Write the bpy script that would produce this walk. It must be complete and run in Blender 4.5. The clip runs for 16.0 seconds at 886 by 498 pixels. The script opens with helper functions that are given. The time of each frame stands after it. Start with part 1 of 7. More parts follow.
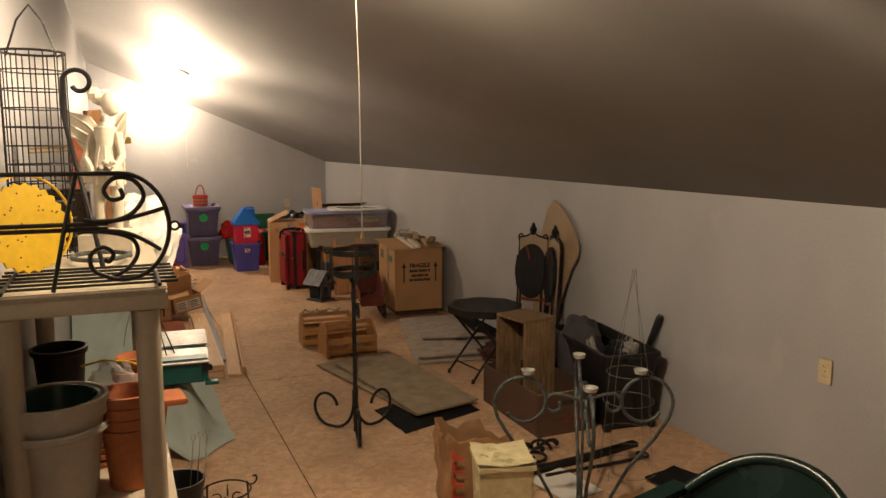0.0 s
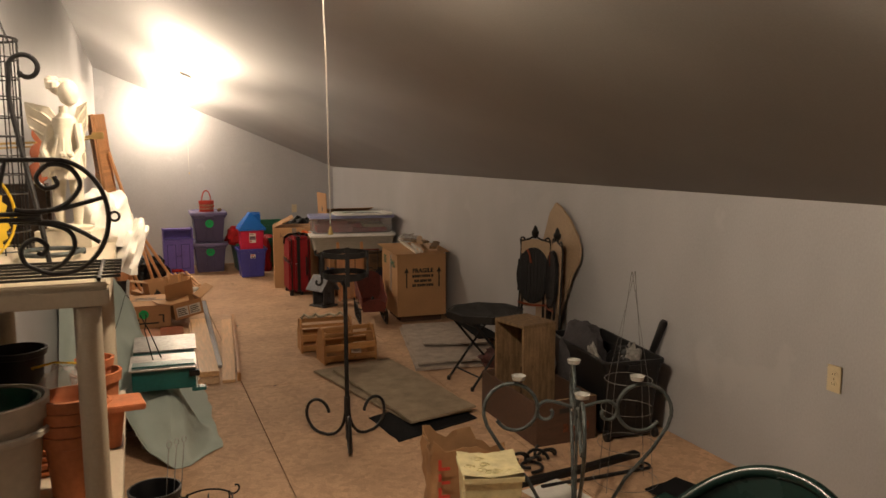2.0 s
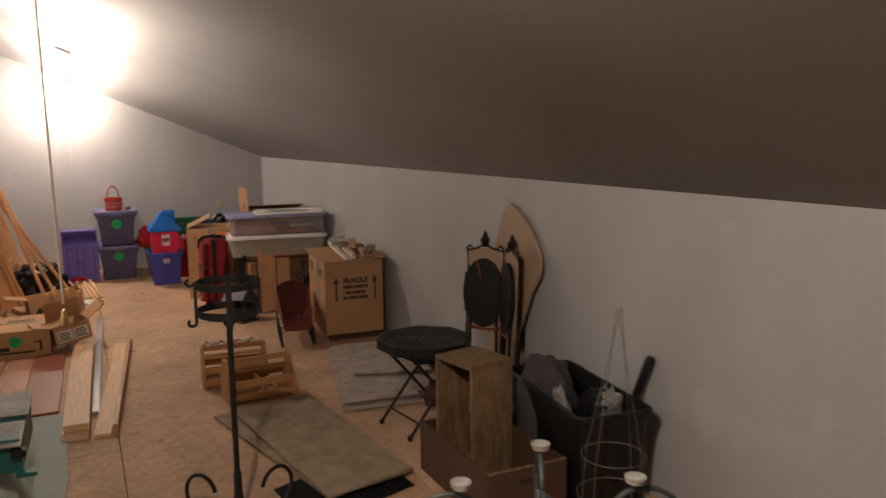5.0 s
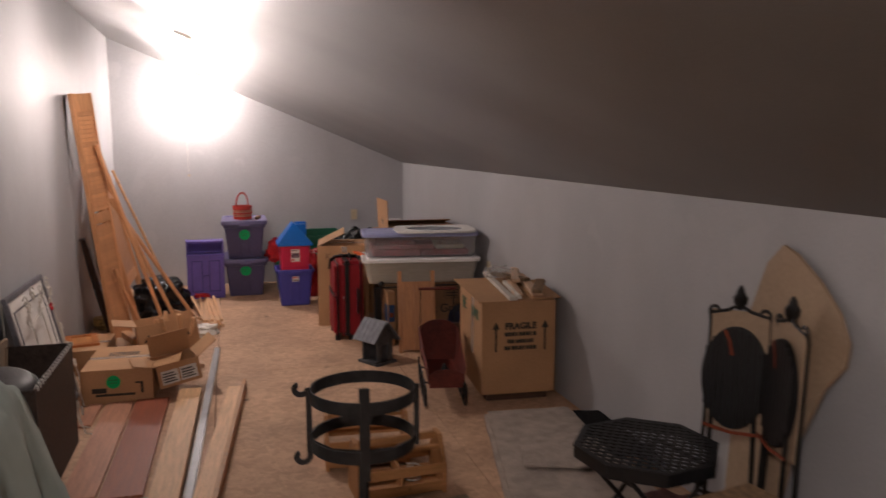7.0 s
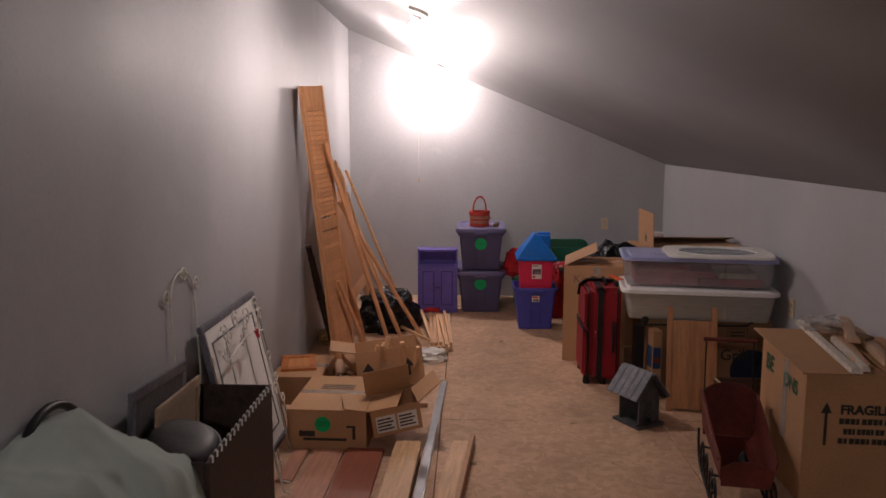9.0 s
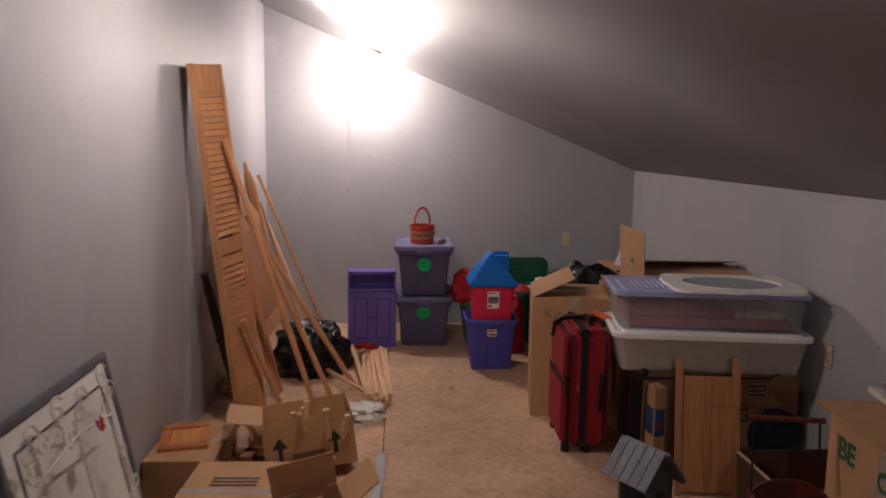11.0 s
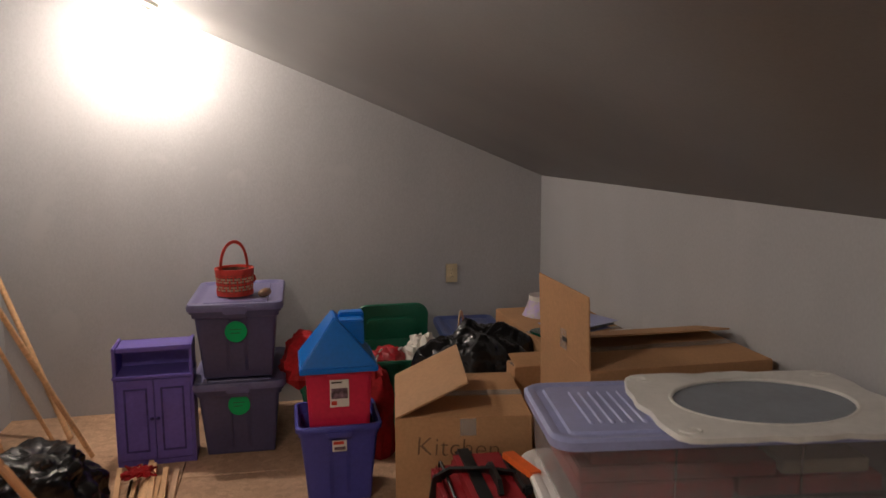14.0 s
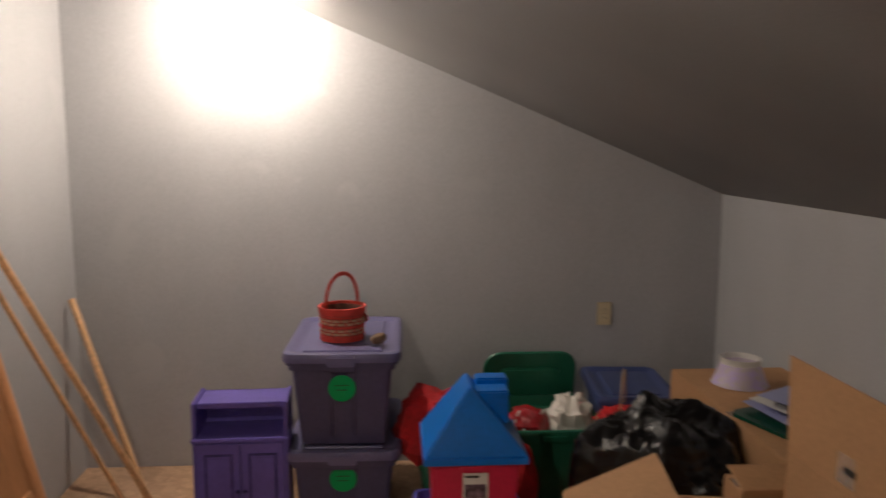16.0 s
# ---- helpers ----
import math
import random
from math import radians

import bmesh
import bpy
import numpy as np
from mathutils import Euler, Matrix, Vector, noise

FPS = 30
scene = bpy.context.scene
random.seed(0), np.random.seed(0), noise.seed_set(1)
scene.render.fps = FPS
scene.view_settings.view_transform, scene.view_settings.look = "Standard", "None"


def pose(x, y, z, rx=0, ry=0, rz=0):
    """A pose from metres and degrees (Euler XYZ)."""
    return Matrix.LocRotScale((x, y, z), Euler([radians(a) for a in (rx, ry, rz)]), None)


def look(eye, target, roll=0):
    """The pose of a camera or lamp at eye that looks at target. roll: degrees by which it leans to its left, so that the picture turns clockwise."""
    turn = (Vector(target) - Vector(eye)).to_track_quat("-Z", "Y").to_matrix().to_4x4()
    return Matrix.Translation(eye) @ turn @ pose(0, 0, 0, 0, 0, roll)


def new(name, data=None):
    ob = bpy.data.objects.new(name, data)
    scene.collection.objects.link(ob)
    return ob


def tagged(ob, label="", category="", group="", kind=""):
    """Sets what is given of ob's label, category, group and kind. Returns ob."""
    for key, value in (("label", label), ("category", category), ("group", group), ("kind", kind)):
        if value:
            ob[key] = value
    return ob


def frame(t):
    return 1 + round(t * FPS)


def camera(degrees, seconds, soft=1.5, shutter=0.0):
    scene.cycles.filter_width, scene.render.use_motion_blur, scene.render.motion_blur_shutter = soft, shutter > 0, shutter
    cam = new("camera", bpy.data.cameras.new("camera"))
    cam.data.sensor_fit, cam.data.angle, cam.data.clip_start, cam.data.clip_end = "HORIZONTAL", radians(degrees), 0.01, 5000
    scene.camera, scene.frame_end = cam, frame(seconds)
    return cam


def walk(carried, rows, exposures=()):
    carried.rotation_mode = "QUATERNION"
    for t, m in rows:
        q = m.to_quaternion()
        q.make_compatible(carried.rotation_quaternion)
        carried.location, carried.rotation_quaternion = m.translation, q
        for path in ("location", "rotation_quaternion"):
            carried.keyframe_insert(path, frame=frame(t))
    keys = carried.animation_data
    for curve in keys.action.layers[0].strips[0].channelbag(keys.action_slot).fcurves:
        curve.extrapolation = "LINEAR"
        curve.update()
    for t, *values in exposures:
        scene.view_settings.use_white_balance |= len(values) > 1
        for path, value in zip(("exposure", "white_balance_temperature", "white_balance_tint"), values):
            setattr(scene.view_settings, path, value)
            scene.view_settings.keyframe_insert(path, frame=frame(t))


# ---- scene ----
cam = camera(60.5, 16.0, shutter=0.5)
# seconds, eye x y z, yaw, pitch, roll; the room's long side runs along y
ROWS = [
    (0, -0.196, 0.440, 1.563, -23.272, -7.893, -0.046),
    (0.5, -0.185, 0.494, 1.557, -23.089, -7.846, -0.120),
    (1, -0.139, 0.527, 1.559, -22.857, -7.450, -0.067),
    (1.5, -0.089, 0.535, 1.554, -22.305, -7.298, -0.056),
    (2, -0.044, 0.506, 1.515, -22.055, -7.266, 0.097),
    (2.5, 0.031, 0.480, 1.498, -25.825, -7.398, 0.094),
    (3, 0.059, 0.488, 1.502, -32.820, -7.479, 0.116),
    (3.5, 0.040, 0.614, 1.500, -36.888, -7.752, 0.011),
    (4, 0.198, 0.839, 1.498, -35.511, -8.173, 0.521),
    (4.5, 0.347, 1.082, 1.539, -30.056, -8.431, 0.795),
    (7, 0.672, 2.691, 1.538, -15.751, -7.978, -0.023),
    (7.5, 0.647, 2.974, 1.515, -10.057, -7.855, -0.041),
    (8, 0.635, 3.333, 1.533, -3.283, -8.275, -0.338),
    (8.5, 0.703, 3.556, 1.551, 1.949, -8.272, -0.098),
    (11, 0.627, 4.926, 1.515, -3.208, -7.898, -0.768),
    (11.5, 0.641, 5.200, 1.516, -8.596, -7.773, -0.612),
    (12, 0.748, 5.506, 1.504, -10.719, -7.852, -0.439),
    (12.5, 0.863, 5.817, 1.516, -11.314, -7.893, 0.002),
    (13, 0.900, 6.174, 1.510, -11.599, -8.041, 0.172),
    (13.5, 0.958, 6.492, 1.516, -11.809, -7.922, 0.227),
    (14, 1.062, 6.812, 1.518, -11.763, -8.045, 0.313),
    (14.5, 1.082, 7.072, 1.513, -11.664, -7.957, 0.292),
    (15, 1.037, 7.367, 1.518, -10.508, -7.972, 0.020),
    (15.5, 1.043, 7.529, 1.545, -9.886, -7.863, 0.059),
    (16, 1.004, 7.673, 1.543, -3.807, -7.825, -0.239),
]
walk(cam, [(t, pose(x, y, z, 90 + pitch, roll, yaw)) for t, x, y, z, yaw, pitch, roll in ROWS],
     [(0.0, 0.74, 6700, 12), (1.5, 0.70, 6500, 13), (3.5, 0.72, 6150, 14), (4.5, 0.74, 6000, 16), (7.0, 0.62, 5400, 22), (8.5, 0.26, 5350, 25),
      (11.0, 0.18, 5350, 22), (12.5, 0.18, 5600, 17), (14.5, 0.17, 5550, 14), (16.0, 0.05, 5600, 13)])

# ---- world and lamps ----
world = bpy.data.worlds.new("attic_dark")
world.use_nodes = True
world.node_tree.nodes["Background"].inputs["Color"].default_value = (0.02, 0.02, 0.02, 1)
world.node_tree.nodes["Background"].inputs["Strength"].default_value = 0.0
scene.world = world

XL, XR, YF, YB, KNEE, SLOPE = -0.465, 2.6, -1.6, 11.25, 1.31, 0.4176


def ceil_z(x):
    return KNEE + (XR - x) * SLOPE


LAMP_Y = (2.46, 7.9, 10.9)
BULB_X = 0.43
BULB_POWER = (22.0, 15.0, 21.5)


# ---- materials ----
def mat(name, col, rough=0.6, metal=0.0, vary=0.12, scale=8.0, bump=0.0, fine=60.0, hue=None, trans=0.0, ior=1.45,
        spec=0.5, stretch=(1, 1, 1), wear=None, rand=0.0, coat=0.0):
    """A worn procedural surface: broad stains, fine grain, relief, and a little difference from piece to piece."""
    m = bpy.data.materials.new(name)
    m.use_nodes = True
    nt = m.node_tree
    n, l = nt.nodes, nt.links
    b = n["Principled BSDF"]
    tc = n.new("ShaderNodeTexCoord")
    mp = n.new("ShaderNodeMapping")
    mp.inputs["Scale"].default_value = stretch
    l.new(tc.outputs["Object"], mp.inputs["Vector"])
    big, small = n.new("ShaderNodeTexNoise"), n.new("ShaderNodeTexNoise")
    big.inputs["Scale"].default_value, big.inputs["Detail"].default_value = scale, 4
    small.inputs["Scale"].default_value, small.inputs["Detail"].default_value = fine, 5
    l.new(mp.outputs[0], big.inputs["Vector"]), l.new(mp.outputs[0], small.inputs["Vector"])
    mix = n.new("ShaderNodeMath")
    mix.operation = "MULTIPLY_ADD"
    mix.inputs[1].default_value = 0.6
    half = n.new("ShaderNodeMath")
    half.operation = "MULTIPLY"
    half.inputs[1].default_value = 0.4
    l.new(small.outputs["Fac"], half.inputs[0])
    l.new(big.outputs["Fac"], mix.inputs[0]), l.new(half.outputs[0], mix.inputs[2])
    ramp = n.new("ShaderNodeValToRGB")
    e = ramp.color_ramp.elements
    lo = tuple(c * (1 - 2 * vary) for c in col) if hue is None else hue
    hi = tuple(min(1, c * (1 + 1.4 * vary)) for c in col)
    e[0].position, e[1].position = 0.36, 0.64
    e[0].color, e[1].color = (*lo, 1), (*hi, 1)
    l.new(mix.outputs[0], ramp.inputs["Fac"])
    colour = ramp.outputs["Color"]
    if rand:
        info, hsv, mm = n.new("ShaderNodeObjectInfo"), n.new("ShaderNodeHueSaturation"), n.new("ShaderNodeMapRange")
        mm.inputs["To Min"].default_value, mm.inputs["To Max"].default_value = 1 - rand, 1 + rand
        l.new(info.outputs["Random"], mm.inputs["Value"]), l.new(mm.outputs[0], hsv.inputs["Value"])
        l.new(colour, hsv.inputs["Color"])
        colour = hsv.outputs["Color"]
    if wear:
        wn, wr, wm = n.new("ShaderNodeTexNoise"), n.new("ShaderNodeValToRGB"), n.new("ShaderNodeMix")
        wn.inputs["Scale"].default_value, wn.inputs["Detail"].default_value = wear[1], 6
        wr.color_ramp.elements[0].position, wr.color_ramp.elements[1].position = wear[2], wear[2] + 0.05
        wm.data_type = "RGBA"
        wm.inputs["B"].default_value = (*wear[0], 1)
        l.new(tc.outputs["Object"], wn.inputs["Vector"]), l.new(wn.outputs["Fac"], wr.inputs["Fac"])
        l.new(wr.outputs["Color"], wm.inputs["Factor"]), l.new(colour, wm.inputs["A"])
        colour = wm.outputs["Result"]
    l.new(colour, b.inputs["Base Color"])
    rr = n.new("ShaderNodeMapRange")
    rr.inputs["To Min"].default_value, rr.inputs["To Max"].default_value = max(0.02, rough - 0.1), min(1, rough + 0.1)
    l.new(big.outputs["Fac"], rr.inputs["Value"]), l.new(rr.outputs[0], b.inputs["Roughness"])
    b.inputs["Metallic"].default_value = metal
    b.inputs["Transmission Weight"].default_value = trans
    b.inputs["IOR"].default_value = ior
    b.inputs["Specular IOR Level"].default_value = spec
    b.inputs["Coat Weight"].default_value = coat
    if bump:
        bp = n.new("ShaderNodeBump")
        bp.inputs["Strength"].default_value, bp.inputs["Distance"].default_value = bump, 0.01
        l.new(small.outputs["Fac"], bp.inputs["Height"]), l.new(bp.outputs[0], b.inputs["Normal"])
    return m


def osb_mat():
    """Strand board: pressed wood flakes of a few centimetres, worn and dusty."""
    m = mat("strand_board", (0.58, 0.38, 0.245), 0.75, vary=0.14, scale=1.6, bump=0.25, fine=120)
    n, l = m.node_tree.nodes, m.node_tree.links
    b = n["Principled BSDF"]
    base = b.inputs["Base Color"].links[0].from_socket
    tc, vo, wob, add = n.new("ShaderNodeTexCoord"), n.new("ShaderNodeTexVoronoi"), n.new("ShaderNodeTexNoise"), n.new("ShaderNodeVectorMath")
    vo.inputs["Scale"].default_value = 34
    wob.inputs["Scale"].default_value = 7
    add.operation = "MULTIPLY_ADD"
    add.inputs[1].default_value = (0.07, 0.07, 0.07)
    l.new(tc.outputs["Object"], wob.inputs["Vector"]), l.new(wob.outputs["Color"], add.inputs[0])
    l.new(tc.outputs["Object"], add.inputs[2]), l.new(add.outputs[0], vo.inputs["Vector"])
    sep, ramp, mix = n.new("ShaderNodeSeparateColor"), n.new("ShaderNodeValToRGB"), n.new("ShaderNodeMix")
    l.new(vo.outputs["Color"], sep.inputs[0]), l.new(sep.outputs[0], ramp.inputs["Fac"])
    ramp.color_ramp.elements[0].color, ramp.color_ramp.elements[1].color = (0.62, 0.58, 0.52, 1), (1.12, 1.08, 1.02, 1)
    mix.data_type, mix.blend_type = "RGBA", "MULTIPLY"
    mix.inputs["Factor"].default_value = 0.48
    l.new(base, mix.inputs["A"]), l.new(ramp.outputs["Color"], mix.inputs["B"])
    spot, sr, dark = n.new("ShaderNodeTexNoise"), n.new("ShaderNodeValToRGB"), n.new("ShaderNodeMix")
    spot.inputs["Scale"].default_value, spot.inputs["Detail"].default_value = 9, 3
    sr.color_ramp.elements[0].position, sr.color_ramp.elements[1].position = 0.70, 0.76
    dark.data_type = "RGBA"
    dark.inputs["B"].default_value = (0.17, 0.11, 0.07, 1)
    l.new(tc.outputs["Object"], spot.inputs["Vector"]), l.new(spot.outputs["Fac"], sr.inputs["Fac"])
    l.new(sr.outputs["Color"], dark.inputs["Factor"]), l.new(mix.outputs["Result"], dark.inputs["A"])
    l.new(dark.outputs["Result"], b.inputs["Base Color"])
    return m


def wood_mat(name, col, rough=0.5, along=(1, 1, 1), vary=0.11, rand=0.12, knots=True):
    """Sawn wood: grain drawn out along one axis, dark knots."""
    m = mat(name, col, rough, vary=vary, scale=5, bump=0.12, fine=40, stretch=along, rand=rand,
            wear=(tuple(c * 0.35 for c in col), 7.0, 0.73) if knots else None)
    return m


WALL = mat("wall_paint", (0.44, 0.44, 0.455), 0.52, vary=0.05, scale=1.9, bump=0.09, fine=130, spec=0.36, stretch=(1, 1, 0.55), wear=((0.452, 0.452, 0.463), 3.2, 0.62))
CEIL = mat("ceiling_paint", (0.205, 0.196, 0.185), 0.36, vary=0.06, scale=1.6, fine=140, spec=0.65, ior=1.5)
cn, cl_ = CEIL.node_tree.nodes, CEIL.node_tree.links
cb = cn["Principled BSDF"]
cl_.remove(cb.inputs["Roughness"].links[0])
cb.inputs["Roughness"].default_value = 0.43
along = cn.new("ShaderNodeCombineXYZ")          # rolled paint: the sheen spreads down the slope
along.inputs["X"].default_value, along.inputs["Z"].default_value = 0.923, -0.385
cl_.new(along.outputs[0], cb.inputs["Tangent"])
cb.inputs["Anisotropic"].default_value = 1.0
OSB = osb_mat()
SUB = mat("subfloor_gap", (0.07, 0.05, 0.035), 0.9)
CARD = mat("cardboard", (0.47, 0.265, 0.125), 0.75, vary=0.08, scale=3, bump=0.06, fine=90, rand=0.07)
CARD_IN = mat("cardboard_inside", (0.50, 0.33, 0.19), 0.8, vary=0.08, scale=3, fine=90)
CARD_DK = mat("printed_carton", (0.22, 0.12, 0.055), 0.6, vary=0.10, scale=3, fine=60)
INK = mat("black_print", (0.03, 0.026, 0.022), 0.6, vary=0.05)
INK_GREEN = mat("green_print", (0.03, 0.10, 0.05), 0.6, vary=0.05)
PEN = mat("pen_line", (0.19, 0.11, 0.06), 0.7, vary=0.05)
PAPER = mat("white_label", (0.72, 0.70, 0.66), 0.6, vary=0.05)
PHOTO = mat("printed_photo", (0.18, 0.12, 0.16), 0.4, vary=0.5, scale=40)
RED_INK = mat("red_print", (0.55, 0.05, 0.03), 0.6, vary=0.1)
PURPLE = mat("purple_plastic", (0.155, 0.115, 0.46), 0.42, vary=0.08, scale=6, bump=0.05)
PURPLE_DK = mat("purple_groove", (0.06, 0.045, 0.2), 0.6, vary=0.2, scale=30)
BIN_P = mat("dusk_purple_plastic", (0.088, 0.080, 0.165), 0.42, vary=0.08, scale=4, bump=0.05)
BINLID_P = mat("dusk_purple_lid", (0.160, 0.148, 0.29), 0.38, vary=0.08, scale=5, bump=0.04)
GREEN_DOT = mat("green_sticker", (0.0, 0.42, 0.11), 0.5, vary=0.04)
BLUE_BIN = mat("blue_bin_plastic", (0.07, 0.075, 0.40), 0.38, vary=0.08, scale=5, bump=0.04)
RED_PL = mat("red_plastic", (0.62, 0.02, 0.075), 0.38, vary=0.06, scale=5, bump=0.04)
BLUE_PL = mat("bright_blue_plastic", (0.01, 0.17, 0.66), 0.33, vary=0.06, scale=5, bump=0.04)
GREEN_PL = mat("green_plastic", (0.022, 0.150, 0.085), 0.36, vary=0.08, scale=5, bump=0.04)
NAVY_PL = mat("navy_plastic", (0.05, 0.07, 0.19), 0.38, vary=0.08, scale=5)
CLOTH_RED = mat("red_cloth", (0.42, 0.01, 0.012), 0.85, vary=0.2, scale=10, bump=0.3)
SUIT_RED = mat("red_nylon", (0.27, 0.005, 0.010), 0.7, vary=0.12, scale=9, bump=0.25, fine=260)
BLACK_PL = mat("black_plastic", (0.009, 0.009, 0.010), 0.45, vary=0.2, scale=8, bump=0.08)
BAG_BLACK = mat("black_bag_film", (0.006, 0.006, 0.007), 0.2, vary=0.2, scale=9, bump=1.0, fine=24)
IRON = mat("black_iron", (0.018, 0.017, 0.017), 0.42, 0.3, vary=0.25, scale=20, bump=0.15)
IRON_GREEN = mat("verdigris_iron", (0.085, 0.10, 0.10), 0.5, 0.35, vary=0.3, scale=18, bump=0.15)
CHROME = mat("bright_metal", (0.62, 0.60, 0.57), 0.28, 0.9, vary=0.1)
COPPER = mat("copper_pipe", (0.55, 0.20, 0.10), 0.28, 0.95, vary=0.15, scale=15)
RUST = mat("rust_red_iron", (0.16, 0.035, 0.022), 0.55, 0.2, vary=0.25, scale=20, bump=0.2)
WIRE = mat("galvanised_wire", (0.45, 0.45, 0.44), 0.4, 0.8, vary=0.15)
CAGE = mat("dull_wire", (0.22, 0.21, 0.20), 0.5, 0.6, vary=0.2)
WHITE_WIRE = mat("white_coated_wire", (0.70, 0.67, 0.60), 0.45, vary=0.1)
WOOD_LT = wood_mat("light_pine", (0.70, 0.43, 0.22), 0.55, (12, 1, 12))
WOOD_OR = wood_mat("orange_pine", (0.57, 0.285, 0.125), 0.45, (10, 10, 1))
WOOD_CAD = wood_mat("caddy_pine", (0.47, 0.235, 0.085), 0.5, (1, 12, 12))
WOOD_OLD = wood_mat("old_crate_wood", (0.245, 0.155, 0.08), 0.75, (9, 9, 1.5), vary=0.24)
WOOD_DK = wood_mat("dark_crate_wood", (0.085, 0.045, 0.028), 0.65, (1.5, 9, 9))
WOOD_RED = wood_mat("red_stained_board", (0.29, 0.085, 0.04), 0.5, (10, 1, 10))
WOOD_PALE = wood_mat("pale_board", (0.67, 0.45, 0.28), 0.5, (10, 1, 10))
WOOD_PANEL = wood_mat("honey_panel", (0.44, 0.205, 0.08), 0.4, (10, 10, 1), knots=False)
WOOD_MAPLE = wood_mat("orange_maple", (0.50, 0.175, 0.045), 0.35, (10, 1, 10), knots=False)
WOOD_PINK = wood_mat("pinkish_board", (0.50, 0.25, 0.155), 0.5, (10, 1, 10))
TRIM_W = wood_mat("whitewashed_trim", (0.66, 0.60, 0.52), 0.55, (10, 10, 1), knots=False)
WOOD_TURN = wood_mat("dark_turned_wood", (0.030, 0.018, 0.013), 0.4, (8, 8, 1), knots=False)
MDF = mat("tan_board", (0.40, 0.29, 0.19), 0.7, vary=0.08, scale=3)
GREY_PT = mat("grey_weathered_paint", (0.075, 0.075, 0.08), 0.7, vary=0.2, scale=14, bump=0.1)
CARPET_G = mat("grey_carpet", (0.47, 0.40, 0.34), 0.95, vary=0.12, scale=14, bump=0.9, fine=150)
CARPET_B = mat("brown_carpet", (0.37, 0.29, 0.20), 0.95, vary=0.13, scale=12, bump=0.9, fine=150)
RUBBER = mat("black_mat", (0.010, 0.010, 0.011), 0.85, spec=0.15, vary=0.2, scale=10, bump=0.3, fine=180)
BEIGE_PL = mat("beige_plastic", (0.47, 0.40, 0.30), 0.45, vary=0.05, scale=4, bump=0.05, fine=140)
TERRA = mat("terracotta", (0.47, 0.155, 0.06), 0.75, vary=0.12, scale=9, bump=0.12, rand=0.08)
POT_WHITE = mat("cream_planter", (0.47, 0.42, 0.35), 0.5, vary=0.06, scale=4, bump=0.05)
GREEN_DK = mat("dark_green_plastic", (0.006, 0.06, 0.035), 0.25, vary=0.1, scale=4)
STONE_CREAM = mat("cream_glazed_pot", (0.62, 0.55, 0.32), 0.5, vary=0.12, scale=14, bump=0.25, fine=35)
STATUE_W = mat("chipped_cream_resin", (0.68, 0.62, 0.50), 0.6, vary=0.08, scale=12, bump=0.15, wear=((0.06, 0.045, 0.03), 42.0, 0.70))
YELLOW = mat("yellow_painted_metal", (0.66, 0.42, 0.015), 0.5, vary=0.08, scale=6)
BAG_WHITE = mat("white_bag_film", (0.75, 0.72, 0.66), 0.4, vary=0.04, scale=6, bump=0.15, fine=25)
DRAPE = mat("pale_green_cloth", (0.42, 0.485, 0.445), 0.85, vary=0.05, scale=5, bump=0.2, fine=300)
HAMPER = mat("dark_brown_wicker", (0.05, 0.032, 0.024), 0.6, vary=0.25, scale=20, bump=0.2)
TEAL = mat("teal_metal", (0.008, 0.09, 0.085), 0.4, vary=0.1, scale=8)
TIN = mat("dull_tin", (0.42, 0.41, 0.39), 0.35, 0.85, vary=0.15, scale=10)
WHITE_PT = mat("white_panel_paint", (0.80, 0.78, 0.74), 0.45, vary=0.05, scale=5)
SILVER = mat("silver_frame", (0.20, 0.20, 0.225), 0.45, 0.5, vary=0.15, scale=14)
SLATE = mat("grey_mirror_glass", (0.20, 0.23, 0.28), 0.22, 0.1, vary=0.04)
KRAFT = mat("kraft_paper", (0.36, 0.20, 0.095), 0.8, vary=0.1, scale=6, bump=0.3, fine=18)
IVORY = mat("ivory_outlet_plastic", (0.66, 0.56, 0.36), 0.4, vary=0.03)
CORD = mat("white_cord", (0.68, 0.64, 0.56), 0.7, vary=0.03)
BRASS = mat("brass", (0.60, 0.42, 0.17), 0.3, 0.9, vary=0.1)
PORCELAIN = mat("white_porcelain", (0.72, 0.70, 0.66), 0.35, vary=0.03)
CHAIR_GREEN = mat("hunter_green_resin", (0.006, 0.024, 0.020), 0.26, vary=0.12, scale=5, bump=0.03)
ROPE = mat("rope", (0.50, 0.44, 0.33), 0.85, vary=0.1)
ORANGE = mat("orange_strap", (0.22, 0.04, 0.012), 0.6, vary=0.1)
BLUE_PR = mat("blue_print", (0.02, 0.06, 0.16), 0.5, vary=0.1)
BASKET_R = mat("red_basket_splint", (0.60, 0.055, 0.035), 0.6, vary=0.12, scale=20, bump=0.1)
BASKET_T = mat("tan_basket_splint", (0.50, 0.34, 0.20), 0.65, vary=0.12, scale=20, bump=0.1)
SLEIGH_RED = mat("faded_red_tin", (0.135, 0.024, 0.015), 0.6, vary=0.2, scale=10, wear=((0.09, 0.05, 0.035), 14.0, 0.66))
LILAC = mat("lilac_plastic_lid", (0.34, 0.365, 0.62), 0.35, vary=0.05, scale=5)
WHITE_LID = mat("white_plastic_lid", (0.80, 0.78, 0.76), 0.4, vary=0.05, scale=5)
GIFT = mat("red_gift_wrap", (0.42, 0.012, 0.02), 0.45, vary=0.25, scale=8)
STUFFING = mat("mixed_contents", (0.62, 0.56, 0.42), 0.8, vary=0.08, scale=9)


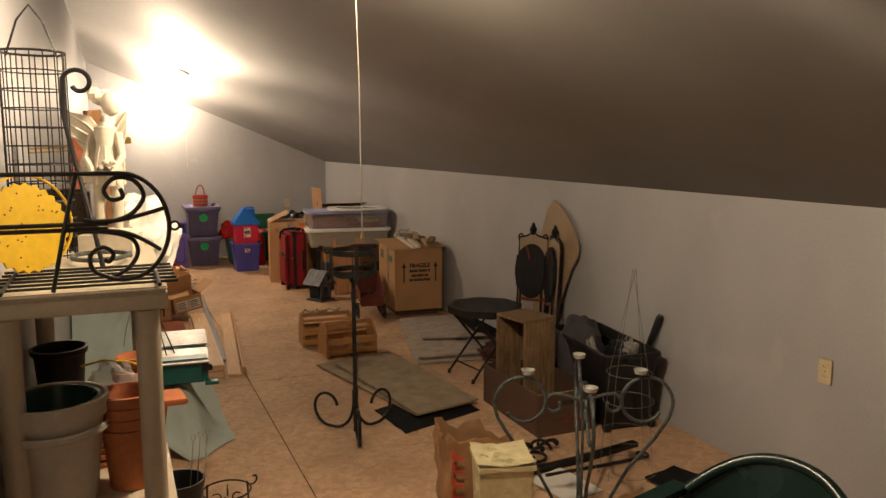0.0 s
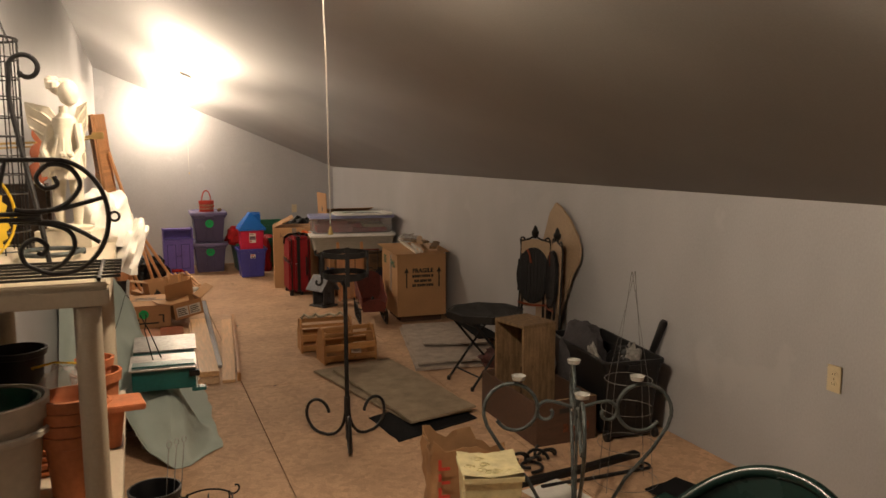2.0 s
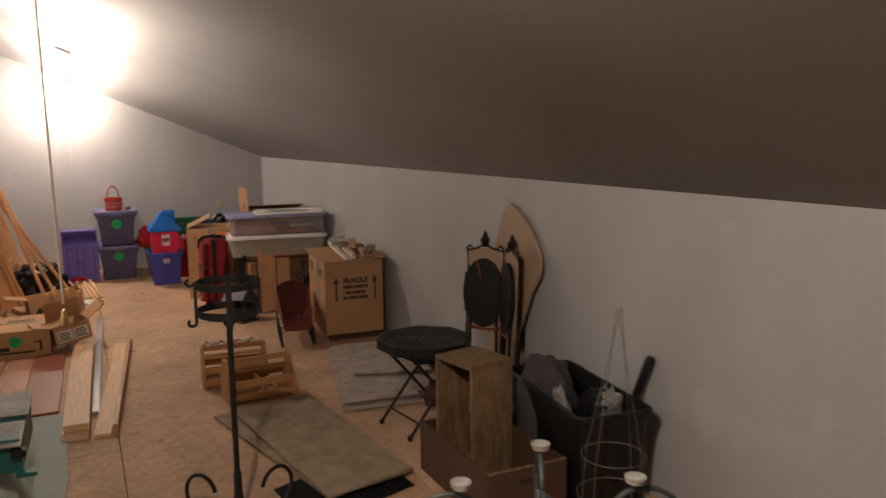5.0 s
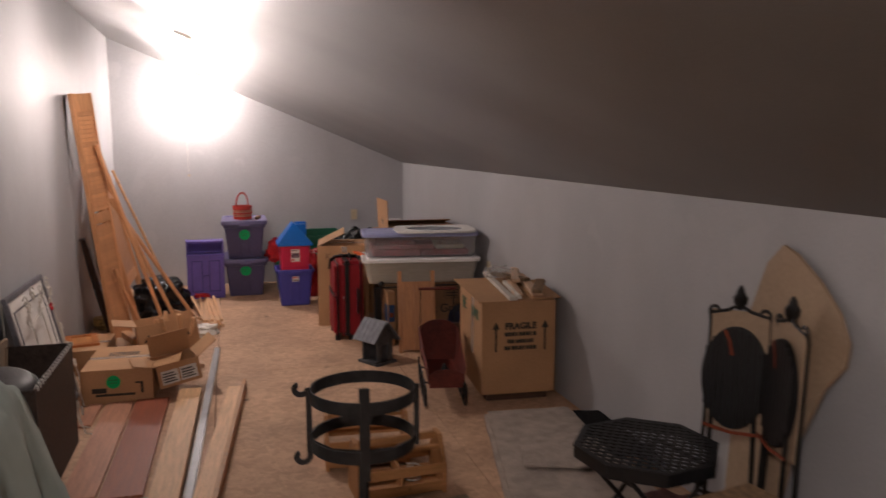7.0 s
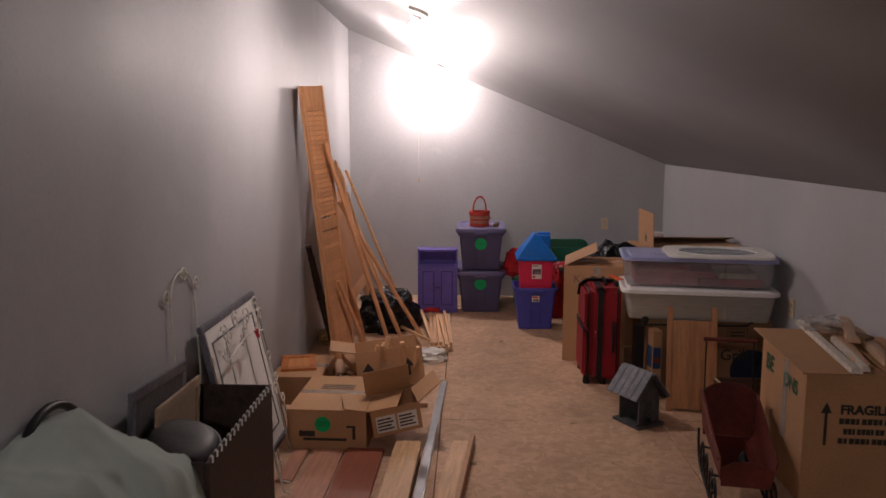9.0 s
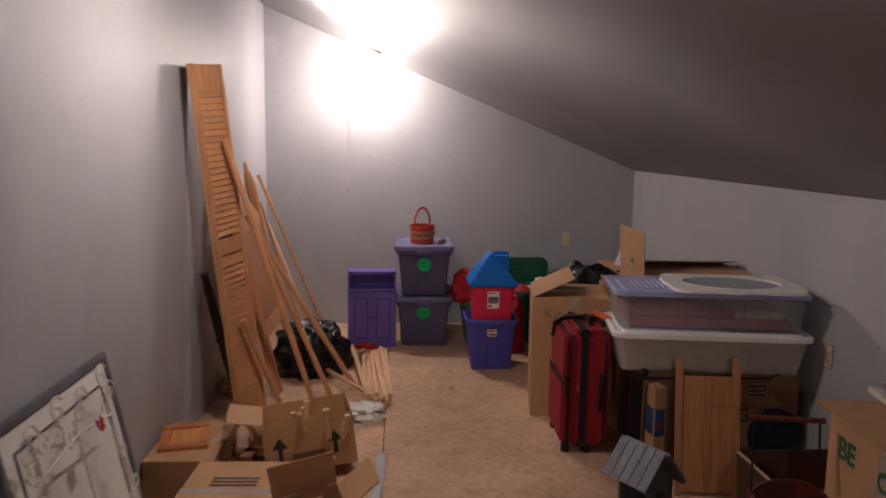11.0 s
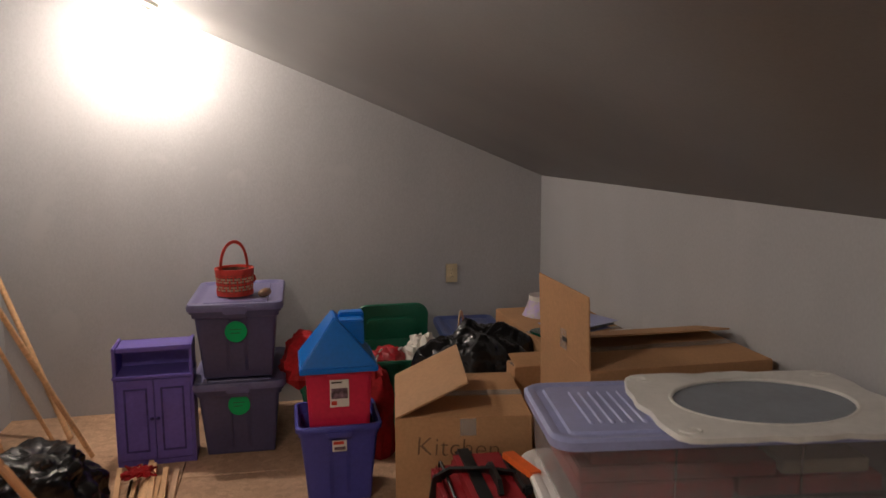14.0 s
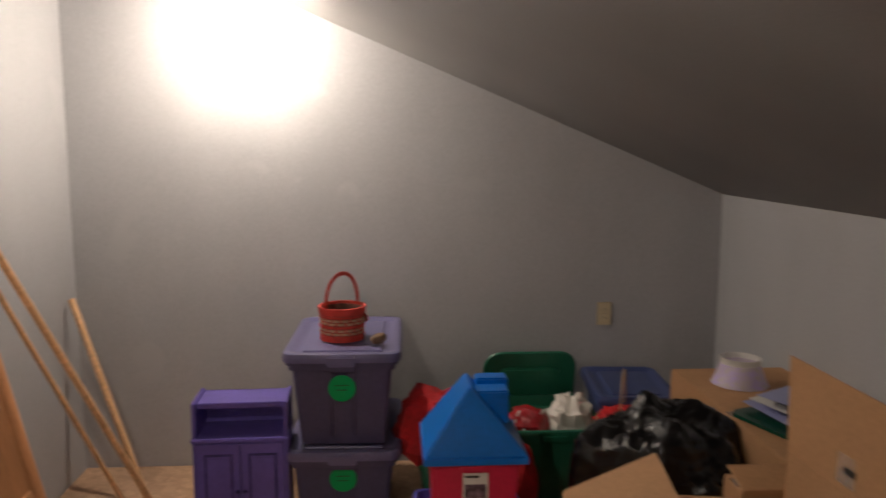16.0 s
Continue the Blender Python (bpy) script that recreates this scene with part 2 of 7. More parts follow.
def clear_mat(name, tint, rough, milky):
    """Milky clear plastic: part glossy film, part see-through."""
    m = bpy.data.materials.new(name)
    m.use_nodes = True
    n, l = m.node_tree.nodes, m.node_tree.links
    out = n["Material Output"]
    b = n["Principled BSDF"]
    b.inputs["Base Color"].default_value, b.inputs["Roughness"].default_value = (*tint, 1), rough
    tr, mx, no, mr = n.new("ShaderNodeBsdfTransparent"), n.new("ShaderNodeMixShader"), n.new("ShaderNodeTexNoise"), n.new("ShaderNodeMapRange")
    no.inputs["Scale"].default_value = 12
    mr.inputs["To Min"].default_value, mr.inputs["To Max"].default_value = milky - 0.06, milky + 0.06
    l.new(no.outputs["Fac"], mr.inputs["Value"]), l.new(mr.outputs[0], mx.inputs["Fac"])
    l.new(tr.outputs[0], mx.inputs[1]), l.new(b.outputs[0], mx.inputs[2]), l.new(mx.outputs[0], out.inputs["Surface"])
    return m


CLEAR = clear_mat("clear_tub_plastic", (0.50, 0.48, 0.49), 0.3, 0.29)
FILM = clear_mat("clear_film", (0.6, 0.58, 0.55), 0.12, 0.30)
SHEEN = clear_mat("clear_bottom_tub", (0.78, 0.74, 0.66), 0.35, 0.38)



def glow_mat(name, watts):
    m = bpy.data.materials.new(name)
    m.use_nodes = True
    n, l = m.node_tree.nodes, m.node_tree.links
    em = n.new("ShaderNodeEmission")
    em.inputs["Color"].default_value = (1.0, 0.80, 0.56, 1)
    em.inputs["Strength"].default_value = watts
    l.new(em.outputs[0], n["Material Output"].inputs["Surface"])
    return m


# ---- shape helpers ----
I4 = Matrix.Identity(4)


class G:
    """Collects vertices and faces of one mesh."""

    def __init__(self):
        self.v, self.f = [], []

    def add(self, vs, fs, m=None):
        k = len(self.v)
        self.v += [tuple((m @ Vector(p)) if m else p) for p in vs]
        self.f += [tuple(i + k for i in q) for q in fs]
        return self

    def box(self, x0, y0, z0, x1, y1, z1, m=None, tx=0.0, ty=0.0):
        """tx, ty: how far the bottom is drawn in on each side."""
        vs = [(x0 + tx, y0 + ty, z0), (x1 - tx, y0 + ty, z0), (x1 - tx, y1 - ty, z0), (x0 + tx, y1 - ty, z0),
              (x0, y0, z1), (x1, y0, z1), (x1, y1, z1), (x0, y1, z1)]
        return self.add(vs, [(0, 3, 2, 1), (4, 5, 6, 7), (0, 1, 5, 4), (1, 2, 6, 5), (2, 3, 7, 6), (3, 0, 4, 7)], m)

    def tube(self, pts, r, n=8, closed=False, m=None, flat=None):
        """A rod along points; r may be one radius or one for each point; flat: (half width, half thickness) for a strap."""
        pts = [Vector(p) for p in pts]
        k = len(pts)
        rad = [r] * k if not isinstance(r, (list, tuple)) else r
        up = None
        rings = []
        for i, p in enumerate(pts):
            if closed:
                d = pts[(i + 1) % k] - pts[i - 1]
            else:
                d = pts[min(i + 1, k - 1)] - pts[max(i - 1, 0)]
            d = d.normalized() if d.length > 1e-9 else Vector((0, 0, 1))
            if up is None:
                up = Vector((0, 0, 1)) if abs(d.z) < 0.9 else Vector((1, 0, 0))
            side = d.cross(up)
            side = side.normalized() if side.length > 1e-6 else d.orthogonal().normalized()
            up = side.cross(d).normalized()
            ring = []
            for j in range(n):
                a = 2 * math.pi * j / n
                if flat:
                    ring.append(p + side * flat[1] * (1 if math.cos(a) > 0 else -1) + up * flat[0] * (1 if math.sin(a) > 0 else -1))
                else:
                    ring.append(p + (side * math.cos(a) + up * math.sin(a)) * rad[i])
            rings.append(ring)
        vs = [tuple(q) for ring in rings for q in ring]
        fs = []
        for i in range(k if closed else k - 1):
            a, b = i * n, ((i + 1) % k) * n
            fs += [(a + j, a + (j + 1) % n, b + (j + 1) % n, b + j) for j in range(n)]
        if not closed:
            fs += [tuple(range(n - 1, -1, -1)), tuple(range((k - 1) * n, k * n))]
        return self.add(vs, fs, m)

    def lathe(self, prof, n=24, m=None, caps=True):
        """prof: (radius, height) from bottom to top, outside first."""
        vs = [(r * math.cos(2 * math.pi * j / n), r * math.sin(2 * math.pi * j / n), z) for r, z in prof for j in range(n)]
        fs = [(i * n + j, i * n + (j + 1) % n, (i + 1) * n + (j + 1) % n, (i + 1) * n + j) for i in range(len(prof) - 1) for j in range(n)]
        if caps:
            fs += [tuple(range(n - 1, -1, -1)), tuple(range((len(prof) - 1) * n, len(prof) * n))]
        return self.add(vs, fs, m)

    def prism(self, poly, z0, z1, m=None):
        k = len(poly)
        vs = [(x, y, z0) for x, y in poly] + [(x, y, z1) for x, y in poly]
        return self.add(vs, [tuple(range(k - 1, -1, -1)), tuple(range(k, 2 * k))] + [(i, (i + 1) % k, k + (i + 1) % k, k + i) for i in range(k)], m)

    def grid(self, fn, nu, nv, m=None, wrap=False):
        vs = [fn(i / nu, j / nv) for j in range(nv + 1) for i in range(nu + (0 if wrap else 1))]
        w = nu if wrap else nu + 1
        fs = [(j * w + i, j * w + (i + 1) % w, (j + 1) * w + (i + 1) % w, (j + 1) * w + i) for j in range(nv) for i in range(nu)]
        return self.add(vs, fs, m)


def mesh_of(name, g, material, bevel=0.0, smooth=True, solid=0.0, segs=2):
    me = bpy.data.meshes.new(name)
    me.from_pydata(g.v, [], g.f)
    if bevel or solid:
        bm = bmesh.new()
        bm.from_mesh(me)
        if solid:
            bmesh.ops.solidify(bm, geom=bm.faces[:], thickness=solid)
        if bevel:
            hard = [e for e in bm.edges if len(e.link_faces) == 2 and e.calc_face_angle(0) > 0.6]
            bmesh.ops.bevel(bm, geom=hard, offset=bevel, segments=segs, affect="EDGES", clamp_overlap=True)
        bm.to_mesh(me)
        bm.free()
    if smooth:
        me.shade_smooth()
        me.set_sharp_from_angle(angle=radians(38))
    me.materials.append(material)
    return me


def part(name, g, material, parent=None, label="", bevel=0.0, smooth=True, solid=0.0, at=None):
    ob = new(name, mesh_of(name, g, material, bevel, smooth, solid))
    if parent:
        ob.parent = parent
    if at is not None:
        ob.matrix_basis = at
    return tagged(ob, label)


def thing(name, label, category, m=None, group="", kind=""):
    ob = new(name)
    ob.empty_display_size = 0.05
    if m is not None:
        ob.matrix_basis = m
    return tagged(ob, label, category, group, kind)


def lettering(name, words, size, material, parent, m, label="", bold=0.0):
    """Words as thin flat mesh, in the built-in font; the text stands in the local xy plane of m."""
    c = bpy.data.curves.new(name, "FONT")
    c.body, c.size, c.align_x, c.align_y, c.extrude, c.offset = words, size, "CENTER", "CENTER", 0.0006, size * bold
    t = bpy.data.objects.new(name, c)
    scene.collection.objects.link(t)
    bpy.context.view_layer.update()
    me = bpy.data.meshes.new_from_object(t)
    bpy.data.objects.remove(t)
    me.materials.append(material)
    ob = new(name, me)
    ob.parent, ob.matrix_basis = parent, m
    return tagged(ob, label)


def spiral(cx, cz, r0, r1, a0, a1, n=18):
    """Points of a scroll in the plane (u, w) round (cx, cz), angles in degrees."""
    out = []
    for i in range(n + 1):
        t = i / n
        a, r = radians(a0 + (a1 - a0) * t), r0 + (r1 - r0) * t
        out.append((cx + r * math.cos(a), cz + r * math.sin(a)))
    return out


def flow(pts, n=6):
    """A smooth curve through a few points."""
    q = [Vector(p) for p in pts]
    q = [q[0] * 2 - q[1]] + q + [q[-1] * 2 - q[-2]]
    out = []
    for i in range(1, len(q) - 2):
        a, b, c, d = q[i - 1:i + 3]
        for j in range(n):
            t = j / n
            out.append(0.5 * (2 * b + (c - a) * t + (2 * a - 5 * b + 4 * c - d) * t * t + (3 * b - a - 3 * c + d) * t ** 3))
    return [tuple(p) for p in out] + [tuple(q[-2])]


def ring_pts(r, z, n=28, cx=0.0, cy=0.0, m=None):
    return [(cx + r * math.cos(2 * math.pi * i / n), cy + r * math.sin(2 * math.pi * i / n), z) for i in range(n)]


def lump(w, d, h, seed, rough=0.12, nu=26, nv=14, freq=3.0):
    """A heap such as a filled bag: a dome with creases, flat at the floor."""
    def fn(u, v):
        a = 2 * math.pi * u
        t = v * math.pi / 2
        bulge = math.cos(t) ** 0.55
        p = Vector((math.cos(a) * bulge, math.sin(a) * bulge, math.sin(t) ** 0.9))
        k = 1 + rough * noise.noise(p * freq + Vector((seed, 0, 0))) * 2 + rough * 0.6 * (0.5 - abs(noise.noise(p * freq * 2.7 + Vector((0, seed, 0))))) + rough * 0.3 * (0.3 - abs(noise.noise(p * freq * 5.1 + Vector((seed, seed, 0))))) + rough * 0.12 * (0.25 - abs(noise.noise(p * freq * 9.7 + Vector((seed, 2, seed)))))
        return (p.x * w / 2 * k, p.y * d / 2 * k, max(0.0, p.z * h * (1 + 0.45 * (k - 1))))
    return G().grid(fn, nu, nv, wrap=True)


# ---- the room ----
def structure(name, g, material, label, bevel=0.0):
    ob = part(name, g, material, None, label, bevel, smooth=False)
    return tagged(ob, label, "structure", kind="structure")


T = 0.12
structure("wall_east", G().box(XR, YF - T, -0.1, XR + T, YB + T, KNEE + 0.02), WALL, "grey painted low knee wall under the roof slope")
top = ceil_z(XL)
structure("wall_west", G().box(XL - T, YF - T, -0.1, XL, YB + T, top + 0.06), WALL, "grey painted tall side wall")
gable = [(XL, -0.1), (XR, -0.1), (XR, KNEE), (XL, top)]
UPRIGHT = Matrix(((1, 0, 0, 0), (0, 0, 1, 0), (0, 1, 0, 0), (0, 0, 0, 1)))
structure("wall_north", G().prism(gable, YB, YB + T, UPRIGHT), WALL, "grey painted end wall under the slope")
structure("wall_south", G().prism(gable, YF - T, YF, UPRIGHT), WALL, "grey painted end wall behind the entrance")
ceil_poly = [(XL - T, ceil_z(XL - T)), (XR + T, ceil_z(XR + T)), (XR + T, ceil_z(XR + T) + 0.1), (XL - T, ceil_z(XL - T) + 0.1)]
structure("ceiling", G().prism(ceil_poly, YF - T, YB + T, UPRIGHT), CEIL, "taupe grey sloping attic ceiling with a soft sheen")
floor = structure("floor", G().box(XL, YF, -0.1, XR, YB, -0.02), SUB, "worn strand board attic floor with open seams")

# lamps on the slope, each with a pull cord
tilt = math.degrees(math.atan(SLOPE))
for k, ly in enumerate(LAMP_Y):
    lz = ceil_z(BULB_X)
    lamp = thing("ceiling_lamp", "bare lit bulb in a white porcelain holder on the slope", "lamp", pose(BULB_X, ly, lz, 0, 0, 0), "bare ceiling lamps")
    lean = pose(0, 0, 0, 0, tilt, 0)
    part("lamp_holder", G().lathe([(0.002, -0.045), (0.026, -0.045), (0.030, -0.030), (0.055, -0.018), (0.057, 0.004), (0.002, 0.004)], 24, lean), PORCELAIN, lamp)
    dome = [(0.001, -0.155), (0.014, -0.153), (0.025, -0.143), (0.0298, -0.128), (0.0298, -0.116), (0.001, -0.1155)]
    part("bulb", G().lathe(dome, 20, lean), glow_mat("lit_bulb_glass", BULB_POWER[k] * (58, 66, 66)[k]), lamp, "glowing frosted dome")
    part("bulb_neck", G().lathe([(0.001, -0.115), (0.0305, -0.115), (0.0305, -0.108), (0.024, -0.088), (0.016, -0.066), (0.013, -0.046), (0.001, -0.046)], 20, lean), glow_mat("dim_bulb_neck", BULB_POWER[k] * (30, 7, 7)[k]), lamp, "faintly glowing neck of the bulb")
    if k < 2:
        drop = lz - (1.30 if k == 0 else 1.32)
        part("pull_cord", G().tube([(-0.04, 0, -0.03), (-0.012, 0.002, -0.20), (-0.004, 0.004, -drop * 0.5), (-0.002, 0, -drop + 0.03)], 0.0011 if k else 0.0018, 6), CORD, lamp)
        part("cord_bell", G().lathe([(0.009, 0), (0.010, 0.006), (0.006, 0.02), (0.003, 0.032)], 12, pose(-0.002, 0, -drop) @ Matrix.Scale(0.5 if k else 0.7, 4)), BRASS, lamp)


def outlet(m):
    ob = thing("wall_outlet", "ivory duplex outlet plate on the grey wall", "outlet", m, "ivory wall outlets")
    part("cover_plate", G().box(-0.036, 0, -0.057, 0.036, 0.006, 0.057), IVORY, ob, bevel=0.003)
    for dz in (-0.021, 0.021):
        face = part("socket", G().prism([(0.017 * math.cos(a), 0.014 * math.sin(a) + dz) for a in [2 * math.pi * i / 16 for i in range(16)]], -0.009, -0.0055, UPRIGHT @ pose(0, 0, 0, 0, 0, 0) @ Matrix.Diagonal((1, 1, -1, 1))), IVORY, ob)
        for dx in (-0.006, 0.006):
            part("slot", G().box(dx - 0.001, 0.0088, dz - 0.004, dx + 0.001, 0.0096, dz + 0.005), INK, face)
    part("screw", G().lathe([(0.003, 0), (0.003, 0.0015)], 8, pose(0, 0.006, 0, -90)), CHROME, ob)
    return ob


outlet(pose(XR, 2.722, 0.583, 0, 0, 90))
outlet(pose(XR, 8.21, 0.57, 0, 0, 90))
outlet(pose(2.034, YB, 0.729, 0, 0, 180))


# ---- boxes and bins ----
def carton(label, w, d, h, m, flaps=(), closed=True, material=None, group="", gap=0.0):
    """A carton from its front left corner: x 0..w, y 0..d. flaps: (side, length, angle) with 0 lying flat inwards, 90 upright, 180 out."""
    cm = material or CARD
    ob = thing("cardboard_box", label, "box", m, group)
    t = 0.005
    vs = []
    for i, z in ((0, 0), (0, h), (t, h), (t, t)):
        vs += [(i, i, z), (w - i, i, z), (w - i, d - i, z), (i, d - i, z)]
    body = G().add(vs, [(0, 3, 2, 1), (12, 13, 14, 15)] + [(a + j, a + (j + 1) % 4, a + 4 + (j + 1) % 4, a + 4 + j) for a in (0, 4, 8) for j in range(4)])
    part("body", body, cm, ob, bevel=0.0015)
    if closed:
        part("top_flap", G().box(0.002, 0.002, h, w - 0.002, d / 2 - 0.002, h + 0.004), cm, ob)
        part("top_flap", G().box(0.002, d / 2 + 0.002, h, w - 0.002, d - 0.002, h + 0.004), cm, ob)
        part("tape", G().box(-0.0008, d / 2 - 0.025, h + 0.0045, w + 0.0008, d / 2 + 0.025, h + 0.0053), FILM, ob, "clear packing tape")
    for side, length, angle in flaps:
        n = {"l": pose(0.003, 0, h + gap, 0, -angle, 0), "r": pose(w - 0.003, d, h + gap, 0, -angle, 180),
             "f": pose(w, 0.003, h + gap, 0, -angle, 90), "b": pose(0, d - 0.003, h + gap, 0, -angle, -90)}[side]
        span = d if side in "lr" else w
        part("flap", G().box(0.001, 0.004, 0.001, length, span - 0.004, 0.006), cm, ob, at=n, bevel=0.0012)
    return ob


def rect_loop(x0, y0, x1, y1, r, z, n=5):
    """A rectangle with rounded corners at height z."""
    pts = []
    for cx, cy, a0 in ((x1 - r, y1 - r, 0), (x0 + r, y1 - r, 90), (x0 + r, y0 + r, 180), (x1 - r, y0 + r, 270)):
        pts += [(cx + r * math.cos(radians(a0 + 90 * i / n)), cy + r * math.sin(radians(a0 + 90 * i / n)), z) for i in range(n + 1)]
    return pts


def loft(loops, ends=(True, True)):
    """A skin over loops with the same count of points."""
    k = len(loops[0])
    vs = [p for lp in loops for p in lp]
    fs = [(i * k + j, i * k + (j + 1) % k, (i + 1) * k + (j + 1) % k, (i + 1) * k + j) for i in range(len(loops) - 1) for j in range(k)]
    if ends[0]:
        fs.append(tuple(range(k - 1, -1, -1)))
    if ends[1]:
        fs.append(tuple(range((len(loops) - 1) * k, len(loops) * k)))
    return G().add(vs, fs)


def boxed(w, d, r, *levels):
    """Rounded loops centred on the origin; levels: (how far drawn in, height)."""
    return [rect_loop(-w / 2 + i, -d / 2 + i, w / 2 - i, d / 2 - i, max(0.004, r - i * 0.5), z) for i, z in levels]


def tote(label, w, d, h, m, body_mat, lid_mat=None, name="storage_bin", taper=0.035, group="", lid_h=0.035, hollow=False):
    """A moulded bin centred on its base, with rounded corners, ribs, rolled rim, grips and, with lid_mat, a lid."""
    ob = thing(name, label, "storage bin", m, group)
    bd = d / 2 - 0.018
    t = taper + 0.018
    levels = [(t + 0.012, 0.0), (t + 0.003, 0.004), (t, 0.016), (0.020 + taper * 0.14, h * 0.86), (0.012, h * 0.87), (0.011, h - 0.024)]
    inner = [(0.016, h - 0.001), (0.018, h * 0.86), (t + 0.005, 0.008)] if hollow else [(0.016, h - 0.002)]
    part("body", loft(boxed(w, d, 0.035, *levels, *inner)), body_mat, ob)
    part("rim", loft(boxed(w, d, 0.035, (0.010, h - 0.024), (0.0, h - 0.024), (-0.001, h - 0.006), (0.003, h), (0.014, h), (0.015, h - 0.02), (0.010, h - 0.024)), (False, False)), body_mat, ob)
    lean = taper * 0.86 / (h * 0.86)
    for x in (-0.22, 0.22):
        x *= w / 2 - 0.02
        y0 = -bd + taper
        part("rib", G().add([(x - 0.009, y0 + 0.004, 0.03), (x + 0.009, y0 + 0.004, 0.03), (x + 0.009, y0 - 0.008, 0.045), (x - 0.009, y0 - 0.008, 0.045),
                             (x - 0.009, y0 + 0.004 - lean * h * 0.8, h * 0.83), (x + 0.009, y0 + 0.004 - lean * h * 0.8, h * 0.83), (x + 0.009, y0 - 0.008 - lean * h * 0.78, h * 0.85), (x - 0.009, y0 - 0.008 - lean * h * 0.78, h * 0.85)],
                            [(0, 1, 2, 3), (7, 6, 5, 4), (3, 2, 6, 7), (0, 3, 7, 4), (2, 1, 5, 6), (1, 0, 4, 5)]), body_mat, ob, bevel=0.003)
    part("grip", G().box(-0.055, -d / 2 - 0.010, h - 0.048, 0.055, -d / 2 + 0.010, h - 0.014), body_mat, ob, bevel=0.006)
    if lid_mat:
        top = h + lid_h - 0.012
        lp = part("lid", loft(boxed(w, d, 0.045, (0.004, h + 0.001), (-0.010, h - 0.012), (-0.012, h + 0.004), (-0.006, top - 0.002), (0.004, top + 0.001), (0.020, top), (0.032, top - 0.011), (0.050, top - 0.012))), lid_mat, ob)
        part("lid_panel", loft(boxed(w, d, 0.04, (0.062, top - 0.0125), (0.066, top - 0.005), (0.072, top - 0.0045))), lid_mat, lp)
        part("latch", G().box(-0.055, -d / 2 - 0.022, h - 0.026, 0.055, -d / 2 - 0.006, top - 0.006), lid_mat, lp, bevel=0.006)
    return ob


def sticker(parent, r, x, y, z, material, bars=2):
    s = part("round_sticker", G().lathe([(r, 0), (r, 0.0012)], 28, pose(x, y, z, 90)), material, parent, "bright green round sticker")
    for k in range(bars):
        part("writing", G().box(x - 0.028 + 0.004 * k, y - 0.0022, z + 0.010 - 0.018 * k, x + 0.026 - 0.006 * k, y - 0.0014, z + 0.0135 - 0.018 * k), INK_GREEN, s)



# far end: purple toy cabinet
c = thing("toy_cabinet", "purple plastic toy cupboard with two panel doors, closed", "cabinet", pose(0.427, 10.46, 0, 0, 0, 2) @ Matrix.Diagonal((1, 1, 0.955, 1)))
w, d, h = 0.355, 0.20, 0.608
part("side", G().box(-w / 2, 0, 0, -w / 2 + 0.014, d, h), PURPLE, c, bevel=0.004)
part("side", G().box(w / 2 - 0.014, 0, 0, w / 2, d, h), PURPLE, c, bevel=0.004)
part("back", G().box(-w / 2 + 0.014, d - 0.01, 0.02, w / 2 - 0.014, d, h - 0.012), PURPLE, c)
part("top", G().box(-w / 2 + 0.014, 0.035, h - 0.035, w / 2 - 0.014, d, h - 0.012), PURPLE, c, bevel=0.003)
part("ledge", G().box(-w / 2 - 0.004, -0.012, 0.448, w / 2 + 0.004, d - 0.01, 0.464), PURPLE, c, bevel=0.004)
part("plinth", G().box(-w / 2 + 0.014, 0.006, 0.0, w / 2 - 0.014, d - 0.01, 0.03), PURPLE, c, bevel=0.003)
for s in (-1, 1):
    x0, x1 = (-w / 2 + 0.015, -0.0015) if s < 0 else (0.0015, w / 2 - 0.015)
    dr = part("door", G().box(x0, -0.006, 0.032, x1, 0.008, 0.444), PURPLE, c, bevel=0.003)
    fx = 0.028
    part("moulding", G().box(x0 + fx, -0.0095, 0.075, x1 - fx, -0.005, 0.083).box(x0 + fx, -0.0095, 0.392, x1 - fx, -0.005, 0.40)
         .box(x0 + fx, -0.0095, 0.083, x0 + fx + 0.008, -0.005, 0.392).box(x1 - fx - 0.008, -0.0095, 0.083, x1 - fx, -0.005, 0.392), PURPLE_DK, dr, "dark scuffed panel groove")
    part("raised_panel", G().box(x0 + 0.042, -0.0075, 0.092, x1 - 0.042, -0.005, 0.384), PURPLE, dr, bevel=0.002)
    part("knob", G().lathe([(0.006, 0), (0.009, 0.008), (0.004, 0.014)], 12, pose(s * 0.014, -0.005, 0.245, 90)), PURPLE_DK, dr)

# far end: two stacked bins with a red basket
for z0, dz in ((0.0, 0.262), (0.386, 0.238)):
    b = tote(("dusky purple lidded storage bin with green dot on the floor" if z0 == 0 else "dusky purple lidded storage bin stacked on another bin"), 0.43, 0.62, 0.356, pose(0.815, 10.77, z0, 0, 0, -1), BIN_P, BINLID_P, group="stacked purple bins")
    sticker(b, 0.052, 0.0, -0.2915, dz, GREEN_DOT)
bk = thing("basket", "red splint basket with hoop handle on the bin lid", "basket", pose(0.80, 10.70, 0.764, 0, 0, 48))
part("bowl", G().lathe([(0.075, 0.002), (0.082, 0.004), (0.088, 0.125), (0.083, 0.125), (0.077, 0.010), (0.01, 0.010)], 28, caps=False), mat("dark_splint", (0.16, 0.07, 0.05), 0.7, vary=0.3, scale=30), bk)
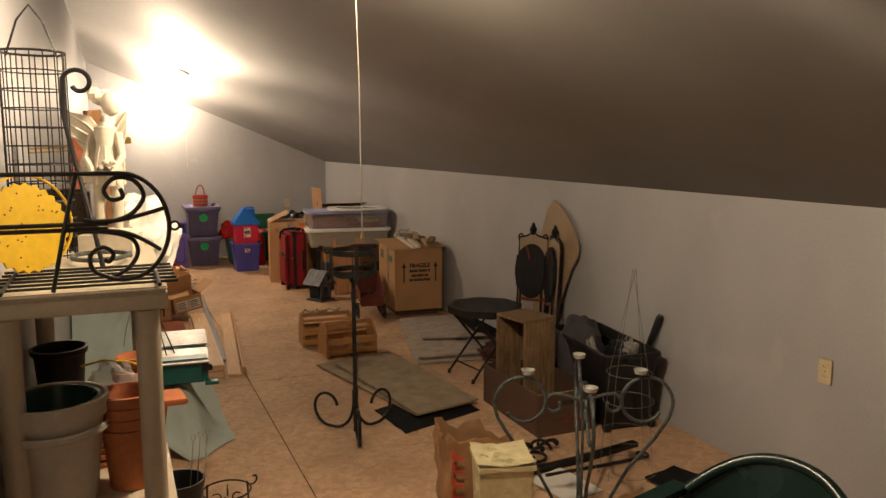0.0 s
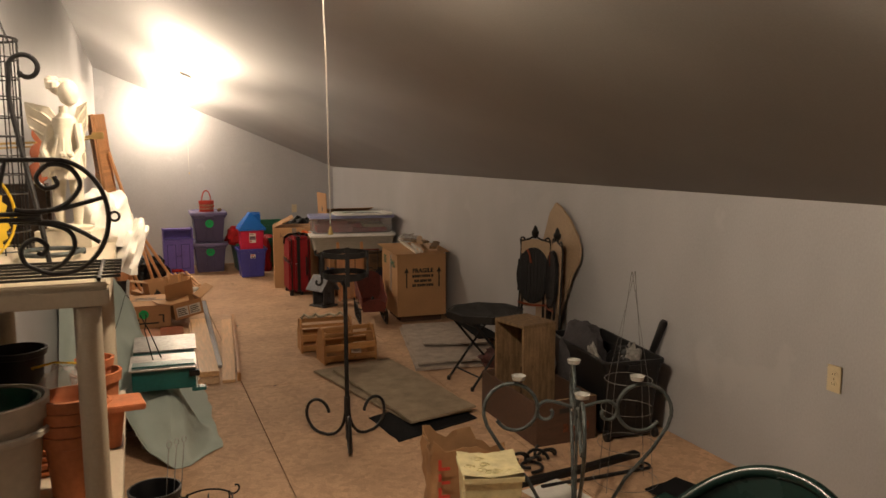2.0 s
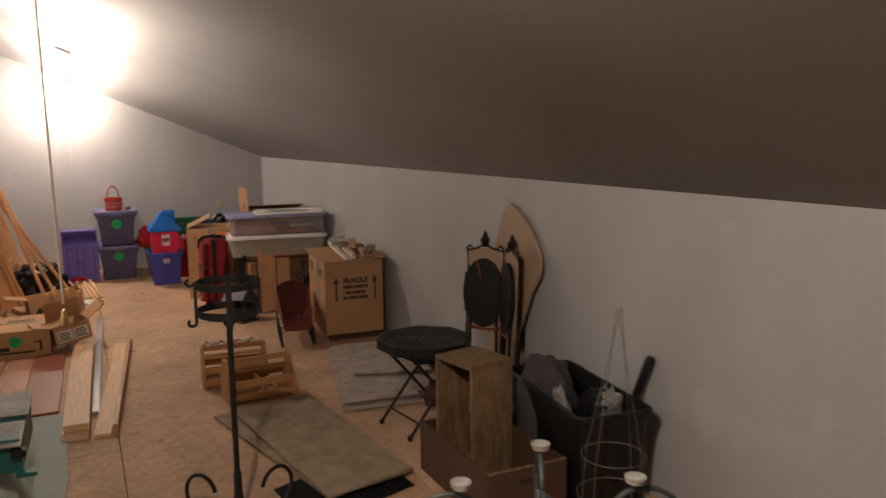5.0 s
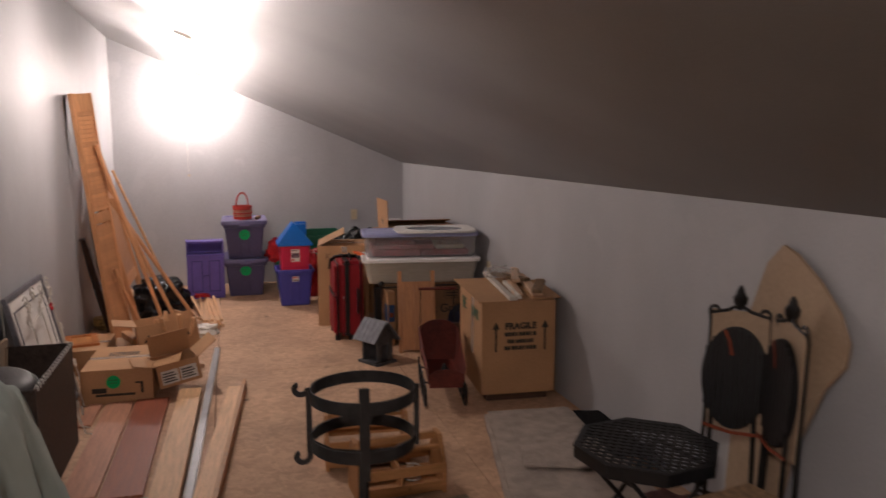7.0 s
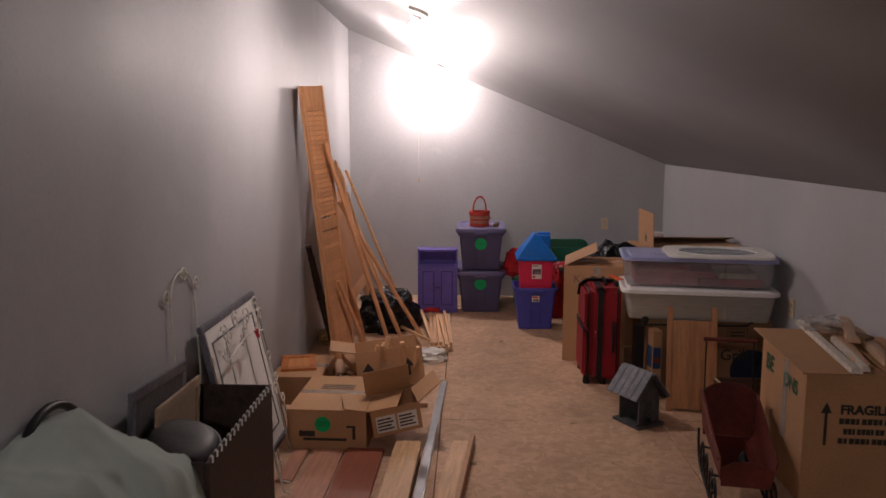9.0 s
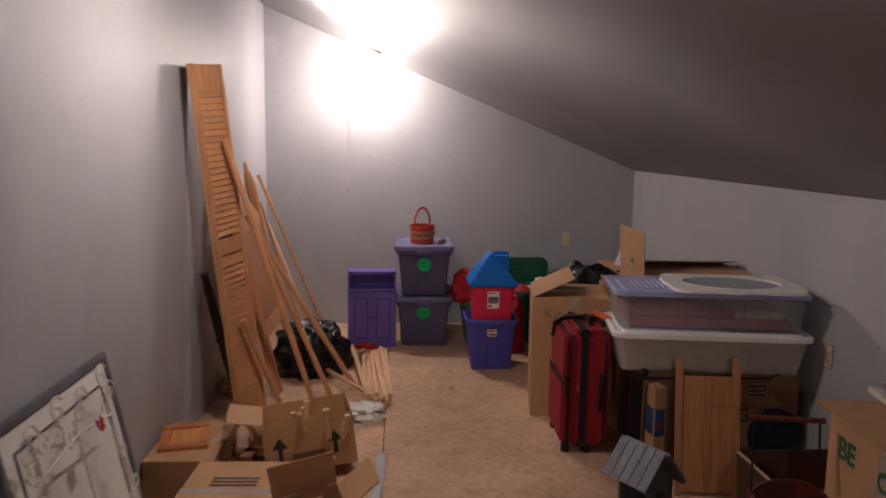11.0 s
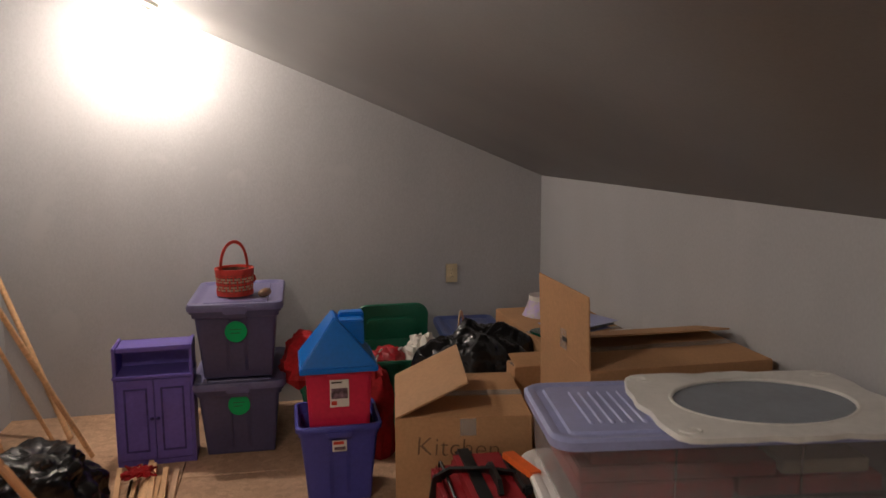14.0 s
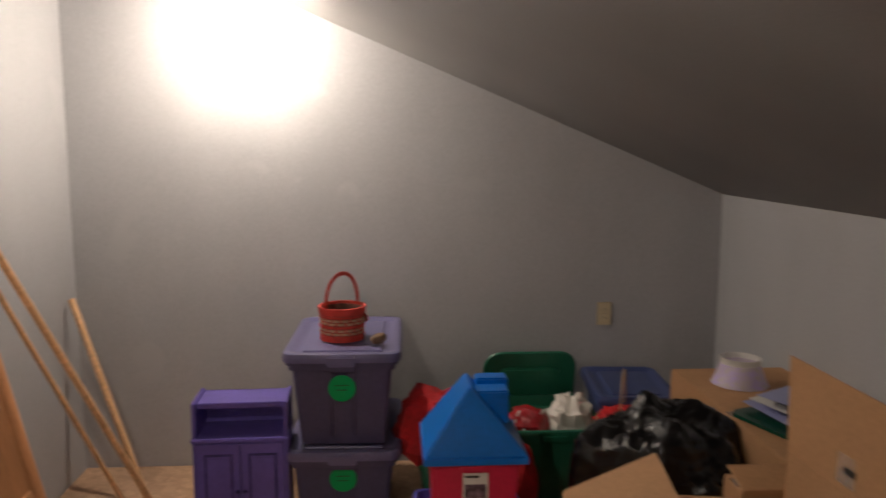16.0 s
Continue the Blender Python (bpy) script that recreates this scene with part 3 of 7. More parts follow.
for i in range(7):
    z = 0.020 + 0.0135 * i
    part("weaver", G().tube([((0.0848 + z * 0.055) * math.cos(a) + 0.0026 * math.cos(a) * math.sin(15 * a + math.pi * (i % 2)), (0.0848 + z * 0.055) * math.sin(a) + 0.0026 * math.sin(a) * math.sin(15 * a + math.pi * (i % 2)), z) for a in [2 * math.pi * k / 90 for k in range(90)]], 0.0, 4, True, flat=(0.0042, 0.0010)), BASKET_R if i % 3 == 0 else BASKET_T, bk)
for i in range(30):
    a = 2 * math.pi * i / 30
    part("stake", G().box(-0.0035, 0.0868, 0.005, 0.0035, 0.0888, 0.12, pose(0, 0, 0, 0, 0, math.degrees(a))), BASKET_R, bk)
part("base_band", G().lathe([(0.0865, 0.001), (0.0895, 0.001), (0.0905, 0.018), (0.0870, 0.018)], 30, caps=False), BASKET_R, bk)
part("band", G().lathe([(0.094, 0.108), (0.096, 0.136), (0.086, 0.136), (0.086, 0.108)], 30, caps=False), BASKET_R, bk)
part("handle", G().tube([(0.090 * math.cos(a), 0, 0.12 + 0.145 * math.sin(a) ** 0.8) for a in [math.pi * i / 22 for i in range(23)]], 0, 4, flat=(0.008, 0.0018)), BASKET_R, bk)
part("bow", G().lathe([(0.004, -0.02), (0.016, -0.008), (0.012, 0.012), (0.003, 0.02)], 10, pose(0.098, -0.03, 0.07)), BASKET_R, bk)
e = thing("wooden_egg", "small brown wooden egg on the bin lid", "ornament", pose(0.948, 10.60, 0.786, 0, 80, 30))
part("egg", G().lathe([(0.002, -0.036), (0.014, -0.030), (0.021, -0.012), (0.022, 0.006), (0.016, 0.026), (0.002, 0.036)], 16), wood_mat("brown_wood", (0.22, 0.13, 0.07), 0.5, knots=False), e)

# far end: blue bin, red toy bin with blue house roof
b = tote("blue plastic bin without lid, a red toy bin inside it", 0.36, 0.34, 0.352, pose(1.25, 10.02, 0, 0, 0, 0), BLUE_BIN, None, group="", taper=0.028, hollow=True)
lb = part("paper_label", G().box(-0.03, -0.1555, 0.238, 0.03, -0.1535, 0.286), PAPER, b, "white paper label")
part("print", G().box(-0.026, -0.1564, 0.268, 0.018, -0.1556, 0.282), RED_INK, lb)
part("print", G().box(-0.022, -0.1564, 0.244, 0.024, -0.1556, 0.258), PHOTO, lb)
r = thing("toy_bin", "red plastic toy bin with a blue house-shaped roof lid", "storage bin", pose(1.256, 10.02, 0.010, 0, 0, 0) @ Matrix.Diagonal((0.94, 0.94, 0.975, 1)))
part("body", G().box(-0.146, -0.146, 0, 0.146, 0.146, 0.585, tx=0.03, ty=0.03), RED_PL, r, bevel=0.012)
part("grip", G().box(-0.05, -0.158, 0.552, 0.05, -0.140, 0.578), RED_PL, r, bevel=0.004)
lb = part("paper_label", G().box(-0.042, -0.1455, 0.425, 0.042, -0.1435, 0.545), PAPER, r, "white label with a small photograph")
part("print", G().box(-0.036, -0.1464, 0.462, 0.036, -0.1456, 0.508), PHOTO, lb)
part("print", G().box(-0.036, -0.1464, 0.434, -0.012, -0.1456, 0.452), RED_INK, lb)
part("print", G().box(-0.036, -0.1464, 0.53, 0.012, -0.1456, 0.537), INK, lb)
roof = G().add([(-0.165, -0.165, 0.588), (0.165, -0.165, 0.588), (0.165, 0.165, 0.588), (-0.165, 0.165, 0.588), (-0.01, -0.05, 0.800), (-0.01, 0.12, 0.800),
                (-0.165, -0.165, 0.610), (0.165, -0.165, 0.610), (0.165, 0.165, 0.610), (-0.165, 0.165, 0.610)],
               [(0, 3, 2, 1), (0, 1, 7, 6), (1, 2, 8, 7), (2, 3, 9, 8), (3, 0, 6, 9), (6, 7, 4), (7, 8, 5, 4), (8, 9, 5), (9, 6, 4, 5)])
rf = part("roof_lid", roof, BLUE_PL, r, "bright blue gabled roof lid", bevel=0.006)
part("dormer", G().box(0.01, -0.03, 0.66, 0.125, 0.055, 0.775, ty=-0.0), BLUE_PL, rf, bevel=0.006)
part("dormer", G().box(0.02, 0.065, 0.66, 0.135, 0.135, 0.79), BLUE_PL, rf, bevel=0.006)
part("eave", G().box(-0.172, -0.172, 0.580, 0.172, -0.160, 0.604).box(0.160, -0.160, 0.580, 0.172, 0.172, 0.604).box(-0.172, -0.160, 0.580, -0.160, 0.172, 0.604), BLUE_PL, rf, bevel=0.003)

# far end: green bins and what lies in them
b = tote("green plastic bin heaped with red cloth", 0.30, 0.44, 0.36, pose(1.235, 10.62, 0, 0, 0, 2), GREEN_PL, None, group="green bins", hollow=True)
cl = thing("red_cloth", "crumpled bright red cloth on the green bin", "cloth", pose(1.17, 10.60, 0.345, 0, 0, 0))
part("fabric", lump(0.32, 0.40, 0.21, 3.0, 0.22, 22, 10), CLOTH_RED, cl)
b = tote("open green plastic bin full of wrapped decorations", 0.44, 0.46, 0.40, pose(1.655, 10.80, 0, 0, 0, 0), GREEN_PL, None, group="green bins", hollow=True)
lid = thing("bin_lid", "green plastic bin lid leaning on the end wall", "lid", pose(1.632, 11.115, 0.135, -78, 0, 0))
lw, lh = 0.41, 0.475
def rounded(w, h, r, n=6):
    pts = []
    for cx, cy, a0 in ((w / 2 - r, h - r, 0), (-w / 2 + r, h - r, 90), (-w / 2 + r, r, 180), (w / 2 - r, r, 270)):
        pts += [(cx + r * math.cos(radians(a0 + 90 * i / n)), cy + r * math.sin(radians(a0 + 90 * i / n))) for i in range(n + 1)]
    return pts
part("plate", G().prism(rounded(lw, lh, 0.07), 0, 0.012, pose(0, 0, 0, 180, 0, 0)), GREEN_PL, lid, bevel=0.003)
part("panel", G().prism([(x * 0.72, y * 0.72 + lh * 0.14) for x, y in rounded(lw, lh, 0.06)], 0.001, 0.030, pose(0, 0, 0, 180, 0, 0)), GREEN_PL, lid, bevel=0.006)
part("edge", G().tube([(x, -y, -0.004) for x, y in rounded(lw, lh, 0.07)], 0.010, 6, True), GREEN_PL, lid)
pk = thing("ornament_packet", "clear packet of red and white ornaments in the bin", "packet", pose(1.57, 10.76, 0.30))
part("packet", lump(0.20, 0.22, 0.12, 5.5, 0.2, 20, 9), GIFT, pk)
for k in range(3):
    part("white_stripe", G().tube([(-0.08 + 0.05 * k + 0.01 * i, -0.10 + 0.02 * i, 0.06 + 0.055 * math.sin(i * math.pi / 10)) for i in range(11)], 0.006, 6), PAPER, pk)
pk = thing("plastic_bag", "crumpled white plastic bag in the green bin", "bag", pose(1.76, 10.75, 0.30))
part("film", lump(0.17, 0.22, 0.17, 8.1, 0.32, 22, 10, 4.0), BAG_WHITE, pk)
cl = thing("red_cloth", "red cloth hanging beside the green bin", "cloth", pose(1.47, 10.42, 0.0))
part("fabric", lump(0.16, 0.26, 0.40, 7.0, 0.2, 20, 10), CLOTH_RED, cl)
b = tote("dark blue plastic bin with lid in the corner", 0.34, 0.46, 0.455, pose(2.07, 10.96, 0, 0, 0, -4), NAVY_PL, NAVY_PL)
bk = thing("wicker_basket", "pale wicker basket with red lining and tall handle", "basket", pose(1.965, 10.62, 0.0, 0, 0, 68))
part("stand_box", G().box(-0.14, -0.12, 0.0, 0.14, 0.12, 0.31), CARD, bk, "brown carton under the basket", bevel=0.003)
part("bowl", G().lathe([(0.08, 0.312), (0.125, 0.42), (0.130, 0.43), (0.12, 0.425), (0.076, 0.318), (0.01, 0.316)], 26, caps=False), BASKET_T, bk)
for i in range(5):
    part("weaver", G().tube(ring_pts(0.088 + 0.009 * i, 0.325 + 0.022 * i), 0.007, 6, True), BASKET_T, bk)
part("lining", lump(0.23, 0.23, 0.065, 4.2, 0.25, 20, 8, 5.0), CLOTH_RED, bk, "red cloth lining", at=pose(0, 0, 0.40))
part("handle", G().tube([(0.118 * math.cos(a), 0.02, 0.42 + 0.205 * math.sin(a)) for a in [math.pi * i / 20 for i in range(21)]], 0, 4, flat=(0.012, 0.003)), BASKET_T, bk)

# far end right: cartons, bag and party dishes
carton("tall brown cardboard box in the corner, closed", 0.46, 1.05, 0.645, pose(2.125, 9.53, 0, 0, 0, 0))
dish = thing("tray", "green plastic tray on the corner carton", "tray", pose(2.29, 9.96, 0.6515, 0, 0, 20))
part("tray_base", G().prism(rounded(0.26, 0.30, 0.05), 0, 0.012, pose(0, -0.15, 0)), GREEN_DK, dish, bevel=0.004)
dish = thing("party_bowl", "upturned white and purple patterned paper bowls", "bowl", pose(2.315, 10.38, 0.6515) @ Matrix.Diagonal((1.0, 1.0, 0.9, 1)))
part("bowl", G().lathe([(0.105, 0), (0.100, 0.005), (0.072, 0.085), (0.064, 0.09), (0.01, 0.082)], 28, caps=False), mat("patterned_paper", (0.30, 0.24, 0.42), 0.45, vary=0.6, scale=26, hue=(0.55, 0.5, 0.45)), dish)
part("base_ring", G().lathe([(0.070, 0.084), (0.073, 0.112), (0.066, 0.112), (0.066, 0.086)], 28, caps=False), PAPER, dish)
for k in range(3):
    dish = thing("square_plate", "lilac and white square party plate in a stack", "plate", pose(2.33 + 0.01 * k, 10.0 - 0.02 * k, 0.673 + 0.020 * k, 3, -4 + 3 * k, 15 + 9 * k), "square party plates")
    part("rim", G().box(-0.12, -0.12, 0.008, 0.12, 0.12, 0.014, tx=0.03, ty=0.03), PAPER if k == 1 else LILAC, dish, bevel=0.002)
    part("well", G().box(-0.085, -0.085, 0.0, 0.085, 0.085, 0.009), LILAC, dish, bevel=0.002)
dish = thing("plastic_dish", "white square plastic dish on the corner carton", "dish", pose(2.46, 9.74, 0.6515, 0, 0, 12))
part("dish", G().box(-0.07, -0.07, 0, 0.07, 0.07, 0.055, tx=0.025, ty=0.025), PAPER, dish, bevel=0.004)
bag = thing("trash_bag", "shiny black trash bag, full and creased", "bag", pose(1.875, 9.98, 0.0, 0, 0, 20), "black trash bags")
part("film", lump(0.64, 0.60, 0.69, 4.3, 0.10, 100, 60, 3.2), BAG_BLACK, bag)
big = carton("large brown cardboard box with one flap standing up", 0.62, 0.46, 0.820, pose(1.950, 8.90, 0, 0, 0, 0), [("l", 0.235, 92), ("b", 0.22, 11)], closed=True)
part("tape", G().box(0.0, 0.19, 0.84, 0.0012, 0.25, 0.95), FILM, big, "clear packing tape", at=pose(-0.006, 0, 0.0))
part("grip_hole", G().box(-0.0085, 0.185, 0.868, -0.0065, 0.222, 0.882), INK, big, bevel=0.0)
carton("small brown carton behind the kitchen box, flap raised", 0.24, 0.105, 0.69, pose(1.865, 9.40, 0, 0, 0, 0), [("f", 0.10, 16)], closed=True)
kit = carton("brown cardboard box lettered Kitchen, one flap raised", 0.425, 0.45, 0.675, pose(1.367, 9.02, 0, 0, 0, -8), [("l", 0.25, 26)], closed=True)
lettering("lettering", "Kitchen", 0.085, PEN, kit, pose(0.195, -0.0012, 0.580, 90, 4, 0), "handwritten pen lettering", -0.014)
part("tape", G().box(0.20, -0.0010, 0.62, 0.25, -0.0002, 0.675), FILM, kit, "clear packing tape")

# red suitcase
s = thing("suitcase", "red nylon upright suitcase with black trim, standing", "suitcase", pose(1.548, 8.672, 0.0, 0, 0, -2) @ Matrix.Diagonal((1, 1, 0.94, 1)))
part("shell", G().box(-0.075, -0.20, 0.035, 0.12, 0.20, 0.665), SUIT_RED, s, bevel=0.03)
part("front_pocket", G().box(-0.115, -0.19, 0.05, -0.078, 0.19, 0.385), SUIT_RED, s, bevel=0.015)
part("front_pocket", G().box(-0.108, -0.19, 0.40, -0.078, 0.19, 0.64), SUIT_RED, s, bevel=0.015)
part("expander_band", G().box(-0.036, -0.206, 0.04, 0.014, -0.15, 0.66).box(-0.036, -0.206, 0.655, 0.014, 0.206, 0.672), BLACK_PL, s, bevel=0.01)
for z in (0.375, 0.395):
    part("zip", G().tube([(-0.112, -0.19, z), (-0.116, 0.0, z), (-0.112, 0.19, z)], 0.005, 6), BLACK_PL, s)
part("zip", G().tube([(-0.085, -0.204, 0.08), (-0.085, -0.206, 0.30), (-0.098, -0.198, 0.38)], 0.006, 6), BLACK_PL, s)
part("side_handle", G().tube([(0.07, -0.205, 0.24), (0.07, -0.222, 0.27), (0.07, -0.224, 0.40), (0.07, -0.205, 0.44)], 0, 4, flat=(0.016, 0.006)), BLACK_PL, s)
part("top_handle", G().tube([(0.03, -0.10, 0.665), (0.03, -0.08, 0.69), (0.03, 0.02, 0.692), (0.03, 0.05, 0.665)], 0, 4, flat=(0.014, 0.006)), BLACK_PL, s)
part("pull_handle", G().box(0.085, -0.11, 0.66, 0.118, 0.11, 0.69), BLACK_PL, s, bevel=0.008)
part("luggage_tag", G().box(0.015, -0.05, 0.698, 0.05, 0.08, 0.716, pose(0, 0, 0, 4, 6, 20)), mat("bright_orange_tag", (0.75, 0.13, 0.015), 0.5, vary=0.08), s, "orange luggage strap")
def piping(x, y0, y1, z0, z1):
    return G().tube(rect_loop(y0, z0, y1, z1, 0.03, x, 5), 0.0045, 6, True, m=Matrix(((0, 0, 1, 0), (1, 0, 0, 0), (0, 1, 0, 0), (0, 0, 0, 1))))
part("piping", piping(-0.080, -0.195, 0.195, 0.045, 0.645), BLACK_PL, s, "black corded edge")
part("piping", piping(0.095, -0.199, 0.199, 0.045, 0.655), BLACK_PL, s, "black corded edge")
part("compression_strap", G().tube([(-0.112, 0.10, 0.56), (-0.104, 0.08, 0.640), (-0.07, 0.06, 0.672), (0.02, 0.02, 0.684), (0.10, 0.0, 0.674)], 0, 4, flat=(0.016, 0.004)), BLACK_PL, s)
part("zip_pull", G().box(-0.041, -0.212, 0.335, -0.036, -0.208, 0.375), CHROME, s)
for y in (-0.16, 0.16):
    part("foot", G().lathe([(0.02, 0), (0.022, 0.01), (0.018, 0.04)], 12, pose(0.02, y, 0)), BLACK_PL, s)
    part("foot", G().lathe([(0.02, 0), (0.022, 0.01), (0.018, 0.06)], 12, pose(-0.085, y, 0)), BLACK_PL, s)

# grill carton, clear tubs and oval mirror
gb = carton("dark printed carton for a grill, under the clear tubs", 0.74, 0.44, 0.455, pose(1.80, 8.33, 0, 0, 0, 0), material=CARD_DK)
lettering("lettering", "et Grill", 0.095, INK, gb, pose(0.47, -0.0012, 0.245, 90), "black product lettering", 0.015)
part("print", G().lathe([(0.13, 0), (0.13, 0.0012)], 30, pose(0.63, 0, 0.15, 90)), mat("navy_print", (0.010, 0.016, 0.040), 0.5, vary=0.3, scale=12), gb, "dark blue round emblem")
for k in range(3):
    part("print", G().box(0.49, -0.0012, 0.385 - 0.022 * k, 0.58, -0.0002, 0.395 - 0.022 * k), INK, gb)
part("print", G().box(0.475, -0.0012, 0.41, 0.595, -0.0002, 0.413).box(0.475, -0.0012, 0.325, 0.595, -0.0002, 0.328).box(0.475, -0.0012, 0.328, 0.478, -0.0002, 0.41).box(0.592, -0.0012, 0.328, 0.595, -0.0002, 0.41), INK, gb)
pb = thing("product_box", "slim blue and brown printed box standing on end", "box", pose(1.80, 8.215, 0, 0, 0, 4))
part("body", G().box(0, 0, 0, 0.055, 0.10, 0.42), CARD, pb, bevel=0.002)
part("print", G().box(0.004, -0.0012, 0.19, 0.05, -0.0002, 0.32).box(-0.0012, 0.01, 0.19, -0.0002, 0.09, 0.32), BLUE_PR, pb, "blue printed panel")
part("print", G().box(0.012, -0.002, 0.225, 0.04, -0.0013, 0.26), ORANGE, pb)
fp = thing("folding_cart", "black folding cart with round knobs behind the boxes", "cart", pose(1.715, 8.30, 0))
part("panel", G().box(0, 0, 0.0, 0.055, 0.045, 0.44), BLACK_PL, fp, bevel=0.006)
part("knob", G().lathe([(0.02, 0), (0.024, 0.012), (0.01, 0.022)], 14, pose(0.05, 0.0, 0.47, 90)), BLACK_PL, fp)
part("rail", G().tube([(0.05, 0.015, 0.43), (0.05, 0.005, 0.47)], 0.008, 8), BLACK_PL, fp)
part("rail", G().tube([(0.05, 0.004, 0.44), (0.66, -0.010, 0.44), (0.68, -0.022, 0.468)], 0.006, 8), BLACK_PL, fp)
part("knob", G().lathe([(0.018, 0), (0.022, 0.012), (0.009, 0.022)], 14, pose(0.68, -0.012, 0.478, 90)), BLACK_PL, fp)


TUBS = pose(1.64, 8.362, 0, 0, 0, -7.4)
TW, TD = 0.90, 0.418


def under_bed_tub(label, m, w, d, h, body_mat, lid_mat, taper):
    """A long clear tub from its front left corner: thin walled body with rolled rim, moulded lid with a ribbed field."""
    ob = thing("storage_tub", label, "storage tub", m @ pose(w / 2, d / 2, 0))
    body = boxed(w, d, 0.055, (taper + 0.035, 0.0), (taper + 0.020, 0.004), (taper + 0.014, 0.018), (0.016, h - 0.022), (0.006, h - 0.020), (0.006, h - 0.004), (0.019, h - 0.004), (taper + 0.017, 0.020), (taper + 0.034, 0.006))
    part("body", loft(body), body_mat, ob)
    for x in (-w * 0.18, w * 0.16):
        part("seam", G().box(x, -d / 2 + 0.014 + taper * 0.5, 0.02, x + 0.005, -d / 2 + 0.018 + taper * 0.5, h - 0.03), body_mat, ob)
    lid = part("lid", loft(boxed(w, d, 0.055, (0.006, h - 0.002), (0.002, h - 0.018), (-0.003, h - 0.017), (-0.004, h + 0.004), (0.004, h + 0.010), (0.020, h + 0.009), (0.026, h + 0.004), (0.040, h + 0.004))), lid_mat, ob)
    part("lid_panel", loft(boxed(w, d, 0.04, (0.044, h + 0.0035), (0.048, h + 0.010), (0.052, h + 0.010))), lid_mat, lid)
    for k in range(9):
        x = -w / 2 + 0.105 + 0.026 * k
        part("rib", loft([rect_loop(x, -d / 2 + 0.095, x + 0.013, d / 2 - 0.095, 0.005, h + 0.0095, 3), rect_loop(x + 0.003, -d / 2 + 0.10, x + 0.010, d / 2 - 0.10, 0.003, h + 0.014, 3)], (False, True)), lid_mat, lid)
    return ob


under_bed_tub("long clear tub with white lid on the grill carton", TUBS @ pose(-0.005, -0.045, 0.461), 0.91, 0.46, 0.186, SHEEN, WHITE_LID, 0.03)
ct = thing("folded_fabric", "folded pale fabrics inside the clear tub", "fabric", TUBS @ pose(0.085, 0.03, 0.470))
part("stack", loft(boxed(0.56, 0.31, 0.05, (0.02, 0.0), (0.0, 0.02), (0.0, 0.105), (0.03, 0.13))), STUFFING, ct, at=pose(0.28, 0.155, 0))
ct = thing("folded_fabric", "folded dark fabric inside the clear tub", "fabric", TUBS @ pose(0.66, 0.03, 0.470))
part("stack", loft(boxed(0.17, 0.31, 0.04, (0.02, 0.0), (0.0, 0.02), (0.0, 0.09), (0.03, 0.12))), mat("dark_fabric", (0.10, 0.09, 0.085), 0.9, vary=0.2, scale=8), ct, at=pose(0.085, 0.155, 0))
under_bed_tub("long clear tub of red gifts with lilac lid", TUBS @ pose(0.0, 0.0, 0.658), TW, TD, 0.180, CLEAR, LILAC, 0.012)
for k, (x, y, z, sx, sy, sz) in enumerate(((0.075, 0.045, 0.010, 0.37, 0.33, 0.048), (0.46, 0.05, 0.010, 0.36, 0.32, 0.044), (0.07, 0.05, 0.061, 0.48, 0.31, 0.036), (0.57, 0.06, 0.057, 0.22, 0.29, 0.034), (0.10, 0.06, 0.100, 0.30, 0.28, 0.028))):
    gf = thing("gift_box", "flat red wrapped gift box inside the clear tub", "box", TUBS @ pose(x, y, 0.660 + z, 0, 0, 0), "red gift boxes")
    part("body", G().box(0, 0, 0, sx, sy, sz), GIFT if k != 3 else STUFFING, gf, bevel=0.004)
mr = thing("oval_mirror", "white carved frame with oval grey glass lying flat", "mirror", pose(2.225, 8.455, 0.855, 0, 0, -8))
outer, inner_o = [], []
for i in range(72):
    a = 2 * math.pi * i / 72
    sq = (abs(math.cos(a) / 0.315) ** 7 + abs(math.sin(a) / 0.238) ** 7) ** (-1 / 7)
    rr = sq + 0.006 * math.cos(8 * a + 0.6) + 0.004 * math.cos(18 * a)
    outer.append((rr * math.cos(a), rr * math.sin(a)))
    inner_o.append((0.225 * math.cos(a), 0.165 * math.sin(a)))
g = G()
k = 72
vs = [(x, y, 0.0) for x, y in outer] + [(x * 0.992, y * 0.99, 0.013) for x, y in outer] + [(x, y, 0.013) for x, y in inner_o] + [(x, y, 0.0) for x, y in inner_o]
fs = [(r * k + i, r * k + (i + 1) % k, ((r + 1) % 4) * k + (i + 1) % k, ((r + 1) % 4) * k + i) for r in range(4) for i in range(k)]
g.add(vs, fs)
part("carved_frame", g, mat("white_carved_paint", (0.76, 0.74, 0.71), 0.5, vary=0.04, scale=14, bump=0.08, fine=60), mr)
part("beading", G().tube([(0.231 * math.cos(2 * math.pi * i / 60), 0.171 * math.sin(2 * math.pi * i / 60), 0.012) for i in range(60)], 0.004, 6, True), WHITE_PT, mr)
part("glass", G().prism([(0.226 * math.cos(2 * math.pi * i / 48), 0.166 * math.sin(2 * math.pi * i / 48)) for i in range(48)], 0.002, 0.008), SLATE, mr, "dusty grey mirror glass")
for sx in (-1, 1):
    for sy in (-1, 1):
        part("leaf_carving", G().tube([(sx * (0.255 + 0.03 * math.cos(t) * (1 - t / 9)), sy * (0.185 + 0.022 * math.sin(t) * (1 - t / 9)), 0.0125) for t in [i * 0.55 for i in range(12)]], 0.004, 6), WHITE_PT, mr)

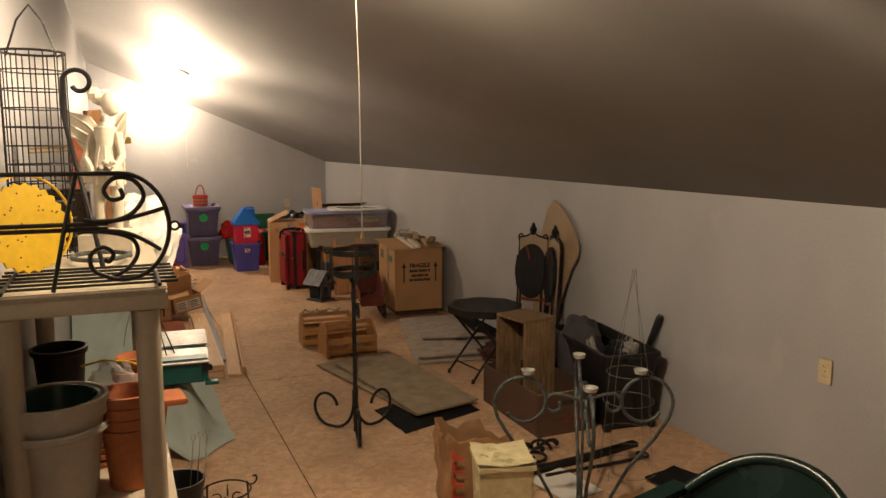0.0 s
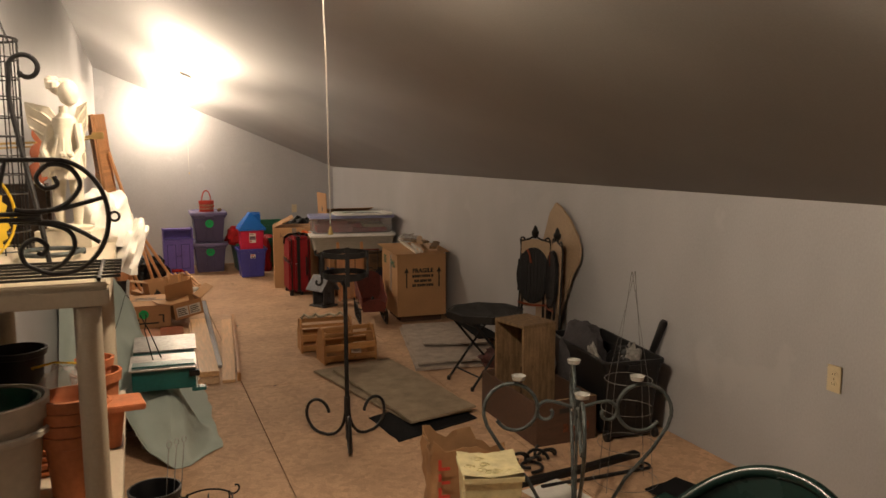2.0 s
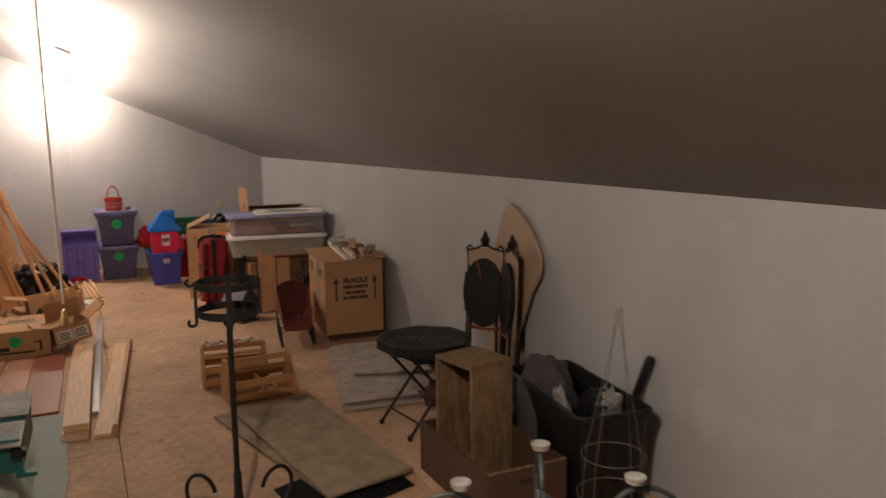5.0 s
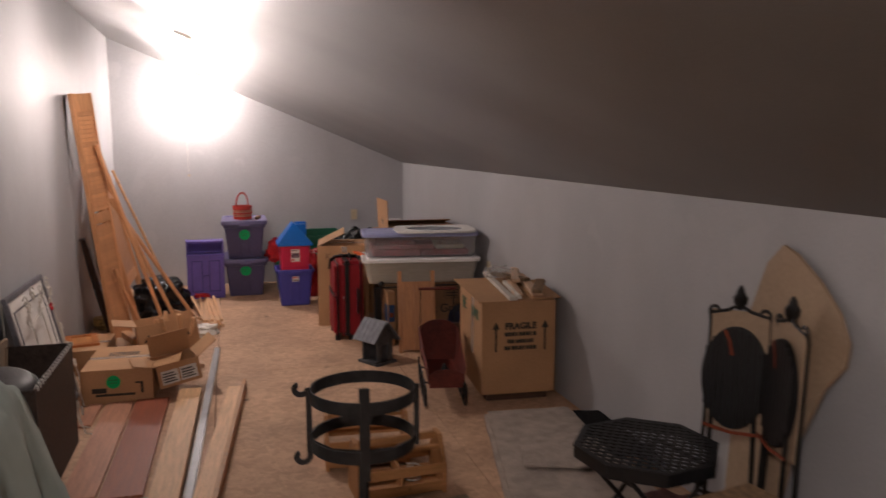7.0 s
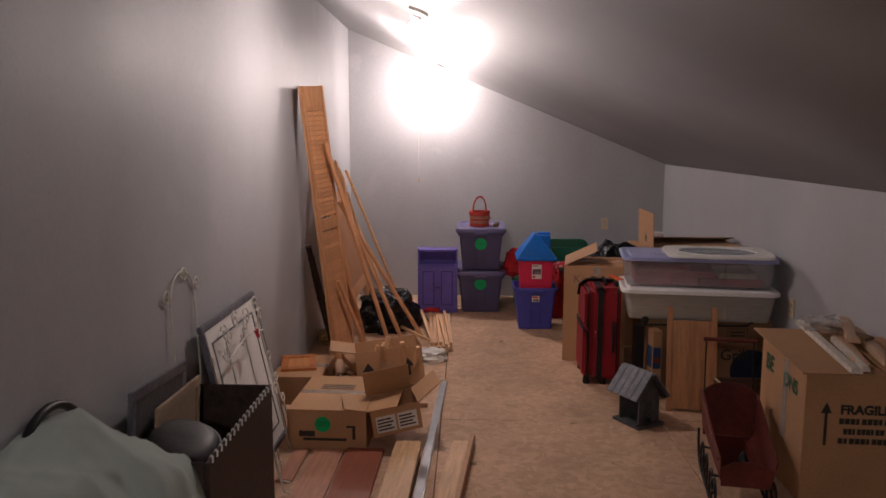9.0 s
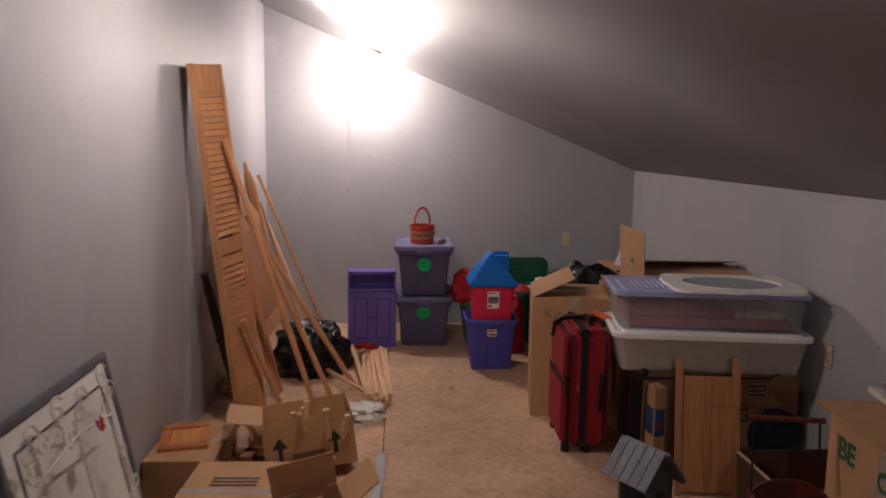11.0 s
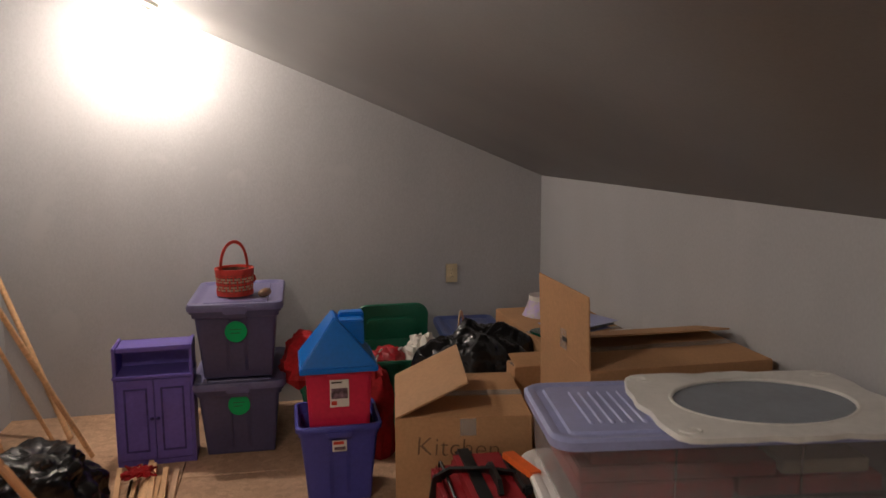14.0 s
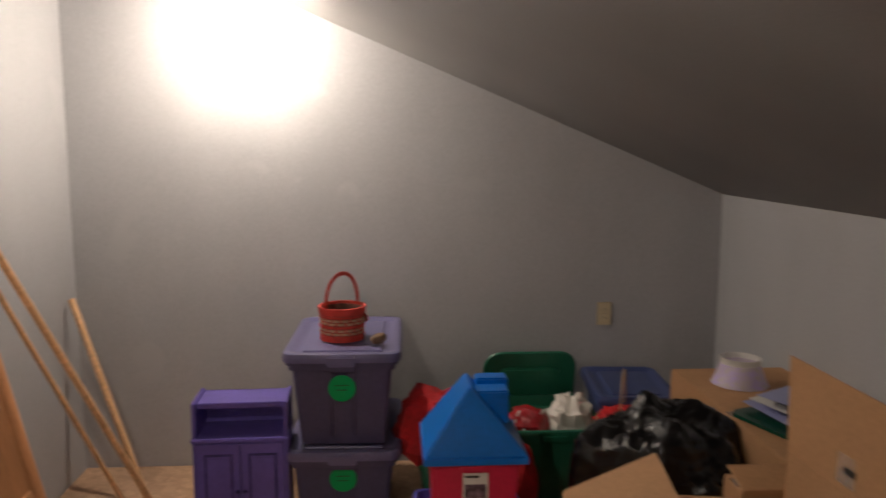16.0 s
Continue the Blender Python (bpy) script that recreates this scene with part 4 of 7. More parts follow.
# leaning panel, birdhouse and sleigh
p = thing("small_footboard", "honey wood footboard with two short posts, leaning", "footboard", pose(1.838, 8.012, 0.0, -10, 0, -8))
for x in (0.0, 0.246):
    part("post", G().box(x, 0, 0, x + 0.030, 0.03, 0.605), WOOD_PANEL, p, bevel=0.004)
for k, (x0, x1) in enumerate(((0.0305, 0.122), (0.1224, 0.151), (0.1514, 0.2455))):
    part("board", G().box(x0, 0.004, 0.02, x1, 0.024, 0.525), WOOD_PANEL, p, bevel=0.0015)
dt = thing("wooden_tray", "open wooden drawer tray on the floor, dark outside, honey inside", "tray", pose(2.10, 7.49, 0.0))
for x0, x1 in ((0.0, 0.016), (0.444, 0.46)):
    part("side_board", G().box(x0, 0.0, 0.0, x1, 0.55, 0.198), WOOD_PANEL if x0 else WOOD_DK, dt, bevel=0.002)
part("rim", G().box(0.0, 0.0, 0.1985, 0.016, 0.55, 0.204), WOOD_PALE, dt, "pale worn rim", bevel=0.001)
for y0 in (0.0, 0.534):
    part("end_board", G().box(0.0165, y0, 0.0, 0.4435, y0 + 0.016, 0.198), WOOD_DK if y0 else WOOD_PANEL, dt, bevel=0.002)
part("bottom_board", G().box(0.0165, 0.0165, 0.004, 0.4435, 0.5335, 0.014), WOOD_MAPLE, dt)
bh = thing("birdhouse", "grey painted wooden birdhouse with slatted roof", "birdhouse", pose(1.640, 7.85, 0.0, 0, 0, 30) @ Matrix.Diagonal((0.95, 0.74, 1.15, 1)))
part("floor_board", G().box(-0.10, -0.15, 0.0, 0.10, 0.13, 0.015), GREY_PT, bh, bevel=0.002)
part("back_wall", G().prism([(-0.075, 0.015), (0.075, 0.015), (0.075, 0.15), (0.0, 0.235), (-0.075, 0.15)], 0.08, 0.095, UPRIGHT), GREY_PT, bh)
part("front_wall", G().prism([(-0.075, 0.015), (-0.03, 0.015), (-0.03, 0.12), (0.03, 0.12), (0.03, 0.015), (0.075, 0.015), (0.075, 0.15), (0.0, 0.235), (-0.075, 0.15)], -0.12, -0.105, UPRIGHT), GREY_PT, bh)
part("side_wall", G().box(0.062, -0.105, 0.015, 0.075, 0.08, 0.16), GREY_PT, bh)
part("perch", G().tube([(-0.13, -0.17, 0.03), (0.03, -0.15, 0.025)], 0.006, 8), IRON, bh)
for s in (-1, 1):
    rp = part("roof", G().box(0.0, -0.165, -0.012, 0.165, 0.145, 0.0), GREY_PT, bh, at=pose(0, 0, 0.262, 0, 46, 180 if s < 0 else 0))
    for k in range(5):
        part("slat", G().box(0.0, -0.170 + 0.064 * k, 0.0, 0.17, -0.170 + 0.064 * k + 0.0605, 0.007), mat("pale_grey_slat", (0.20, 0.205, 0.235), 0.6, vary=0.15, scale=14) if k == 0 and s < 0 else bpy.data.materials["pale_grey_slat"], rp, bevel=0.0015)
sl = thing("doll_sleigh", "rusty red metal doll sleigh on black scrolled runners", "sleigh", pose(1.888, 7.03, 0, 0, 0, -10) @ Matrix.Scale(1.05, 4))


def sleigh_tub(u, v):
    y = 0.20 - 0.44 * v
    rim = 0.385 - 0.20 * v + 0.07 * v * v - 0.05 * max(0.0, 0.12 - v) / 0.12
    low = 0.155 - 0.03 * v
    a = math.pi * u
    half = 0.108 - 0.012 * v
    side = max(-1.0, min(1.0, -1.25 * math.cos(a)))
    deep = 1 - min(1.0, 1.35 * math.sin(a))
    return (half * side * (1 + 0.10 * deep), y + 0.05 * deep * (1 - 2 * v), low + (rim - low) * deep)


part("tub", G().grid(sleigh_tub, 26, 18), SLEIGH_RED, sl, "faded red tin tub", solid=0.004)
part("seat_back", G().prism([(-0.104, 0.15), (0.104, 0.15), (0.115, 0.33)] + [(0.115 * math.cos(math.pi * i / 12), 0.335 + 0.065 * math.sin(math.pi * i / 12)) for i in range(13)] + [(-0.115, 0.33)], 0.225, 0.231, UPRIGHT), SLEIGH_RED, sl)
part("front_panel", G().prism([(-0.092, 0.125), (0.092, 0.125), (0.098, 0.20), (0.05, 0.225), (0, 0.23), (-0.05, 0.225), (-0.098, 0.20)], -0.252, -0.247, UPRIGHT), SLEIGH_RED, sl)
part("rim", G().tube([(-0.118, 0.24, 0.35), (-0.117, 0.10, 0.325), (-0.112, -0.08, 0.27), (-0.106, -0.25, 0.235)], 0.005, 8).tube([(0.118, 0.24, 0.35), (0.117, 0.10, 0.325), (0.112, -0.08, 0.27), (0.106, -0.25, 0.235)], 0.005, 8), SLEIGH_RED, sl)
part("ornament", G().lathe([(0.002, 0.0), (0.022, 0.01), (0.014, 0.035), (0.024, 0.06), (0.010, 0.09), (0.002, 0.10)], 14, pose(0.0, -0.17, 0.145)), IRON, sl, "black cast ornament")
for x in (-0.112, 0.112):
    part("runner", G().tube([(x, v, w) for v, w in [(0.30, 0.15), (0.29, 0.09), (0.25, 0.03), (0.17, 0.008), (0.0, 0.006), (-0.18, 0.007)]] + [(x, v, w) for v, w in spiral(-0.20, 0.085, 0.079, 0.020, -80, -430, 24)], 0.006, 8), IRON, sl)
    for y in (-0.13, 0.02, 0.15):
        part("scroll", G().tube([(x, y + 0.042 * math.cos(2 * math.pi * i / 18), 0.073 + 0.066 * math.sin(2 * math.pi * i / 18)) for i in range(18)], 0.005, 6, True), IRON, sl)
        part("boss", G().lathe([(0.002, -0.008), (0.014, 0.0), (0.002, 0.008)], 10, pose(x, y, 0.075, 0, 90, 0)), IRON, sl)
    part("handle_rod", G().tube([(x * 0.92, 0.235, 0.2), (x * 0.92, 0.27, 0.45), (x * 0.9, 0.28, 0.575)], 0.0035, 6), IRON, sl)
for y in (-0.19, 0.10):
    part("axle", G().tube([(-0.112, y, 0.14), (-0.05, y, 0.128), (0.05, y, 0.128), (0.112, y, 0.14)], 0.005, 8), IRON, sl)
part("push_bar", G().tube([(-0.115, 0.28, 0.580), (0.115, 0.28, 0.580)], 0.009, 10), SLEIGH_RED, sl, "red wooden push bar")

# fragile carton with trim offcuts
base = thing("wood_block", "dark flat wood base under the shipping carton", "board", pose(2.062, 6.78, 0, 0, 0, -4))
part("block", G().box(0.05, 0.07, 0.0, 0.43, 0.50, 0.060), WOOD_DK, base, bevel=0.003)
fb = carton("brown shipping carton stencilled FRAGILE, trim offcuts on top", 0.45, 0.56, 0.552, pose(2.062, 6.78, 0.063, 0, 0, -4))
lettering("lettering", "FRAGILE", 0.052, INK, fb, pose(0.235, -0.0012, 0.407, 90), "black stencilled lettering", 0.045)
for k, (hw, z) in enumerate(((0.098, 0.360), (0.080, 0.317), (0.098, 0.277))):
    for j in range(9):
        x0 = 0.235 - hw + 2 * hw * j / 9
        part("print", G().box(x0, -0.0012, z - 0.012, x0 + 2 * hw / 9 * (0.6 if (j + k) % 4 == 3 else 0.86), -0.0002, z + 0.012), INK, fb)
for x in (0.085, 0.385):
    part("arrow", G().box(x - 0.006, -0.0012, 0.257, x + 0.006, -0.0002, 0.397).prism([(x - 0.022, 0.392), (x + 0.022, 0.392), (x, 0.437)], -0.0012, -0.0002, UPRIGHT), INK, fb, "black printed arrow")
lettering("lettering", "BE", 0.10, INK_GREEN, fb, pose(-0.0012, 0.44, 0.467, 90, 0, -90), "dark green printed letters", 0.03)
lettering("lettering", "ONS", 0.085, INK_GREEN, fb, pose(-0.0012, 0.17, 0.457, 90, 0, -90), "dark green printed letters", 0.03)
part("tape", G().box(-0.0010, 0.20, 0.20, -0.0002, 0.26, 0.552), FILM, fb, "clear packing tape")
part("top_panel", G().box(-0.025, -0.02, 0.0, 0.30, 0.60, 0.006), CARD, fb, "loose cardboard flap", at=pose(0, 0, 0.559, 2.6, 0.5, 1.0))
part("top_panel", G().box(0.0, 0.0, 0.0, 0.17, 0.50, 0.006), CARD, fb, "loose cardboard flap", at=pose(0.31, 0.01, 0.560, 1.8, -2, -3))
FBM = pose(2.062, 6.78, 0, 0, 0, -4)
for lab, wm, x, y, yaw, ln, wd, up in (("long whitewashed moulding on the carton", TRIM_W, 0.19, 0.32, 2, 0.70, 0.045, 0.0), ("pale moulded trim board on the carton", WOOD_PALE, 0.285, 0.36, 9, 0.56, 0.06, 0.0),
                                       ("pale moulded trim board on the carton", WOOD_PALE, 0.375, 0.30, 6, 0.52, 0.07, 0.006), ("whitewashed short trim on the carton", TRIM_W, 0.24, 0.20, 4, 0.40, 0.03, 0.0),
                                       ("short broken brown board on the pile", WOOD_OLD, 0.30, 0.44, -38, 0.26, 0.07, 0.026), ("short broken brown board on the pile", WOOD_OLD, 0.39, 0.14, 24, 0.30, 0.06, 0.030),
                                       ("pale moulded trim board on the carton", WOOD_PALE, 0.34, 0.46, 16, 0.36, 0.055, 0.030)):
    tr = thing("trim_offcut", lab, "board", FBM @ pose(x, y, 0.632 + 0.045 * y + up, 2.6, 0, -yaw), "trim offcuts")
    part("board", G().prism([(-wd / 2, 0), (wd / 2, 0), (wd / 2, 0.010), (wd * 0.2, 0.022), (-wd / 2, 0.022)], -ln / 2, ln / 2, pose(0, 0, 0, 90)), wm, tr, bevel=0.001)
pl = thing("plastic_bag", "crumpled clear plastic on the trim pile", "bag", FBM @ pose(0.24, 0.50, 0.682))
part("film", lump(0.16, 0.14, 0.06, 61.0, 0.35, 24, 9, 5.0), FILM, pl)


# ---- middle of the room ----
def slab(corners, z0, th, sag=0.0, n=14, seed=0.0):
    """A soft sheet over four corners (in order), with slight waves."""
    a, b, c, e = [Vector((x, y, 0)) for x, y in corners]
    def fn(u, v):
        p = (a * (1 - u) + b * u) * (1 - v) + (e * (1 - u) + c * u) * v
        w = noise.noise(Vector((p.x * 4 + seed, p.y * 4, 0)))
        edge = noise.noise(Vector((p.x * 13, p.y * 13, seed))) * 0.008
        return (p.x + edge, p.y + edge, z0 + sag * (0.5 + 0.5 * w))
    g = G().grid(fn, n, n)
    k = len(g.v)
    g.v += [(x, y, z + th) for x, y, z in g.v]
    base = list(g.f)
    g.f = [tuple(reversed(f)) for f in base] + [tuple(i + k for i in f) for f in base]
    w = n + 1
    rim = [i for i in range(w)] + [j * w + n for j in range(1, w)] + [n * w + i for i in range(n - 1, -1, -1)] + [j * w for j in range(n - 1, 0, -1)]
    g.f += [(rim[i], rim[(i + 1) % len(rim)], rim[(i + 1) % len(rim)] + k, rim[i] + k) for i in range(len(rim))]
    return g


def carpet(label, category, layers, name="carpet_remnant"):
    ob = thing(name, label, category, pose(0, 0, 0))
    for nm, corners, z0, th, sag, m, lab in layers:
        part(nm, slab(corners, z0, th, sag, seed=len(nm)), m, ob, lab)
    return ob


carpet("black rubber mat under the brown carpet", "mat", [("mat", [(1.14, 4.56), (1.18, 4.15), (1.71, 4.32), (1.66, 4.75)], 0.0, 0.006, 0.002, RUBBER, "")], "rubber_mat")
carpet("folded brown carpet remnant on a black mat", "carpet", [
    ("lower_fold", [(1.04, 5.56), (1.32, 4.36), (1.72, 4.42), (1.62, 5.68)], 0.009, 0.010, 0.004, CARPET_B, ""),
    ("upper_fold", [(1.15, 5.45), (1.31, 4.31), (1.74, 4.40), (1.60, 5.55)], 0.026, 0.014, 0.012, CARPET_B, "")])
carpet("folded grey carpet remnant with a smaller piece on it", "carpet", [
    ("lower_fold", [(2.01, 6.58), (1.71, 5.34), (2.42, 5.24), (2.50, 6.53)], 0.0, 0.018, 0.010, CARPET_G, ""),
    ("upper_fold", [(2.02, 6.55), (1.74, 5.38), (2.40, 5.28), (2.48, 6.50)], 0.030, 0.016, 0.010, CARPET_G, ""),
    ("loose_piece", [(2.06, 6.18), (1.93, 5.78), (2.40, 5.62), (2.47, 6.10)], 0.058, 0.012, 0.010, CARPET_G, "")])
carpet("black rubber mat on the grey carpet by the knee wall", "mat", [("mat", [(2.45, 6.36), (2.37, 5.74), (2.575, 5.70), (2.585, 6.32)], 0.0745, 0.006, 0.001, RUBBER, "")], "rubber_mat")
ch = thing("cloth_heap", "dark crumpled cloth under the folding table", "cloth", pose(2.30, 5.12, 0.055))
part("fabric", lump(0.34, 0.30, 0.10, 6.0, 0.25, 22, 9), mat("dark_red_cloth", (0.10, 0.035, 0.03), 0.9, vary=0.3, scale=9), ch)


def caddy(m, label, rope=False):
    ob = thing("wooden_caddy", label, "caddy", m, "pine caddies")
    w, d, h = 0.40, 0.21, 0.25
    for x in (0.0, w - 0.018):
        part("end_board", G().prism([(0.0, 0), (d, 0), (d, 0.13), (d * 0.68, h), (d * 0.32, h), (0.0, 0.13)], x, x + 0.018, Matrix(((0, 0, 1, 0), (1, 0, 0, 0), (0, 1, 0, 0), (0, 0, 0, 1)))), WOOD_CAD, ob, bevel=0.002)
    part("bottom_board", G().box(0.018, 0.004, 0.02, w - 0.018, d - 0.004, 0.032), WOOD_CAD, ob)
    for y in (0.0, d - 0.014):
        for z in (0.015, 0.095):
            part("slat", G().box(0.0185, y, z, w - 0.0185, y + 0.013, z + 0.045), WOOD_CAD, ob, bevel=0.002)
    for y in (0.03, d / 2 - 0.02):
        part("rail", G().box(0.0185, y + 0.02, 0.185 if y < 0.05 else 0.215, w - 0.0185, y + 0.045, 0.205 if y < 0.05 else 0.245), WOOD_CAD, ob, bevel=0.003)
    part("divider", G().box(w / 2 - 0.006, 0.015, 0.032, w / 2 + 0.006, d - 0.015, 0.12), WOOD_CAD, ob)
    if rope:
        part("rope", G().tube([(0.02 + 0.028 * i, d / 2 + 0.05 * math.sin(i * 1.9), 0.252 + 0.018 * abs(math.sin(i * 1.3))) for i in range(13)], 0.011, 8), ROPE, ob, "pale cloth rope tied round the rail")
    return ob


caddy(pose(1.155, 5.735, 0.0, 0, 0, 3), "pine wooden carrying caddy with slatted sides")
caddy(pose(1.065, 6.11, 0.0, 0, 0, -4), "pine wooden caddy with pale rope on its rail", True)
lt = thing("light_string", "small white coil of cable in the caddy", "cable", pose(1.42, 5.84, 0.035))
part("coil", G().tube([(0.035 * math.cos(i * 0.7), 0.035 * math.sin(i * 0.7), 0.006 + 0.0016 * i) for i in range(40)], 0.004, 6), CORD, lt)

# plant stand
st = thing("plant_stand", "tall black iron plant stand with two hoops and scrolled feet", "plant stand", pose(0.938, 4.28, 0.0))
part("pole", G().tube([(0, 0, 0.06), (0, 0, 0.5), (0, 0, 0.855)], 0.0115, 12), IRON, st)
for z in (0.893, 0.998):
    part("hoop", G().lathe([(0.112, z - 0.014), (0.115, z - 0.014), (0.115, z + 0.014), (0.112, z + 0.014), (0.112, z - 0.014)], 40, caps=False), IRON, st)
for k in range(4):
    a = 90 * k - 12
    pts = [(0.1175, 0, 1.015), (0.1175, 0, 0.99), (0.1175, 0, 0.90), (0.1175, 0, 0.875)]
    if k == 2:
        pts = [(u, 0, w) for u, w in spiral(0.138, 1.010, 0.006, 0.020, 430, 180, 16)] + pts[1:] + [(u, 0, w) for u, w in spiral(0.136, 0.855, 0.020, 0.007, 165, 420, 16)]
    if k != 1:
        part("scroll_strap", G().tube(pts, 0, 4, flat=(0.006, 0.0016), m=pose(0, 0, 0, 0, 0, a)), IRON, st)
    part("spoke", G().tube([(0, 0, 0.855), (0.07, 0, 0.862), (0.116, 0, 0.885)], 0, 4, flat=(0.008, 0.002), m=pose(0, 0, 0, 0, 0, a)), IRON, st)
part("front_strap", G().box(0.1165, -0.011, 0.845, 0.1205, 0.011, 1.045, pose(0, 0, 0, 0, 0, 262)), IRON, st, bevel=0.001)
part("collar", G().lathe([(0.018, 0.835), (0.022, 0.845), (0.022, 0.858), (0.014, 0.862)], 14), IRON, st)
for a in (128, 28, 258):
    pts = [(0.010, 0, 0.24), (0.012, 0, 0.15), (0.035, 0, 0.075), (0.08, 0, 0.028), (0.13, 0, 0.010)] + [(u, 0, w) for u, w in spiral(0.185, 0.115, 0.107, 0.064, -100, 165, 24)]
    part("foot", G().tube(flow(pts, 3), 0.0085, 8, m=pose(0, 0, 0, 0, 0, a)), IRON, st, "twisted iron scroll foot")
part("finial", G().lathe([(0.004, 0), (0.012, 0.01), (0.010, 0.05), (0.012, 0.10)], 10), IRON, st)

# folding table
tb = thing("folding_table", "black metal eight-sided folding table with lattice top", "table", pose(2.060, 4.965, 0.0, 0, 0, 8) @ Matrix.Diagonal((0.90, 0.90, 1.05, 1)))
R = 0.285
octo = [(R * math.cos(radians(22.5 + 45 * i)), R * math.sin(radians(22.5 + 45 * i))) for i in range(8)]
vs = [(x, y, 0.415) for x, y in octo] + [(x, y, 0.462) for x, y in octo] + [(x * 0.965, y * 0.965, 0.462) for x, y in octo] + [(x * 0.965, y * 0.965, 0.415) for x, y in octo]
part("apron", G().add(vs, [(r * 8 + i, r * 8 + (i + 1) % 8, ((r + 1) % 4) * 8 + (i + 1) % 8, ((r + 1) % 4) * 8 + i) for r in range(4) for i in range(8)]), BLACK_PL, tb, bevel=0.003)
ap = R * math.cos(radians(22.5))
lat = part("lattice_top", G().tube([(x * 0.97, y * 0.97, 0.458) for x, y in octo], 0, 4, True, flat=(0.003, 0.012)), BLACK_PL, tb)
for s in (45, -45):
    for k in range(-7, 8):
        off = k * 0.034
        if abs(off) > ap - 0.01:
            continue
        half_len = min(math.sqrt(max(0.0, (R * 0.99) ** 2 - off ** 2)), ap * 1.4142 - abs(off) if abs(off) > ap * 0.42 else ap) * 0.985
        part("bar", G().box(-half_len, off - 0.008, 0.454 if s > 0 else 0.4575, half_len, off + 0.008, 0.4575 if s > 0 else 0.4605, pose(0, 0, 0, 0, 0, s)), BLACK_PL, lat, smooth=False)
for sy in (-1, 1):
    for sx in (-1, 1):
        part("leg", G().tube([(sx * 0.20, sy * 0.16, 0.42), (-sx * 0.21, sy * 0.165, 0.014)], 0.009, 8), IRON, tb)
        part("foot", G().lathe([(0.013, 0), (0.014, 0.016), (0.009, 0.026)], 10, pose(-sx * 0.212, sy * 0.165, 0)), BLACK_PL, tb)
for sx in (-1, 1):
    part("stretcher", G().tube([(sx * 0.15, -0.165, 0.075), (sx * 0.15, 0.165, 0.075)], 0.006, 8), IRON, tb)
    part("stretcher", G().tube([(sx * 0.19, -0.16, 0.40), (sx * 0.19, 0.16, 0.40)], 0.006, 8), IRON, tb)

# folded chairs and board leaning on the knee wall
bd = thing("leaf_board", "tan curved table leaf leaning on the knee wall", "board", pose(0, 0, 0))
poly = [(4.95, 1.175), (4.88, 1.15), (4.76, 1.075), (4.66, 0.985), (4.61, 0.90), (4.615, 0.82), (4.69, 0.725), (4.80, 0.45), (4.86, 0.0), (5.12, 0.0), (5.12, 0.8), (5.02, 1.1)]
part("board", G().add([(XR - 0.012 - (1.2 - z) * 0.06, y, z) for y, z in poly] + [(XR - 0.026 - (1.2 - z) * 0.06, y, z) for y, z in poly],
                      [tuple(range(12)), tuple(range(23, 11, -1))] + [(i, (i + 1) % 12, 12 + (i + 1) % 12, 12 + i) for i in range(12)]), MDF, bd, bevel=0.002)


def folded_chair(m, label):
    ob = thing("folding_chair", label, "chair", m, "folded iron chairs")
    part("seat_panel", G().prism([(0.118 * math.cos(2 * math.pi * i / 40), 0.685 + 0.190 * math.sin(2 * math.pi * i / 40)) for i in range(40)], -0.040, -0.022, UPRIGHT), BLACK_PL, ob, "dark oval slatted seat", bevel=0.004)
    for k in range(-4, 5):
        hh = 0.185 * math.sqrt(max(0.0, 1 - (k * 0.024 / 0.118) ** 2))
        part("seat_slat", G().box(k * 0.024 - 0.009, -0.045, 0.685 - hh, k * 0.024 + 0.009, -0.0402, 0.685 + hh), BLACK_PL, ob)
    part("back_panel", G().box(-0.095, -0.014, 0.47, 0.105, -0.004, 0.93), MDF, ob, "tan fibreboard panel", bevel=0.002)
    for s in (-1, 1):
        part("leg", G().tube([(s * 0.125, 0.0, 0.010), (s * 0.105, 0.0, 0.5), (s * 0.100, 0.0, 0.88), (s * 0.104, -0.01, 0.925)], 0.0075, 8), IRON, ob)
        part("leg", G().tube([(s * 0.085, -0.03, 0.012), (s * 0.075, -0.03, 0.55), (s * 0.07, -0.02, 0.80)], 0.009, 8), IRON, ob)
        part("scroll", G().tube([(s * 0.104 - s * 0.018 + s * u, -0.01, w) for u, w in spiral(0.0, 0.925, 0.018, 0.006, 0, 330, 16)], 0.006, 8), IRON, ob)
    part("top_rail", G().tube([(-0.10, -0.01, 0.915), (-0.04, -0.015, 0.930), (0.0, -0.015, 0.955), (0.04, -0.015, 0.930), (0.10, -0.01, 0.915)], 0.0065, 8), IRON, ob)
    part("finial", G().lathe([(0.010, 0.96), (0.024, 0.985), (0.026, 1.005), (0.016, 1.02), (0.012, 1.035), (0.003, 1.05)], 12, pose(0, -0.012, -0.025)), IRON, ob)
    part("strap", G().tube([(-0.04, -0.047, 0.86), (-0.02, -0.05, 0.82), (-0.01, -0.049, 0.77)], 0, 4, flat=(0.006, 0.0012)), ORANGE, ob, "orange tie strap")
    part("strap", G().tube([(-0.10, -0.046, 0.50), (0.0, -0.05, 0.485), (0.11, -0.046, 0.49)], 0, 4, flat=(0.006, 0.0012)), ORANGE, ob, "orange tie strap")
    part("stretcher", G().tube([(-0.12, 0.0, 0.22), (0.12, 0.0, 0.22)], 0.007, 8), IRON, ob)
    return ob


